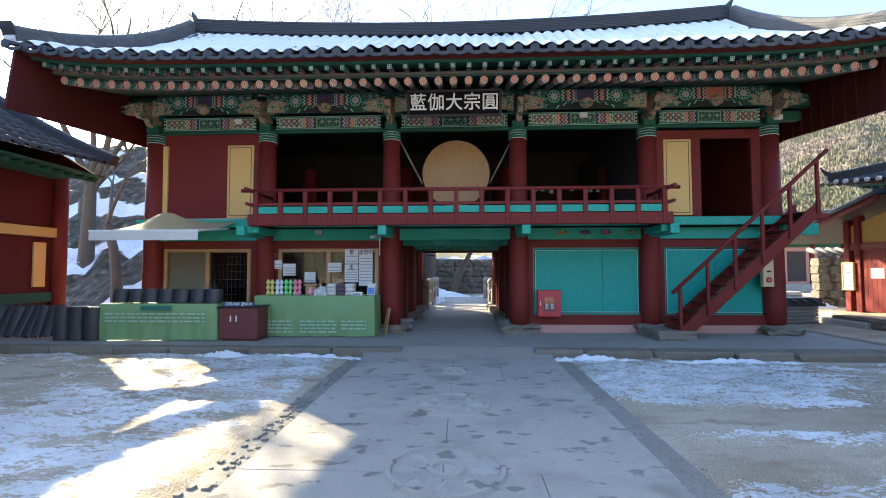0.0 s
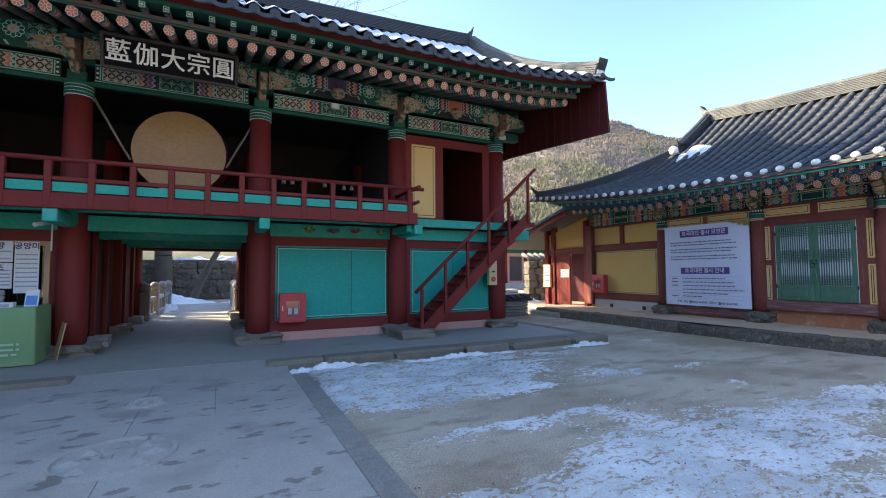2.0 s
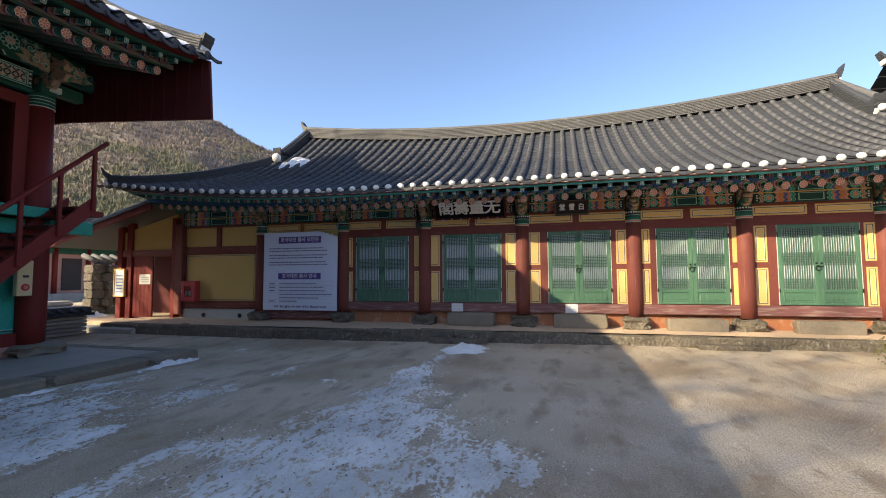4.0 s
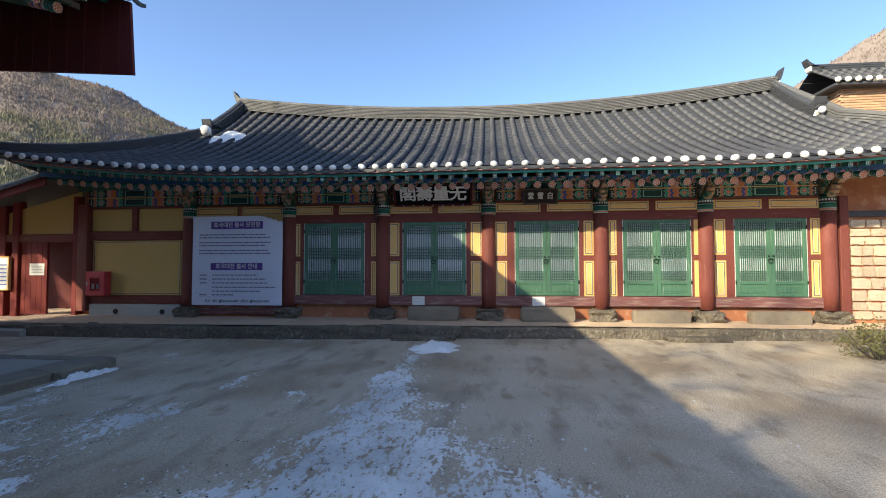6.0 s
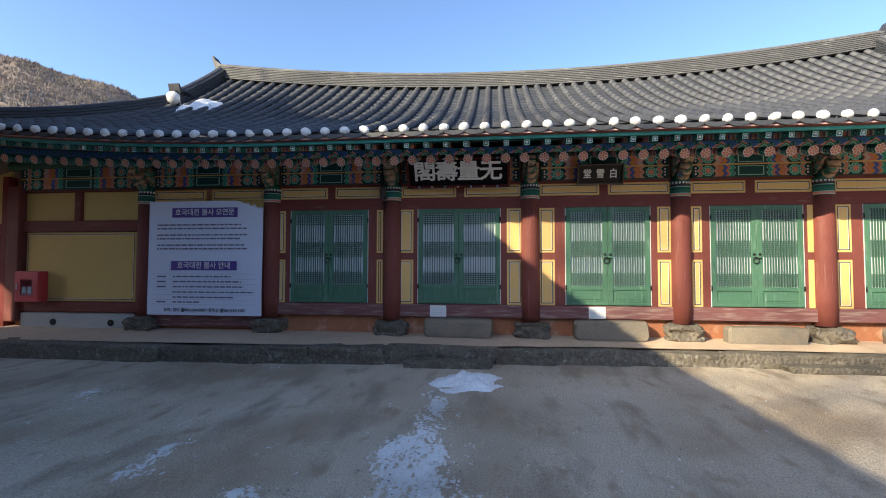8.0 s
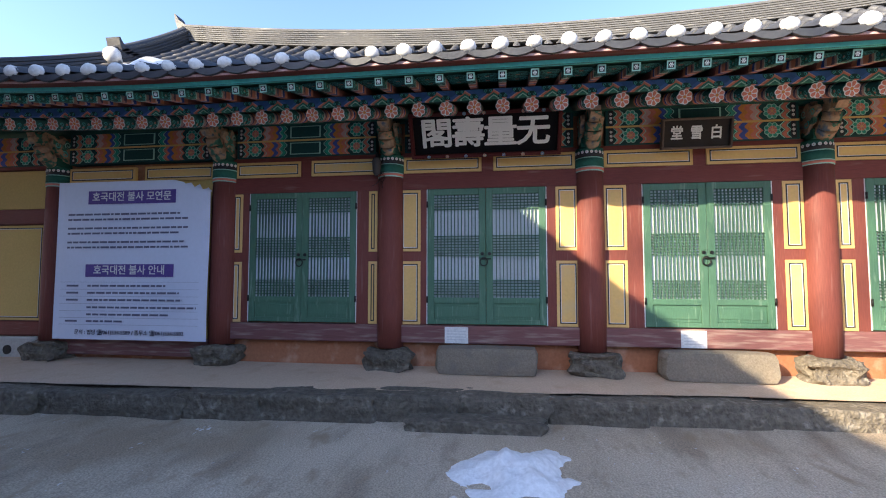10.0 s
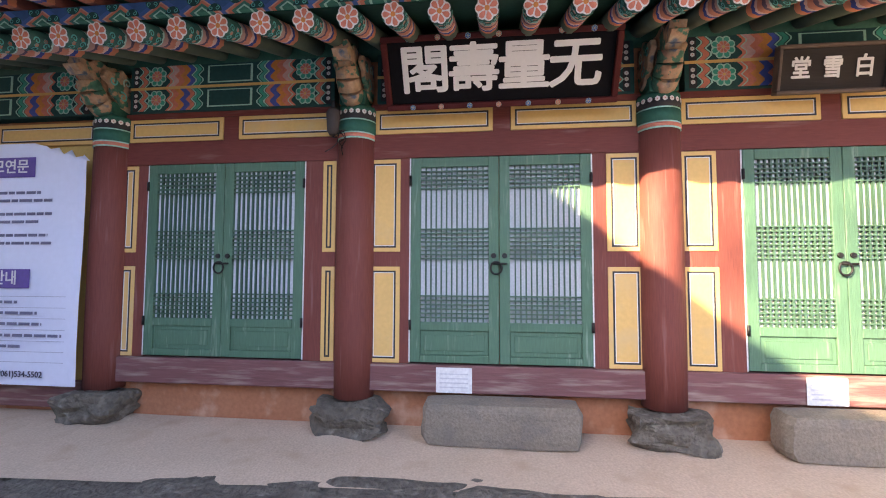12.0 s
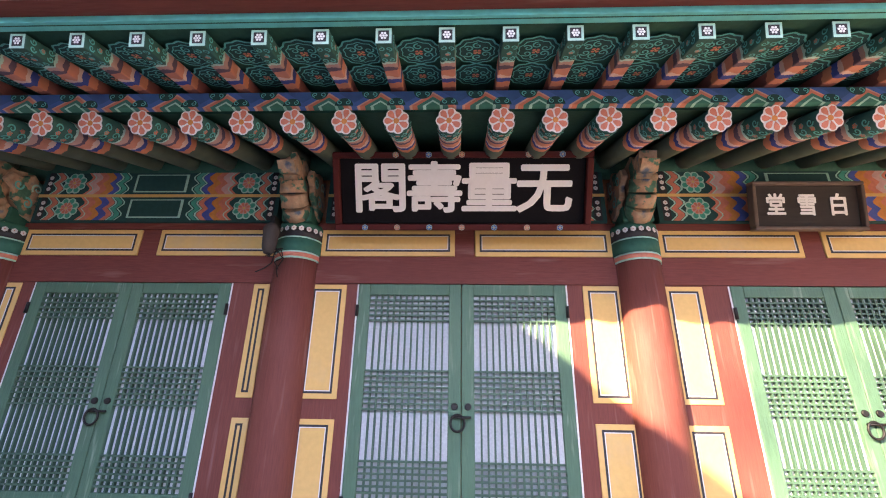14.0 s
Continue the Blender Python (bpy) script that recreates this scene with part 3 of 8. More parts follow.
def rafter_paint(name="rafter_paint", last=(0.075, 0.11, 0.08)):
    """Bands round a rafter near its painted end, in metres from that end along its own x."""
    m, nt, b = nodes_of(name)
    sep = nt.nodes.new("ShaderNodeSeparateXYZ")
    link(nt, nt.nodes.new("ShaderNodeTexCoord").outputs["Object"], sep.inputs[0])
    wob = nt.nodes.new("ShaderNodeMath")
    wob.operation = 'MULTIPLY_ADD'
    link(nt, add_noise(nt, 26, 2, obj=True), wob.inputs[0])
    wob.inputs[1].default_value = 0.05
    link(nt, sep.outputs[0], wob.inputs[2])
    c = ramp(nt, wob.outputs[0], [(0.0, (0.025, 0.12, 0.1)), (0.185, (0.42, 0.68, 0.6)), (0.2, (0.5, 0.3, 0.26)), (0.235, (0.12, 0.08, 0.12)), (0.27, (0.6, 0.24, 0.16)), (0.33, (0.7, 0.5, 0.44)), (0.36, (0.04, 0.07, 0.3)), (0.40, (0.6, 0.22, 0.12)), (0.46, last)])
    for n in nt.nodes:
        if n.type == 'VALTORGB':
            n.color_ramp.interpolation = 'CONSTANT'
    c = blend(nt, 0.5, c, ramp(nt, add_noise(nt, 9, 6), [(0.3, (0.5,) * 3), (0.7, (1.0,) * 3)]), 'MULTIPLY')
    link(nt, c, b.inputs["Base Color"])
    b.inputs["Roughness"].default_value = 0.7
    return m


RAFTER = rafter_paint()
RAFTER_SQ = rafter_paint("flying_rafter_paint", (0.26, 0.085, 0.07))


def rafter_meshes(length_round, length_square, r=0.078, a=0.078):
    """Round and square rafter along their own x from the painted end at 0, with a flower on the end."""
    bm = bmesh.new()
    tube(bm, (0, 0, 0), (length_round, 0, 0), r, n=12)
    for k in range(7):
        an = math.pi * (1.05 + 0.15 * k)
        out, side = Vector((0, math.cos(an), math.sin(an))), Vector((0, -math.sin(an), math.cos(an)))
        for x, q in ((0.045, 1), (0.11, -1)):
            if k % 2 == (x > 0.1):
                curl(bm, Vector((x, 0, 0)) + out * (r + 0.001), (1, 0, 0), side, out, 0.03, math.pi * (1 + q) / 2, q, 1, 0.34)
            else:
                flower(bm, Vector((x, 0, 0)) + out * (r + 0.001), (1, 0, 0), side, out, 0.017, 5, 2, 1, 2)
    me1 = to_mesh("rafter", bm, [RAFTER, TEAL_S, CORAL])
    bm = bmesh.new()
    flower(bm, (-0.001, 0, 0), (0, -1, 0), (0, 0, 1), (-1, 0, 0), r * 1.08, 7)
    fl1 = to_mesh("painted_flower", bm, [CORAL, WHITE, ORANGE])
    bm = boxes((0, length_square, -a / 2, a / 2, -a / 2, a / 2), bev=0.004)
    for out, side in (((0, 0, -1), (0, 1, 0)), ((0, 1, 0), (0, 0, 1)), ((0, -1, 0), (0, 0, 1))):
        for x, w, q in ((0.04, 0.018, 1), (0.04, -0.018, -1), (0.09, 0.0, 1), (0.135, 0.018, -1), (0.135, -0.018, 1)):
            curl(bm, Vector((x, 0, 0)) + Vector(out) * a / 2 + Vector(side) * w, (1, 0, 0), side, out, 0.021, math.pi * (1 + q) / 2, q, 1, 0.36)
        flower(bm, Vector((0.09, 0, 0)) + Vector(out) * (a / 2 + 0.004), (1, 0, 0), side, out, 0.012, 5, 2, 1, 2)
    me2 = to_mesh("flying_rafter", bm, [RAFTER_SQ, TEAL_S, CORAL])
    bm = bmesh.new()
    for h, q, mi in ((0.001, 0.5, 0), (0.002, 0.34, 1)):
        bm.faces.new([bm.verts.new((-h, y * a * q, z * a * q)) for y, z in ((1, -1), (-1, -1), (-1, 1), (1, 1))]).material_index = mi
    for i in range(7):
        an = 2 * math.pi * i / 6
        cy, cz = (0, 0) if i == 6 else (a * 0.18 * math.cos(an), a * 0.18 * math.sin(an))
        bm.faces.new([bm.verts.new((-0.003, cy + a * 0.085 * math.cos(2 * math.pi * k / 8), cz + a * 0.085 * math.sin(2 * math.pi * k / 8))) for k in range(8)][::-1]).material_index = 2
    fl2 = to_mesh("painted_end", bm, [MINT, BLACK, WHITE])
    return me1, fl1, me2, fl2


def put_along(p, q, across=None):
    """Pose whose x runs from p towards q, z as upright as can be."""
    x = (Vector(q) - Vector(p)).normalized()
    y = Vector((0, 0, 1)).cross(x).normalized()
    z = x.cross(y)
    m = Matrix.Identity(4)
    for i in range(3):
        m[i][0], m[i][1], m[i][2], m[i][3] = x[i], y[i], z[i], p[i]
    return m


def glyphs(text, size, offset=0.0, shear=0.0):
    """A mesh of the text in the built-in font, lying in its own xy plane, centred."""
    cu = bpy.data.curves.new("writing", 'FONT')
    cu.body, cu.size, cu.offset, cu.shear = text, size, offset, shear
    cu.align_x, cu.align_y = 'CENTER', 'CENTER'
    cu.resolution_u = 3
    ob = bpy.data.objects.new("writing", cu)
    scene.collection.objects.link(ob)
    bpy.context.view_layer.update()
    me = bpy.data.meshes.new_from_object(ob.evaluated_get(bpy.context.evaluated_depsgraph_get()))
    bpy.data.objects.remove(ob)
    return me


def write(name, text, size, at, mat, parent, bold=0.0, sx=1.0, sy=1.0, label=""):
    """Writing; bold thickens the strokes by that many metres."""
    me = glyphs(text, size)
    co = np.array([v.co[:] for v in me.vertices]) * (sx, sy, 1)
    fs = [tuple(p.vertices) for p in me.polygons]
    bpy.data.meshes.remove(me)
    shifts = [(0, 0)] + ([(bold, 0), (-bold, 0), (0, bold), (0, -bold), (bold * 0.7, bold * 0.7), (-bold * 0.7, bold * 0.7), (bold * 0.7, -bold * 0.7), (-bold * 0.7, -bold * 0.7)] if bold else [])
    vs, qs = [], []
    for k, (dx, dy) in enumerate(shifts):
        vs += (co + (dx, dy, 0.0004 * k)).tolist()
        qs += [tuple(i + k * len(co) for i in f) for f in fs]
    me = bpy.data.meshes.new(name)
    me.from_pydata(vs, [], qs)
    me.materials.append(mat)
    return part(name, me, None, parent, label, at=at)

# ---- long hall with green lattice doors ----
HX = 11.9
HC = 1.6
EAVE_X, RIDGE_X = 10.2, 15.0
COLS = [9.08, 6.51, 4.2, 1.72, -0.80, -3.04, -5.53]
hall = thing("temple_hall", (13, 1.6, 0), "long red and ochre hall with green doors and grey tiles", "temple hall")


def hall_surf(y, t):
    e = abs(y - HC)
    lift = 0.5 * (max(0.0, e - 4) / 7) ** 2
    z = 3.47 + 2.48 * (0.72 * t + 0.28 * t * t) + lift * (1 - t) ** 1.5 + 0.55 * min(1, e / 8) ** 2 * t * t
    return Vector((EAVE_X - 0.25 * (max(0, e - 4) / 7) ** 2 * (1 - t) + (RIDGE_X - EAVE_X) * t, y, z))


def hall_tmax(y):
    e = abs(y - HC)
    return 1.0 if e <= 7.95 else max(0.02, (13.3 - (e - 7.95) * 1.02 - EAVE_X) / (RIDGE_X - EAVE_X))


roof = part("roof", boxes((12.0, 18.0, -8.3, 11.9, 3.62, 3.68)), DARK, hall, "grey tiled hip-and-gable roof")
hall_us = [HC + 0.295 * k for k in range(-37, 38)]
channels(roof, hall_surf, [u - 0.1475 for u in hall_us] + [hall_us[-1] + 0.1475], hall_tmax, TILE_D, drop=-0.0)
hall_rows = [(u, 0.0, hall_tmax(u), 5.5) for u in hall_us]
tile_rows(roof, hall_surf, hall_rows, Vector((0, 1, 0)), TILE, r=0.072, near=lambda u, k: k < 7 and -4.5 < u < 8.5)


def back_surf(y, t):
    p = hall_surf(y, t)
    return Vector((2 * RIDGE_X - p.x, p.y, p.z))


channels(roof, back_surf, [u - 0.1475 for u in hall_us] + [hall_us[-1] + 0.1475], hall_tmax, TILE_D, drop=0.0)
tile_rows(roof, back_surf, hall_rows, Vector((0, 1, 0)), TILE, r=0.072, seg=0.6)
for s in (1, -1):
    ye, yi = HC + s * 11.0, HC + s * 7.9

    def side_surf(x, t, ye=ye, yi=yi):
        e = hall_surf(ye, 0).z
        return Vector((x, ye + (yi - ye) * t, e - 0.45 * (1 - ((x - 15) / 4.8) ** 2) + t * (5.0 - e + 0.1)))
    channels(roof, side_surf, list(np.linspace(10.3, 19.7, 33)), lambda x: max(0.02, min(1, (4.9 - abs(x - 15)) / 3.1)), TILE_D, drop=0.0, steps=9)
    bm = bmesh.new()
    slab(bm, [(13.2, yi + s * 0.02, 4.8), (16.8, yi + s * 0.02, 4.8), (15, yi + s * 0.02, 6.3)], (0, s * 0.1, 0))
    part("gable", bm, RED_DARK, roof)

# white mortar ends, and the dark lips between them
bm = bmesh.new()
lathe_rows = [(0.0001, 0.052), (0.05, 0.044), (0.078, 0.018), (0.086, -0.03)]
rings = []
for r, x in lathe_rows:
    rings.append([bm.verts.new((-x, r * math.cos(2 * math.pi * i / 12), r * math.sin(2 * math.pi * i / 12))) for i in range(12)])
for p, q in zip(rings, rings[1:]):
    for i in range(12):
        bm.faces.new((p[i], p[(i + 1) % 12], q[(i + 1) % 12], q[i])).smooth = True
bmesh.ops.recalc_face_normals(bm, faces=bm.faces)
CAP = to_mesh("tile_end", bm, PLASTER)
bm = bmesh.new()
top = [(-0.145, 0.0), (-0.08, -0.022), (0, -0.03), (0.08, -0.022), (0.145, 0.0)]
bot = [(0.145, -0.055), (0.08, -0.085), (0, -0.098), (-0.08, -0.085), (-0.145, -0.055)]
slab(bm, [(0, a, b) for a, b in top + bot], (0.03, 0, 0))
bmesh.ops.recalc_face_normals(bm, faces=bm.faces)
LIP = to_mesh("eave_lip", bm, TILE_D)
random.seed(2)
for u in hall_us:
    p = hall_surf(u, 0)
    part("tile_end", CAP, None, roof, at=pose(p.x - 0.012, u + random.uniform(-0.006, 0.006), p.z + 0.04, random.uniform(-25, 25), random.uniform(-6, 6), 0) @ Matrix.Diagonal((0.75, random.uniform(0.8, 0.95), random.uniform(0.68, 0.8), 1)))
    q = hall_surf(u + 0.1475, 0)
    part("eave_lip", LIP, None, roof, at=pose(q.x - 0.02, q.y, q.z + 0.02))

N = 60
rp = [hall_surf(HC + 8.05 * (2 * k / N - 1), 1) for k in range(N + 1)]
ridge("main_ridge", [(p.x, p.y, p.z + 0.0) for p in rp], 0.16, 0.42, RIDGE, roof, 8, "stacked tile main ridge")
ridge_end(roof, rp[-1], (0, 1, 0.1), 0.42)
ridge_end(roof, rp[0], (0, -1, 0.1), 0.42)
for s in (1, -1):
    y0 = HC + s * 7.95
    down = [hall_surf(y0, 1 - (1 - (13.3 - EAVE_X) / 4.8) * k / 10) + Vector((0, 0, 0.02)) for k in range(11)]
    ridge("verge_ridge", down, 0.13, 0.26 if s < 0 else 0.32, TILE_D, roof, 5)
    ridge_end(roof, down[-1], (-1, 0, -0.3), 0.34)
    bm = bmesh.new()
    bmesh.ops.create_icosphere(bm, subdivisions=2, radius=0.16 if s > 0 else 0.09)
    part("mortar_ball", bm, PLASTER, roof, at=Matrix.Translation(down[-1] + Vector((-0.16, 0, 0.1))) @ Matrix.Diagonal((0.8, 1, 1, 1)), smooth=True)
    hip = []
    for k in range(12):
        y = y0 + s * 3.0 * k / 11
        hip.append(hall_surf(y, hall_tmax(y)) + Vector((0, 0, 0.0)))
    ridge("hip_ridge", hip, 0.13, 0.28, TILE_D if s > 0 else RIDGE, roof, 4)
    ridge_end(roof, hip[-1], (-1, s, 0.2), 0.3)
    back = [Vector((2 * RIDGE_X - p.x, p.y, p.z)) for p in down + hip[1:]]
    ridge("hip_ridge", back, 0.13, 0.28, TILE_D, roof, 4)

# snow lying by the hip
def snow_sheet(name, parent, surf, u0, u1, t0, t1, nu, nt, depth, pitch, phase, label):
    """Snow over the tiles: a sheet that dips under them where it has melted. depth(u, t) in metres."""
    co = []
    for i in range(nu + 1):
        u = u0 + (u1 - u0) * i / nu
        row = abs(math.cos(math.pi * (u - phase) / pitch))
        for k in range(nt + 1):
            t = t0 + (t1 - t0) * k / nt
            p = surf(u, t)
            d = depth(u, t)
            co.append((p.x, p.y, p.z + d + 0.075 * row ** 2 * (1 if d > 0 else 0.2)))
    fs = [(i * (nt + 1) + k, (i + 1) * (nt + 1) + k, (i + 1) * (nt + 1) + k + 1, i * (nt + 1) + k + 1) for i in range(nu) for k in range(nt)]
    me = bpy.data.meshes.new(name)
    me.from_pydata(co, [], fs)
    me.materials.append(SNOW)
    me.shade_smooth()
    ob = part(name, me, None, parent)
    return tagged(ob, label, "snow", kind="stuff")


def hall_snow(u, t):
    return -0.09 + 0.19 * math.exp(-((u - 9.0 + 1.5 * (t - 0.6)) / 0.45) ** 2 - ((t - 0.63) / 0.1) ** 2) + 0.09 * (noise.noise(Vector((u * 3, t * 9, 0))))


snow_sheet("roof_snow", None, hall_surf, 7.2, 9.5, 0.40, 0.85, 92, 40, hall_snow, 0.295, HC, "old snow left on the hall roof")

# rafters: painted round ends, square flying rafters over them
R1, F1, R2, F2 = rafter_meshes(1.5, 0.85, 0.07, 0.075)
for k in range(-34, 35):
    y = 3.06 + 0.295 * (k - 5)
    e = 0.5 * (max(0.0, abs(y - HC) - 4) / 7) ** 2
    if y > 12.0 or y < -8.8:
        continue
    m = put_along((10.87, y, 3.205 + e * 0.75), (12.3, y, 3.69 + e * 0.3))
    o = part("rafter", R1, None, hall, at=m)
    part("painted_flower", F1, None, o, at=m)
    m = put_along((10.37, y, 3.31 + e), (11.1, y, 3.49 + e * 0.75))
    o = part("flying_rafter", R2, None, hall, at=m)
    part("painted_end", F2, None, o, at=m)


def eave_line(y):
    return 0.5 * (max(0.0, abs(y - HC) - 4) / 7) ** 2


def eave_strip(name, x, z, w, h, mat, parent, k=1.0, tilt=0.0, ys=None):
    bm = bmesh.new()
    pts = [(x - 0.25 * (max(0, abs(y - HC) - 4) / 7) ** 2 * 0, y, z + k * eave_line(y)) for y in (ys or np.linspace(-8.9, 12.1, 50))]
    c, s = math.cos(tilt), math.sin(tilt)
    sweep(bm, pts, [(c * a - s * b, s * a + c * b) for a, b in ((-w / 2, -h / 2), (w / 2, -h / 2), (w / 2, h / 2), (-w / 2, h / 2))])
    bmesh.ops.recalc_face_normals(bm, faces=bm.faces)
    return part(name, bm, mat, parent)


eave_strip("eave_board", 10.33, 3.372, 0.05, 0.036, TEAL_S, hall)
eave_strip("tile_batten", 10.27, 3.423, 0.1, 0.064, RED_H, hall)
eave_strip("pink_edge", 10.216, 3.408, 0.008, 0.022, PINK, hall)
eave_strip("soffit", 10.78, 3.475, 0.95, 0.02, GREEN_D, hall, tilt=0.24)
eave_strip("rafter_board", 11.75, 3.60, 1.75, 0.02, GREEN_D, hall, 0.6, tilt=0.33)

bm = bmesh.new()
for r, h, mi in ((0.118, 0.001, 0), (0.108, 0.002, 1), (0.09, 0.003, 0), (0.084, 0.0035, 1)):
    bm.faces.new([bm.verts.new((r * (1 + 0.05 * math.cos(10 * a)) * math.cos(a), -r * (1 + 0.05 * math.cos(10 * a)) * math.sin(a), -h)) for a in np.linspace(0, 2 * math.pi, 41)[:-1]]).material_index = mi
for i in range(6):
    a = math.pi * i / 3
    curl(bm, (0.05 * math.cos(a), 0.05 * math.sin(a), 0), (1, 0, 0), (0, -1, 0), (0, 0, -1), 0.03, -a, 1 if i % 2 else -1, 0)
flower(bm, (0, 0, -0.004), (1, 0, 0), (0, -1, 0), (0, 0, -1), 0.026, 4, 2, 1, 4)
MEDAL = to_mesh("medallion", bm, [TEAL_S, DEEP, CORAL, MINT, OCHRE])
for k in range(-34, 35):
    y = 3.06 + 0.295 * (k - 4.5)
    if -8.5 < y < 11.7:
        for x in (10.55, 10.78):
            part("medallion", MEDAL, None, hall, at=pose(x, y, 3.447 + (x - 10.78) * 0.245 + eave_line(y), 0, -13.75, 0) @ Matrix.Diagonal((1.0, 1.0, 1, 1)))


def wave_paint():
    """A blue board with red and green lozenges, running along y."""
    m, nt, b = nodes_of("wave_board_paint")
    sep = nt.nodes.new("ShaderNodeSeparateXYZ")
    link(nt, nt.nodes.new("ShaderNodeNewGeometry").outputs["Position"], sep.inputs[0])
    def math_node(op, a, v=None):
        n = nt.nodes.new("ShaderNodeMath")
        n.operation = op
        link(nt, a, n.inputs[0])
        if v is not None:
            if isinstance(v, (int, float)):
                n.inputs[1].default_value = v
            else:
                link(nt, v, n.inputs[1])
        return n.outputs[0]
    tri = math_node('PINGPONG', math_node('ADD', sep.outputs[1], 30.0 - 3.06), 0.1475)
    up = math_node('MULTIPLY', math_node('SUBTRACT', sep.outputs[2], 3.27), 1.4)
    f = math_node('ADD', tri, up)
    c = ramp(nt, math_node('MULTIPLY', f, 4.5), [(0.0, (0.03, 0.2, 0.14)), (0.2, (0.36, 0.66, 0.56)), (0.28, (0.03, 0.2, 0.16)), (0.42, (0.62, 0.2, 0.13)), (0.55, (0.66, 0.36, 0.28)), (0.62, (0.05, 0.14, 0.42)), (0.85, (0.03, 0.11, 0.30))])
    for n in nt.nodes:
        if n.type == 'VALTORGB':
            n.color_ramp.interpolation = 'CONSTANT'
    c = blend(nt, 0.5, c, ramp(nt, add_noise(nt, 14, 6), [(0.3, (0.5,) * 3), (0.7, (1.0,) * 3)]), 'MULTIPLY')
    link(nt, c, b.inputs["Base Color"])
    b.inputs["Roughness"].default_value = 0.7
    return m


eave_strip("wave_board", 10.845, 3.325, 0.035, 0.1, wave_paint(), hall, 0.8)
bm = bmesh.new()
bm.faces.new([bm.verts.new((-0.001, -0.052 * math.cos(a), 0.052 * math.sin(a))) for a in np.linspace(0, math.pi, 13)]).material_index = 1
for s in (-1, 1):
    curl(bm, (0, 0.022 * s, 0.02), (0, -1, 0), (0, 0, 1), (-1, 0, 0), 0.02, math.pi / 2, s, 0)
SCROLL = to_mesh("painted_scroll", bm, [TEAL_S, DEEP])
for k in range(-58, 59):
    y = 3.06 + 0.1475 * k
    if -8.7 < y < 11.9:
        up = k % 2 == 0
        part("painted_scroll", SCROLL, None, hall, at=pose(10.826, y, (3.278 if up else 3.372) + 0.8 * eave_line(y), 0 if up else 180, 0, 0))

# columns on rough stones, with painted heads
HALL_CAP = [GREEN, BLACK, WHITE, CORAL, MINT]
for i, y in enumerate(COLS):
    bm = bmesh.new()
    lathe(bm, (HX, y, 0.55), [(0.165, 0), (0.17, 0.5), (0.168, 1.4), (0.16, 2.2)], 20)
    c = part("column", bm, RED, hall, "weathered red round column")
    bm = bmesh.new()
    z = 2.70
    for k, (h, mi) in enumerate(((0.012, 4), (0.03, 3), (0.012, 4), (0.10, 0), (0.012, 4), (0.065, 1), (0.051, 0))):
        lathe(bm, (HX, y, z), [(0.168 + 0.002 * (k % 2), 0), (0.168 + 0.002 * (k % 2), h)], 20, mi)
        z += h
    for k in range(9):
        a = math.pi * (0.6 + 0.1 * k)
        cc = Vector((HX + 0.171 * math.cos(a), y + 0.171 * math.sin(a), 2.925))
        nrm = Vector((math.cos(a), math.sin(a), 0))
        flower(bm, cc, (-math.sin(a), math.cos(a), 0), (0, 0, 1), nrm, 0.02, 6, 2, 2, 3)
    part("painted_head", bm, HALL_CAP, c, "painted green, coral and black band")
    bm = bmesh.new()
    rock(bm, (HX - 0.03, y, 0.405), 0.46, 0.54, 0.25, seed=i + 3, rough=0.2, n=8)
    part("base_stone", bm, STONE, hall, "rough dark base stone")

# walls: solid behind, sill, lintel, frames
bm = boxes((HX + 0.06, HX + 0.2, -8.4, 12.0, 0.3, 3.6))
part("wall", bm, CLAY, hall, "clay wall behind the timber frame")
bm = boxes((HX + 0.2, 18.1, -8.4, -8.25, 0.3, 3.6), (HX + 0.2, 18.1, 11.85, 12.0, 0.3, 3.6), (18.0, 18.1, -8.25, 11.85, 0.3, 3.6))
part("back_wall", bm, CLAY, hall)
for a, b in zip(COLS[1:], COLS[2:]):
    y0, y1 = b + 0.13, a - 0.13
    part("sill_beam", boxes((HX - 0.06, HX + 0.06, y0, y1, 0.61, 0.83), bev=0.008), SILL, hall, "bleached purple-red sill beam")
    bm = boxes((HX - 0.03, HX + 0.06, y0, y1, 2.55, 2.755), (HX - 0.03, HX + 0.06, y0, y1, 2.97, 3.02))
    part("lintel", bm, RED_H, hall)
    m = (a + b) / 2
    part("lintel_post", boxes((HX - 0.02, HX + 0.06, m - 0.07, m + 0.07, 2.756, 2.969)), RED_H, hall)


def ring(rect, w, to):
    """A flat rectangular line, w wide, as one mesh; to(u, v, h) lays it into the world."""
    a, b, c, d = rect
    bm = bmesh.new()
    rows = [[bm.verts.new(to(u, v, h)) for u, v in pts] for h, pts in ((0, ((a, c), (b, c), (b, d), (a, d))), (0, ((a + w, c + w), (b - w, c + w), (b - w, d - w), (a + w, d - w))), (0.003, ((a + w, c + w), (b - w, c + w), (b - w, d - w), (a + w, d - w))), (0.003, ((a, c), (b, c), (b, d), (a, d))))]
    for p, q in zip(rows, rows[1:] + rows[:1]):
        for i in range(4):
            bm.faces.new((p[i], p[(i + 1) % 4], q[(i + 1) % 4], q[i]))
    bmesh.ops.recalc_face_normals(bm, faces=bm.faces)
    return bm


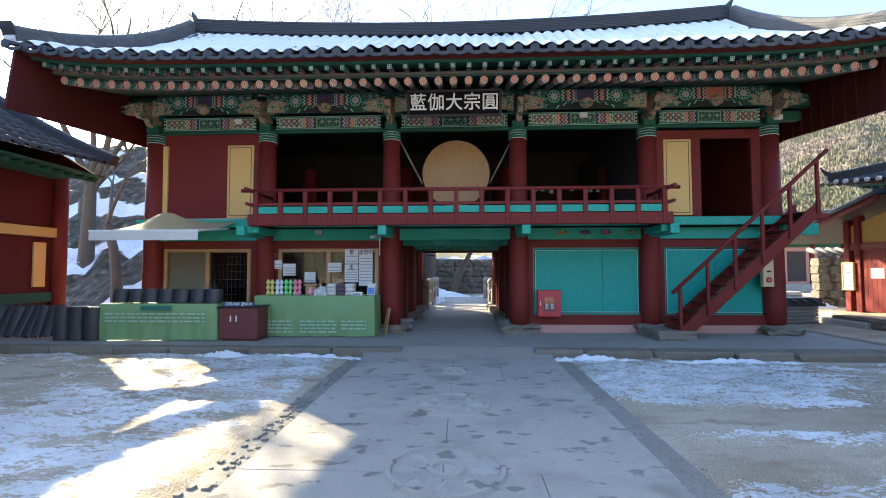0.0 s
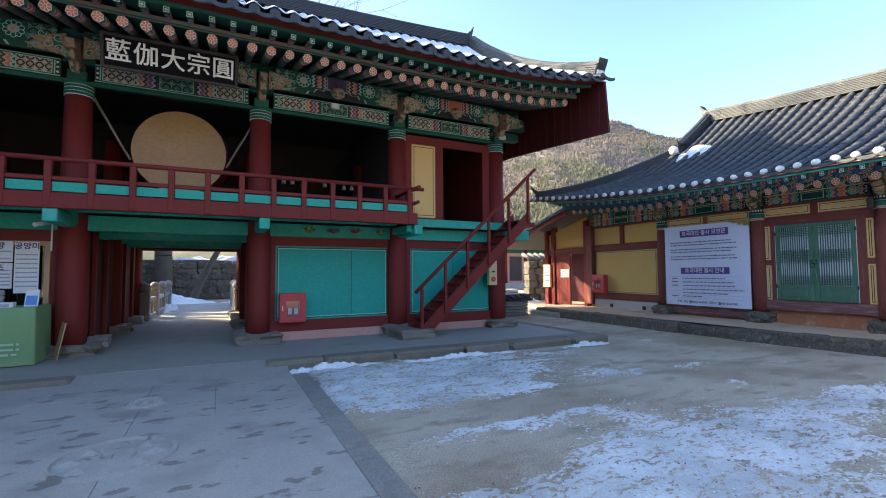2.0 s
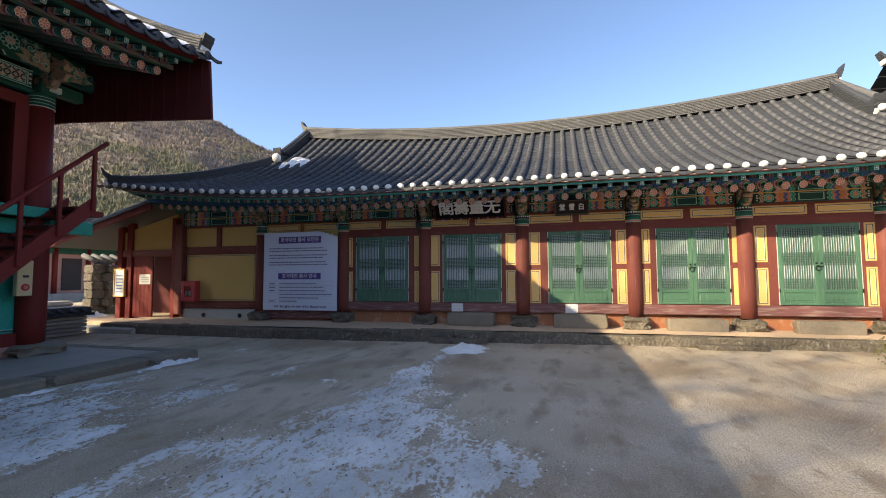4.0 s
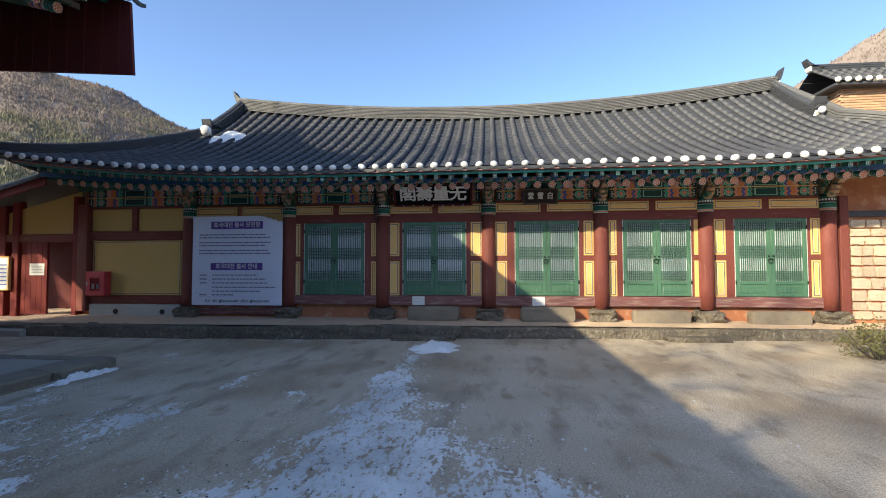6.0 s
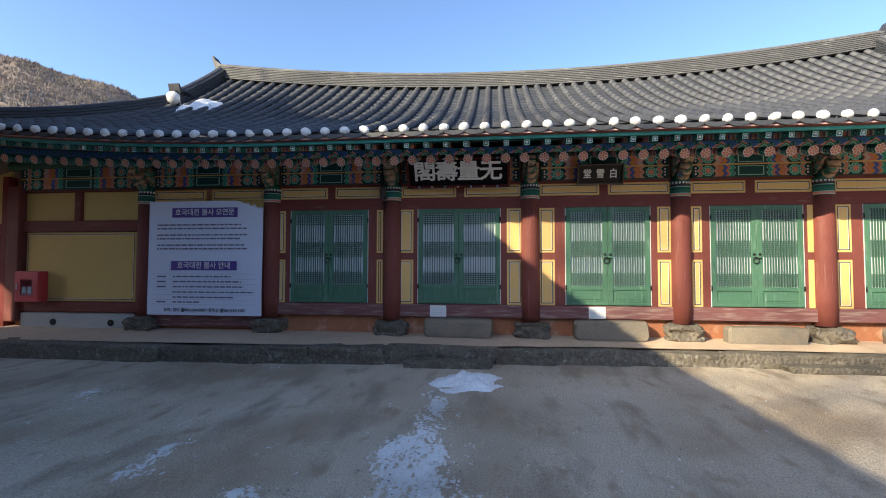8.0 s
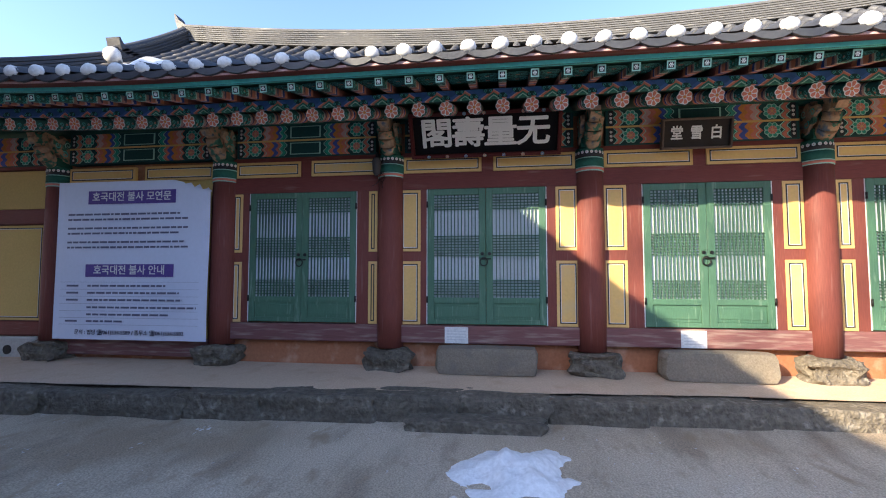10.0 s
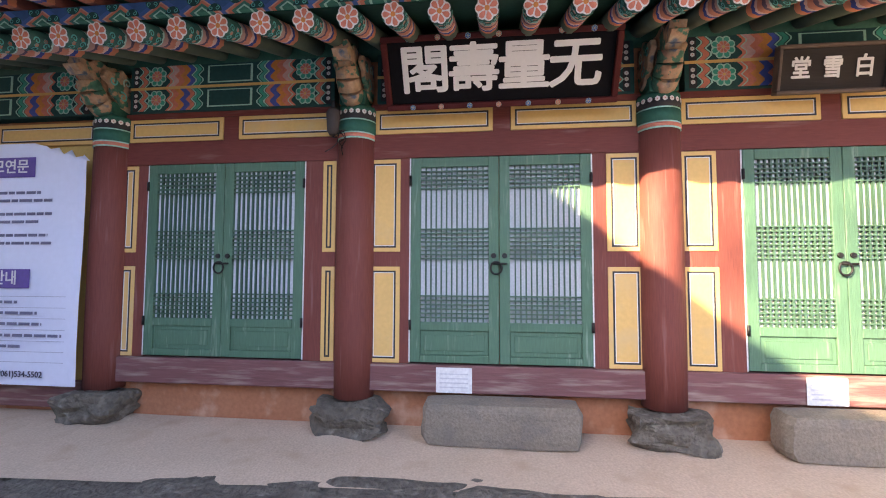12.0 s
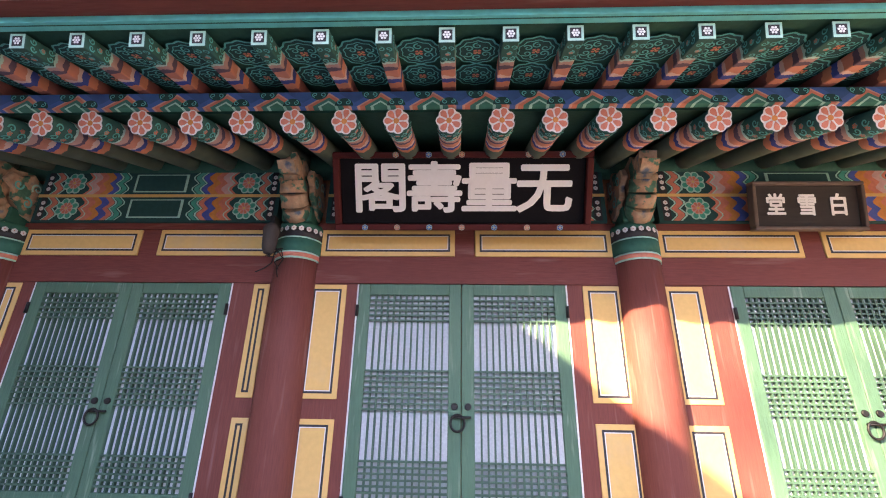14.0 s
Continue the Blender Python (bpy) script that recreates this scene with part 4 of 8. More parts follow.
def ochre_panel(parent, y0, y1, z0, z1, x=HX - 0.028, mat=None):
    """An ochre board, with a black and a white line inside its edge."""
    o = part("ochre_panel", boxes((x, x + 0.05, y0, y1, z0, z1), bev=0.003), mat or OCHRE, parent)
    for ins, w, m in ((0.034, 0.014, BLACK), (0.048, 0.006, WHITE)):
        if y1 - y0 > 2 * (ins + w) + 0.01:
            part("line", ring((y0 + ins, y1 - ins, z0 + ins, z1 - ins), w, lambda u, v, h: (x - 0.0015 + h, u, v)), m, o)
    return o


for a, b in zip(COLS, COLS[1:]):
    m = (a + b) / 2
    ochre_panel(hall, m + 0.075, a - 0.17, 2.76, 2.967)
    ochre_panel(hall, b + 0.17, m - 0.075, 2.76, 2.967)

DOORS = [(4.66, 6.13), (2.25, 3.72), (-0.30, 1.11), (-2.72, -1.28), (-5.10, -3.64)]
SIDE = [(6.24, 6.39), (4.375, 4.49), (3.81, 4.08), (1.86, 2.13), (1.30, 1.57), (-0.64, -0.42), (-1.14, -0.97), (-2.88, -2.79), (-3.45, -3.21), (-5.37, -5.18)]
for y0, y1 in SIDE:
    ochre_panel(hall, y0, y1, 1.755, 2.54)
    ochre_panel(hall, y0, y1, 0.835, 1.63)
stops = sorted([v for d in DOORS for v in d])
for a, b in zip(COLS[1:], COLS[2:]):
    dy0, dy1 = [d for d in DOORS if b < d[0] < a][0]
    for u0, u1 in ((b + 0.14, dy0 - 0.012), (dy1 + 0.012, a - 0.14)):
        part("jamb", boxes((HX - 0.02, HX + 0.06, u0, u1, 0.83, 2.55)), RED, hall, "scuffed red door jamb")
    for u0 in (dy1 + 0.002, dy0 - 0.012):
        part("white_edge", boxes((HX - 0.024, HX + 0.03, u0, u0 + 0.01, 0.84, 2.545)), WHITE, hall)


def lattice_door(y0, y1, hinge):
    """One door leaf between y0 and y1: frame, paper, slats, lower panel, ring."""
    x = HX - 0.03
    z0, z1 = 0.845, 2.545
    w = 0.085
    bm = boxes((x, x + 0.05, y0, y0 + w, z0, z1), (x, x + 0.05, y1 - w, y1, z0, z1), (x, x + 0.05, y0 + w, y1 - w, z1 - 0.08, z1),
               (x, x + 0.05, y0 + w, y1 - w, z0, z0 + 0.06), (x, x + 0.05, y0 + w, y1 - w, z0 + 0.26, z0 + 0.33), bev=0.004)
    leaf = part("door", bm, DOOR, hall, "faded green paper lattice door leaf")
    a, b = y0 + w, y1 - w
    part("paper", boxes((x + 0.0305, x + 0.042, a, b, z0 + 0.33, z1 - 0.08)), PAPER, leaf, "white window paper")
    part("lower_panel", boxes((x + 0.016, x + 0.034, a, b, z0 + 0.06, z0 + 0.26), (x + 0.008, x + 0.018, a + 0.035, b - 0.035, z0 + 0.095, z0 + 0.225), bev=0.004), DOOR, leaf)
    lo, hi = z0 + 0.33, z1 - 0.08
    n = 13
    v = to_mesh("slat", boxes((x + 0.004, x + 0.03, -0.0056, 0.0056, lo, hi)), SLAT)
    for k in range(1, n):
        part("slat", v, None, leaf, at=Matrix.Translation((0, a + (b - a) * k / n, 0)))
    h = to_mesh("cross_slat", boxes((x + 0.003, x + 0.029, a, b, -0.0056, 0.0056)), SLAT)
    span = hi - lo
    for f0, f1, q in ((0.0, 0.165, 6), (0.405, 0.595, 7), (0.86, 1.0, 5)):
        for k in range(q + 1):
            z = lo + span * (f0 + (f1 - f0) * k / q)
            if lo + 0.012 < z < hi - 0.012:
                part("cross_slat", h, None, leaf, at=Matrix.Translation((0, 0, z)))
    side = y1 - w * 0.5 if hinge < 0 else y0 + w * 0.5
    bm = bmesh.new()
    tube(bm, (x - 0.012, side, 1.72), (x + 0.004, side, 1.72), 0.019, 0.024, 12)
    part("plate", bm, IRON, leaf, "dark iron boss")
    return leaf, side


for y0, y1 in DOORS:
    m = (y0 + y1) / 2
    l1, s1 = lattice_door(m + 0.002, y1, 1)
    l2, s2 = lattice_door(y0, m - 0.002, -1)
    bm = bmesh.new()
    loops = []
    for t in np.linspace(0, 2 * math.pi, 21)[:-1]:
        loops.append([bm.verts.new((HX - 0.052 + 0.008 * math.sin(w), s1 - 0.02 + (0.045 + 0.008 * math.cos(w)) * math.cos(t), 1.62 + (0.05 + 0.008 * math.cos(w)) * math.sin(t))) for w in np.linspace(0, 2 * math.pi, 7)[:-1]])
    for k in range(20):
        for w in range(6):
            bm.faces.new((loops[k][w], loops[(k + 1) % 20][w], loops[(k + 1) % 20][(w + 1) % 6], loops[k][(w + 1) % 6])).smooth = True
    bmesh.ops.recalc_face_normals(bm, faces=bm.faces)
    hb = bmesh.new()
    tube(hb, (HX - 0.05, s1 + 0.02, 1.655), (HX - 0.05, s2 - 0.02, 1.655), 0.008, n=6)
    part("bolt", hb, IRON, l1, "iron bolt")
    part("ring_handle", bm, IRON, l1, "black iron ring handle")
    for yy in (y0 + 0.0, y1 - 0.0):
        for zz in (1.15, 2.35):
            bm = bmesh.new()
            tube(bm, (HX - 0.035, yy, zz - 0.04), (HX - 0.035, yy, zz + 0.04), 0.012, n=8)
            part("hinge", bm, IRON, l1 if yy == y1 else l2)

# end bay with plain ochre walls
part("column", boxes((HX - 0.12, HX + 0.12, 11.78, 12.06, 0.4, 3.1), bev=0.015), RED, hall, "square red corner post")
part("sill_beam", boxes((HX - 0.05, HX + 0.06, 9.2, 11.78, 0.60, 0.80), bev=0.008), RED_H, hall)
part("mid_rail", boxes((HX - 0.05, HX + 0.06, 9.2, 11.78, 2.18, 2.40), bev=0.008), RED_H, hall)
part("mid_post", boxes((HX - 0.04, HX + 0.06, 10.5, 10.64, 2.40, 3.0), bev=0.008), RED_H, hall)
part("top_rail", boxes((HX - 0.05, HX + 0.06, 9.2, 11.78, 2.98, 3.12), bev=0.008), RED_H, hall)
ochre_panel(hall, 9.3, 11.7, 0.81, 2.17, HX - 0.01, OCHRE_W)
for y0, y1 in ((9.28, 10.48), (10.66, 11.76)):
    part("ochre_plaster", boxes((HX + 0.01, HX + 0.06, y0, y1, 2.41, 2.97), bev=0.004), OCHRE_W, hall)
part("footing", boxes((HX - 0.06, HX + 0.06, 9.3, 11.75, 0.28, 0.58), bev=0.02), GREYPL, hall, "grey plaster footing with two flue holes")
for y in (9.75, 11.0):
    bm = bmesh.new()
    tube(bm, (HX - 0.075, y, 0.40), (HX - 0.05, y, 0.40), 0.065, n=14)
    part("flue_hole", bm, IRON, hall)
part("panel_behind_banner", boxes((HX + 0.0, HX + 0.06, 6.65, 8.95, 0.6, 2.755)), OCHRE_W, hall)
part("sill_beam", boxes((HX - 0.05, HX + 0.06, 6.65, 8.95, 0.36, 0.6), bev=0.008), SILL, hall)
part("end_post", boxes((HX - 0.1, HX + 0.14, -5.9, -5.72, 0.35, 3.0), bev=0.01), RED, hall)

# painted beams over the panels
def dancheong(y0, y1, z0, z1, x, parent, rows=2):
    """A painted beam: wavy upright bands mirrored about its middle, medallions at the ends."""
    mats = [DEEP, ORANGE, BLUE, CORAL, TEAL, PINK, BLACK, MINT, OCHRE, WHITE, FLOWERS_Y]
    bm = boxes((x, x + 0.12, y0, y1, z0, z1, 0))
    h = (z1 - z0) / rows
    half = (y1 - y0) / 2
    mid = (y0 + y1) / 2
    for r in range(rows):
        za, zb = z0 + r * h + 0.012, z0 + (r + 1) * h - 0.012
        for s in (1, -1):
            bands = ((0.03, 0.085, 6), (0.10, 0.112, 7), (0.115, 0.16, 3), (0.165, 0.18, 7), (0.385, 0.41, 3), (0.41, 0.42, 7), (0.42, 0.475, 5 if r else 3), (0.475, 0.53, 1 if r == 0 else 3), (0.53, 0.59, 2 if r == 0 else 1), (0.59, 0.635, 3 if r == 0 else 2), (0.64, 0.655, 7), (0.66, 0.70, 4), (0.71, 0.722, 7))
            for a, b, mi in bands:
                n = 10
                lo, hi = [], []
                for k in range(n + 1):
                    wv = 0.026 * (abs(k % 5 - 2.5) / 1.25 - 1) if mi != 6 else 0.0
                    z = za + (zb - za) * k / n
                    lo.append(bm.verts.new((x - 0.003, mid + s * (half * (1 - a) + wv), z)))
                    hi.append(bm.verts.new((x - 0.003, mid + s * (half * (1 - b) + wv), z)))
                for k in range(n):
                    bm.faces.new((lo[k], lo[k + 1], hi[k + 1], hi[k])).material_index = mi
            for zz in (0.25, 0.5, 0.75):
                flower(bm, (x - 0.003, mid + s * half * 0.943, za + (zb - za) * zz), (0, -1, 0), (0, 0, 1), (-1, 0, 0), 0.018, 6, 9, 9, 3)
            c = (x - 0.003, mid + s * half * 0.73, (za + zb) / 2)
            rr = min(half * 0.14, (zb - za) * 0.44)
            flower(bm, c, (0, -1, 0), (0, 0, 1), (-1, 0, 0), rr * 1.1, 8, 4, 7, 3)
            flower(bm, (x - 0.0075, *c[1:]), (0, -1, 0), (0, 0, 1), (-1, 0, 0), rr * 0.6, 8, 3, 5, 8)
        box(bm, x - 0.004, x, mid - half * 0.22, mid + half * 0.22, za + 0.02, zb - 0.02, 7)
        box(bm, x - 0.007, x - 0.003, mid - half * 0.2, mid + half * 0.2, za + 0.03, zb - 0.03, 0)
    for r in range(1, rows):
        box(bm, x - 0.008, x, y0, y1, z0 + r * h - 0.011, z0 + r * h + 0.011, 8)
    return part("painted_beam", bm, mats, parent, "beam painted with bands and flowers")


for a, b in zip([12.0] + COLS, COLS):
    dancheong(b + 0.19, a - 0.19, 3.02, 3.46, HX - 0.06, hall)
bm = bmesh.new()
tube(bm, (HX, -8.6, 3.52), (HX, 12.1, 3.52), 0.1, n=12)
part("purlin", bm, GREEN_D, hall)


def bracket(x, y, z, parent, seed=0):
    """A carved bracket over a column: a block and a curling beast head that leans out."""
    bm = boxes((x - 0.1, x + 0.15, y - 0.11, y + 0.11, z, z + 0.12, 0), bev=0.01)
    o = part("bracket", bm, [GREEN, CORAL], parent, "carved and painted bracket")
    bm = bmesh.new()
    spine = [Vector((x + a, y, z + b)) for a, b in ((0.04, 0.02), (-0.07, 0.05), (-0.15, 0.10), (-0.21, 0.17), (-0.25, 0.25))]
    girth = (0.085, 0.098, 0.1, 0.096, 0.088)
    for k, (p, q) in enumerate(zip(spine, spine[1:])):
        tube(bm, p, q, girth[k], girth[k + 1], 12)
    snout = [(0.02, 0.12), (-0.10, 0.2), (-0.2, 0.2), (-0.29, 0.27), (-0.36, 0.25), (-0.43, 0.31), (-0.38, 0.34), (-0.4, 0.39), (-0.3, 0.38), (-0.24, 0.44), (-0.12, 0.42), (0.02, 0.46), (0.08, 0.3)]
    slab(bm, [(x + a, y - 0.06, z + b) for a, b in snout], (0, 0.12, 0))
    bmesh.ops.recalc_face_normals(bm, faces=bm.faces)
    part("beast_head", bm, CARVED, o, "carved beast head in worn paint")
    for s in (-1, 1):
        bm = bmesh.new()
        leaf = [(0.08, 0.06), (-0.03, 0.08), (-0.07, 0.15), (-0.13, 0.17), (-0.15, 0.25), (-0.23, 0.29), (-0.2, 0.36), (-0.1, 0.37), (-0.03, 0.43), (0.04, 0.38), (0.1, 0.42), (0.13, 0.2)]
        slab(bm, [(x + a, y + s * 0.085, z + b) for a, b in leaf], (0, s * 0.045, 0))
        bmesh.ops.recalc_face_normals(bm, faces=bm.faces)
        bmesh.ops.bevel(bm, geom=list(bm.edges), offset=0.008, segments=1, affect='EDGES')
        part("mane", bm, CARVED, o, "carved scrolling mane")
        for a, b, r, st in ((-0.13, 0.29, 0.05, 0.4), (-0.02, 0.18, 0.055, 2.2), (0.02, 0.32, 0.055, 4.0)):
            bm = bmesh.new()
            curl(bm, (x + a, y + s * 0.128, z + b), (1, 0, 0), (0, 0, 1), (0, s, 0), r, st, s, 0, 0.32)
            part("painted_scroll", bm, MINT if st > 3 else TEAL_S, o)
    return o


def carved_paint():
    m, nt, b = nodes_of("carved_worn_paint")
    c = ramp(nt, add_noise(nt, 9, 4), [(0.3, (0.03, 0.14, 0.1)), (0.42, (0.06, 0.2, 0.14)), (0.46, (0.5, 0.3, 0.19)), (0.6, (0.46, 0.35, 0.24)), (0.7, (0.1, 0.16, 0.25))])
    c = blend(nt, 0.6, c, ramp(nt, add_noise(nt, 30, 6), [(0.3, (0.4,) * 3), (0.7, (1.0,) * 3)]), 'MULTIPLY')
    link(nt, c, b.inputs["Base Color"])
    b.inputs["Roughness"].default_value = 0.8
    bump(nt, b, add_noise(nt, 22, 5), 0.6, 0.02)
    return m


CARVED = carved_paint()
for i, y in enumerate(COLS):
    bracket(HX - 0.06, y, 2.985, hall, i)

# terrace of the hall: earth top behind a row of rough kerb stones
terrace = thing("terrace", (11.4, 1.5, 0), "earth terrace edged with rough dark stone blocks", "terrace", kind="structure")
tm, TX, TY = grid_mesh("earth_top", np.linspace(10.75, 12.1, 14), np.linspace(-11.5, 13.2, 160), lambda X, Y: 0.255 + 0.045 * np.clip((X - 10.8) / 1.1, 0, 1) + 0.02 * (fnoise(X * 2, Y * 2, 4) - 0.5))
def kerb_face(y):
    return 10.56 + min(0.34, max(-0.1, 0.06 * (6 - y)))


for v in tm.vertices:
    v.co.x = 12.1 - (12.1 - v.co.x) / 1.35 * (11.86 - kerb_face(v.co.y))
tm.materials.append(EARTH)
part("earth_top", tm, None, terrace)
part("earth_core", boxes((11.15, 12.0, -11.5, 13.2, -0.05, 0.22)), EARTH, terrace)
random.seed(12)
y = 13.2
k = 0
while y > -11.5:
    ln = random.uniform(0.8, 1.7)
    h = random.uniform(0.235, 0.27)
    bm = bmesh.new()
    rock(bm, (kerb_face(y - ln / 2) + 0.2 + random.uniform(-0.02, 0.02), y - ln / 2, h / 2 - 0.045), 0.4, ln * 1.05, h + 0.07, seed=k, rough=0.07, n=10)
    part("kerb_stone", bm, STONE, terrace, at=None)
    y -= ln
    k += 1


def flat_stone(name, c, s, seed, mat, label):
    bm = bmesh.new()
    rock(bm, c, *s, seed=seed, rough=0.06, n=4)
    return tagged(part(name, bm, mat), label, "stone step")


flat_stone("stone_step", (10.60, 3.05, 0.04), (0.3, 1.3, 0.14), 31, STONE, "low rough stone step against the terrace kerb")
flat_stone("stone_step", (10.77, -2.35, 0.06), (0.28, 1.2, 0.13), 32, STONE, "low stone step below the sunlit terrace kerb")
for y in (2.98, 0.42, -2.0, -4.4):
    bm = bmesh.new()
    rock(bm, (11.71, y, 0.445 - (0.06 if y < 0 else 0)), 0.28, 1.19, 0.32, seed=40 + int(y * 3), rough=0.018, n=4)
    tagged(part("doorstep", bm, DRESSED), "dressed grey doorstep block on the terrace", "stone step")

# ---- two-storey gate pavilion ----
PC = -0.43
PCOLS = [-7.70, -4.93, -1.92, 1.07, 4.06, 6.81]
PY, PBACK = 10.12, 16.2
EAVE_Y, RIDGE_Y = 7.5, 12.9
pav = thing("gate_pavilion", (PC, 12, 0), "two-storey red and turquoise wooden gate pavilion under a snowy roof", "pavilion")


def pav_surf(x, t):
    e = abs(x - PC) / 8.4
    z = 5.51 + 3.14 * (0.7 * t + 0.3 * t * t) + 0.2 * e ** 8 * (1 - t) ** 1.5 + 0.33 * e * e * t * t
    y = EAVE_Y - 0.38 * e ** 6 * (1 - t)
    return Vector((x, y + (RIDGE_Y - y) * t, z))


def pav_back(x, t):
    p = pav_surf(x, t)
    return Vector((p.x, 2 * RIDGE_Y - p.y, p.z))


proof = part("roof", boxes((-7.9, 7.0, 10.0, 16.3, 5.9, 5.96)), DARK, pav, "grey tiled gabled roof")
pav_us = [PC + 0.3 * k for k in range(-27, 28)]
pav_rows = [(u, 0.0, 1.0, 5.6) for u in pav_us]
for fn in (pav_surf, pav_back):
    channels(proof, fn, [u - 0.15 for u in pav_us] + [pav_us[-1] + 0.15], lambda u: 1.0, TILE_D, drop=0.0)
    tile_rows(proof, fn, pav_rows, Vector((1, 0, 0)), TILE, r=0.078, near=(lambda u, k: k < 4 and u > -4) if fn is pav_surf else None)
bm = bmesh.new()
tube(bm, (-0.012, 0, 0), (0.03, 0, 0), 0.082, 0.082, 14)
ROUND_END = to_mesh("round_tile_end", bm, TILE_D)
for u in pav_us:
    p = pav_surf(u, 0)
    part("round_tile_end", ROUND_END, None, proof, at=pose(u, p.y - 0.005, p.z + 0.03, 0, 0, 90))
    if u < 7.9:
        q = pav_surf(u + 0.15, 0)
        part("eave_lip", LIP, None, proof, at=pose(q.x, q.y - 0.03, q.z + 0.02, 0, 0, 90))
N = 60
rp = [pav_surf(PC + 8.03 * (2 * k / N - 1), 1) for k in range(N + 1)]
ridge("main_ridge", rp, 0.17, 0.46, TILE_D, proof, 8, "stacked tile main ridge")
ridge_end(proof, rp[-1], (1, 0, 0.12), 0.46)
ridge_end(proof, rp[0], (-1, 0, 0.12), 0.46)
for s in (1, -1):
    x = PC + s * 8.15
    for fn in (pav_surf, pav_back):
        down = [fn(x + s * 0.18 * (k / 16), 1 - k / 16) + Vector((0, 0, 0.03)) for k in range(16)]
        ridge("verge_ridge", down, 0.15, 0.36, RIDGE, proof, 6)
        ridge_end(proof, down[-1], (0, -1 if fn is pav_surf else 1, -0.1), 0.27)
    # wind board that closes the gable
    xb = PC + (8.15 if s > 0 else -7.95)
    bm = bmesh.new()
    out = [(xb, pav_surf(xb, k / 14).y + (0.02 if k == 0 else 0), pav_surf(xb, k / 14).z - 0.06) for k in range(15)]
    out += [(a, 2 * RIDGE_Y - b, c) for a, b, c in out[::-1][1:]]
    low = [(xb, 2 * RIDGE_Y - 7.12, 4.47), (xb, 2 * RIDGE_Y - 10.8, 4.75), (xb, 10.8, 4.75), (xb, 7.12, 4.47)]
    slab(bm, out + low, (s * 0.05, 0, 0))
    bmesh.ops.recalc_face_normals(bm, faces=bm.faces)
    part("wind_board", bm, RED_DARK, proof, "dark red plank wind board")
    for k in range(38):
        y = 7.35 + k * 0.295
        part("batten", boxes((xb - 0.02 if s > 0 else xb - 0.07, xb if s > 0 else xb - 0.05, y, y + 0.05, 4.47 + 0.28 * min(1, max(0, min(y - 7.1, 18.7 - y)) / 3.7), 5.6)), RED_DARK, proof)


def pav_snow(u, t):
    n = noise.noise(Vector((u * 0.9, t * 4, 2))) * 0.05 + noise.noise(Vector((u * 4, t * 15, 5))) * 0.025
    edge = min(1.0, t / 0.035) - 1.0
    top = -max(0.0, (t - 0.93) * 1.6)
    return 0.07 + n + edge * 0.06 + top + 0.05 * math.exp(-(t / 0.1) ** 2)


snow_sheet("roof_snow", None, pav_surf, PC - 8.0, PC + 7.95, 0.012, 0.985, 430, 60, pav_snow, 0.3, PC, "smooth snow lying over the pavilion tiles")

# rafters under the eave
R1, F1, R2, F2 = rafter_meshes(2.2, 0.9, 0.074, 0.08)
for k in range(-27, 28):
    x = PC + 0.3 * k + 0.02
    e = 0.2 * (abs(x - PC) / 8.4) ** 8
    dy = 0.30 * (abs(x - PC) / 8.4) ** 6
    if x > 7.6 or x < -8.4:
        continue
    m = put_along((x, 8.27 - dy, 5.30 + e * 0.7), (x, 10.2, 5.89 + e * 0.3))
    o = part("rafter", R1, None, pav, at=m)
    part("painted_flower", F1, None, o, at=m)
    m = put_along((x, 7.83 - dy, 5.405 + e * 0.9), (x, 8.6, 5.58 + e * 0.7))
    o = part("flying_rafter", R2, None, pav, at=m)
    part("painted_end", F2, None, o, at=m)


def pav_strip(name, y, z, w, h, mat, k=0.9, tilt=0.0):
    bm = bmesh.new()
    pts = [(x, y - 0.32 * (abs(x - PC) / 8.4) ** 6, z + 0.2 * k * (abs(x - PC) / 8.4) ** 8) for x in np.linspace(-8.5, 7.65, 50)]
    c, s = math.cos(tilt), math.sin(tilt)
    sweep(bm, pts, [(c * a - s * b, s * a + c * b) for a, b in ((-w / 2, -h / 2), (w / 2, -h / 2), (w / 2, h / 2), (-w / 2, h / 2))])
    bmesh.ops.recalc_face_normals(bm, faces=bm.faces)
    return part(name, bm, mat, pav)


pav_strip("eave_board", 7.79, 5.47, 0.06, 0.05, GREEN)
pav_strip("tile_batten", 7.72, 5.515, 0.22, 0.05, RED_PAV)
pav_strip("soffit", 8.3, 5.58, 1.1, 0.02, GREEN_D, 0.8, tilt=-0.22)
pav_strip("rafter_board", 9.3, 5.73, 2.3, 0.02, GREEN_D, 0.5, tilt=-0.30)
pav_strip("wave_board", 8.24, 5.425, 0.035, 0.09, surface("faded_rose_paint", (0.2, 0.13, 0.13), (0.27, 0.18, 0.17), 0.7, 3, 12, 0.1, worn=(0.06, 0.2, 0.17), amount=0.9), 0.75)

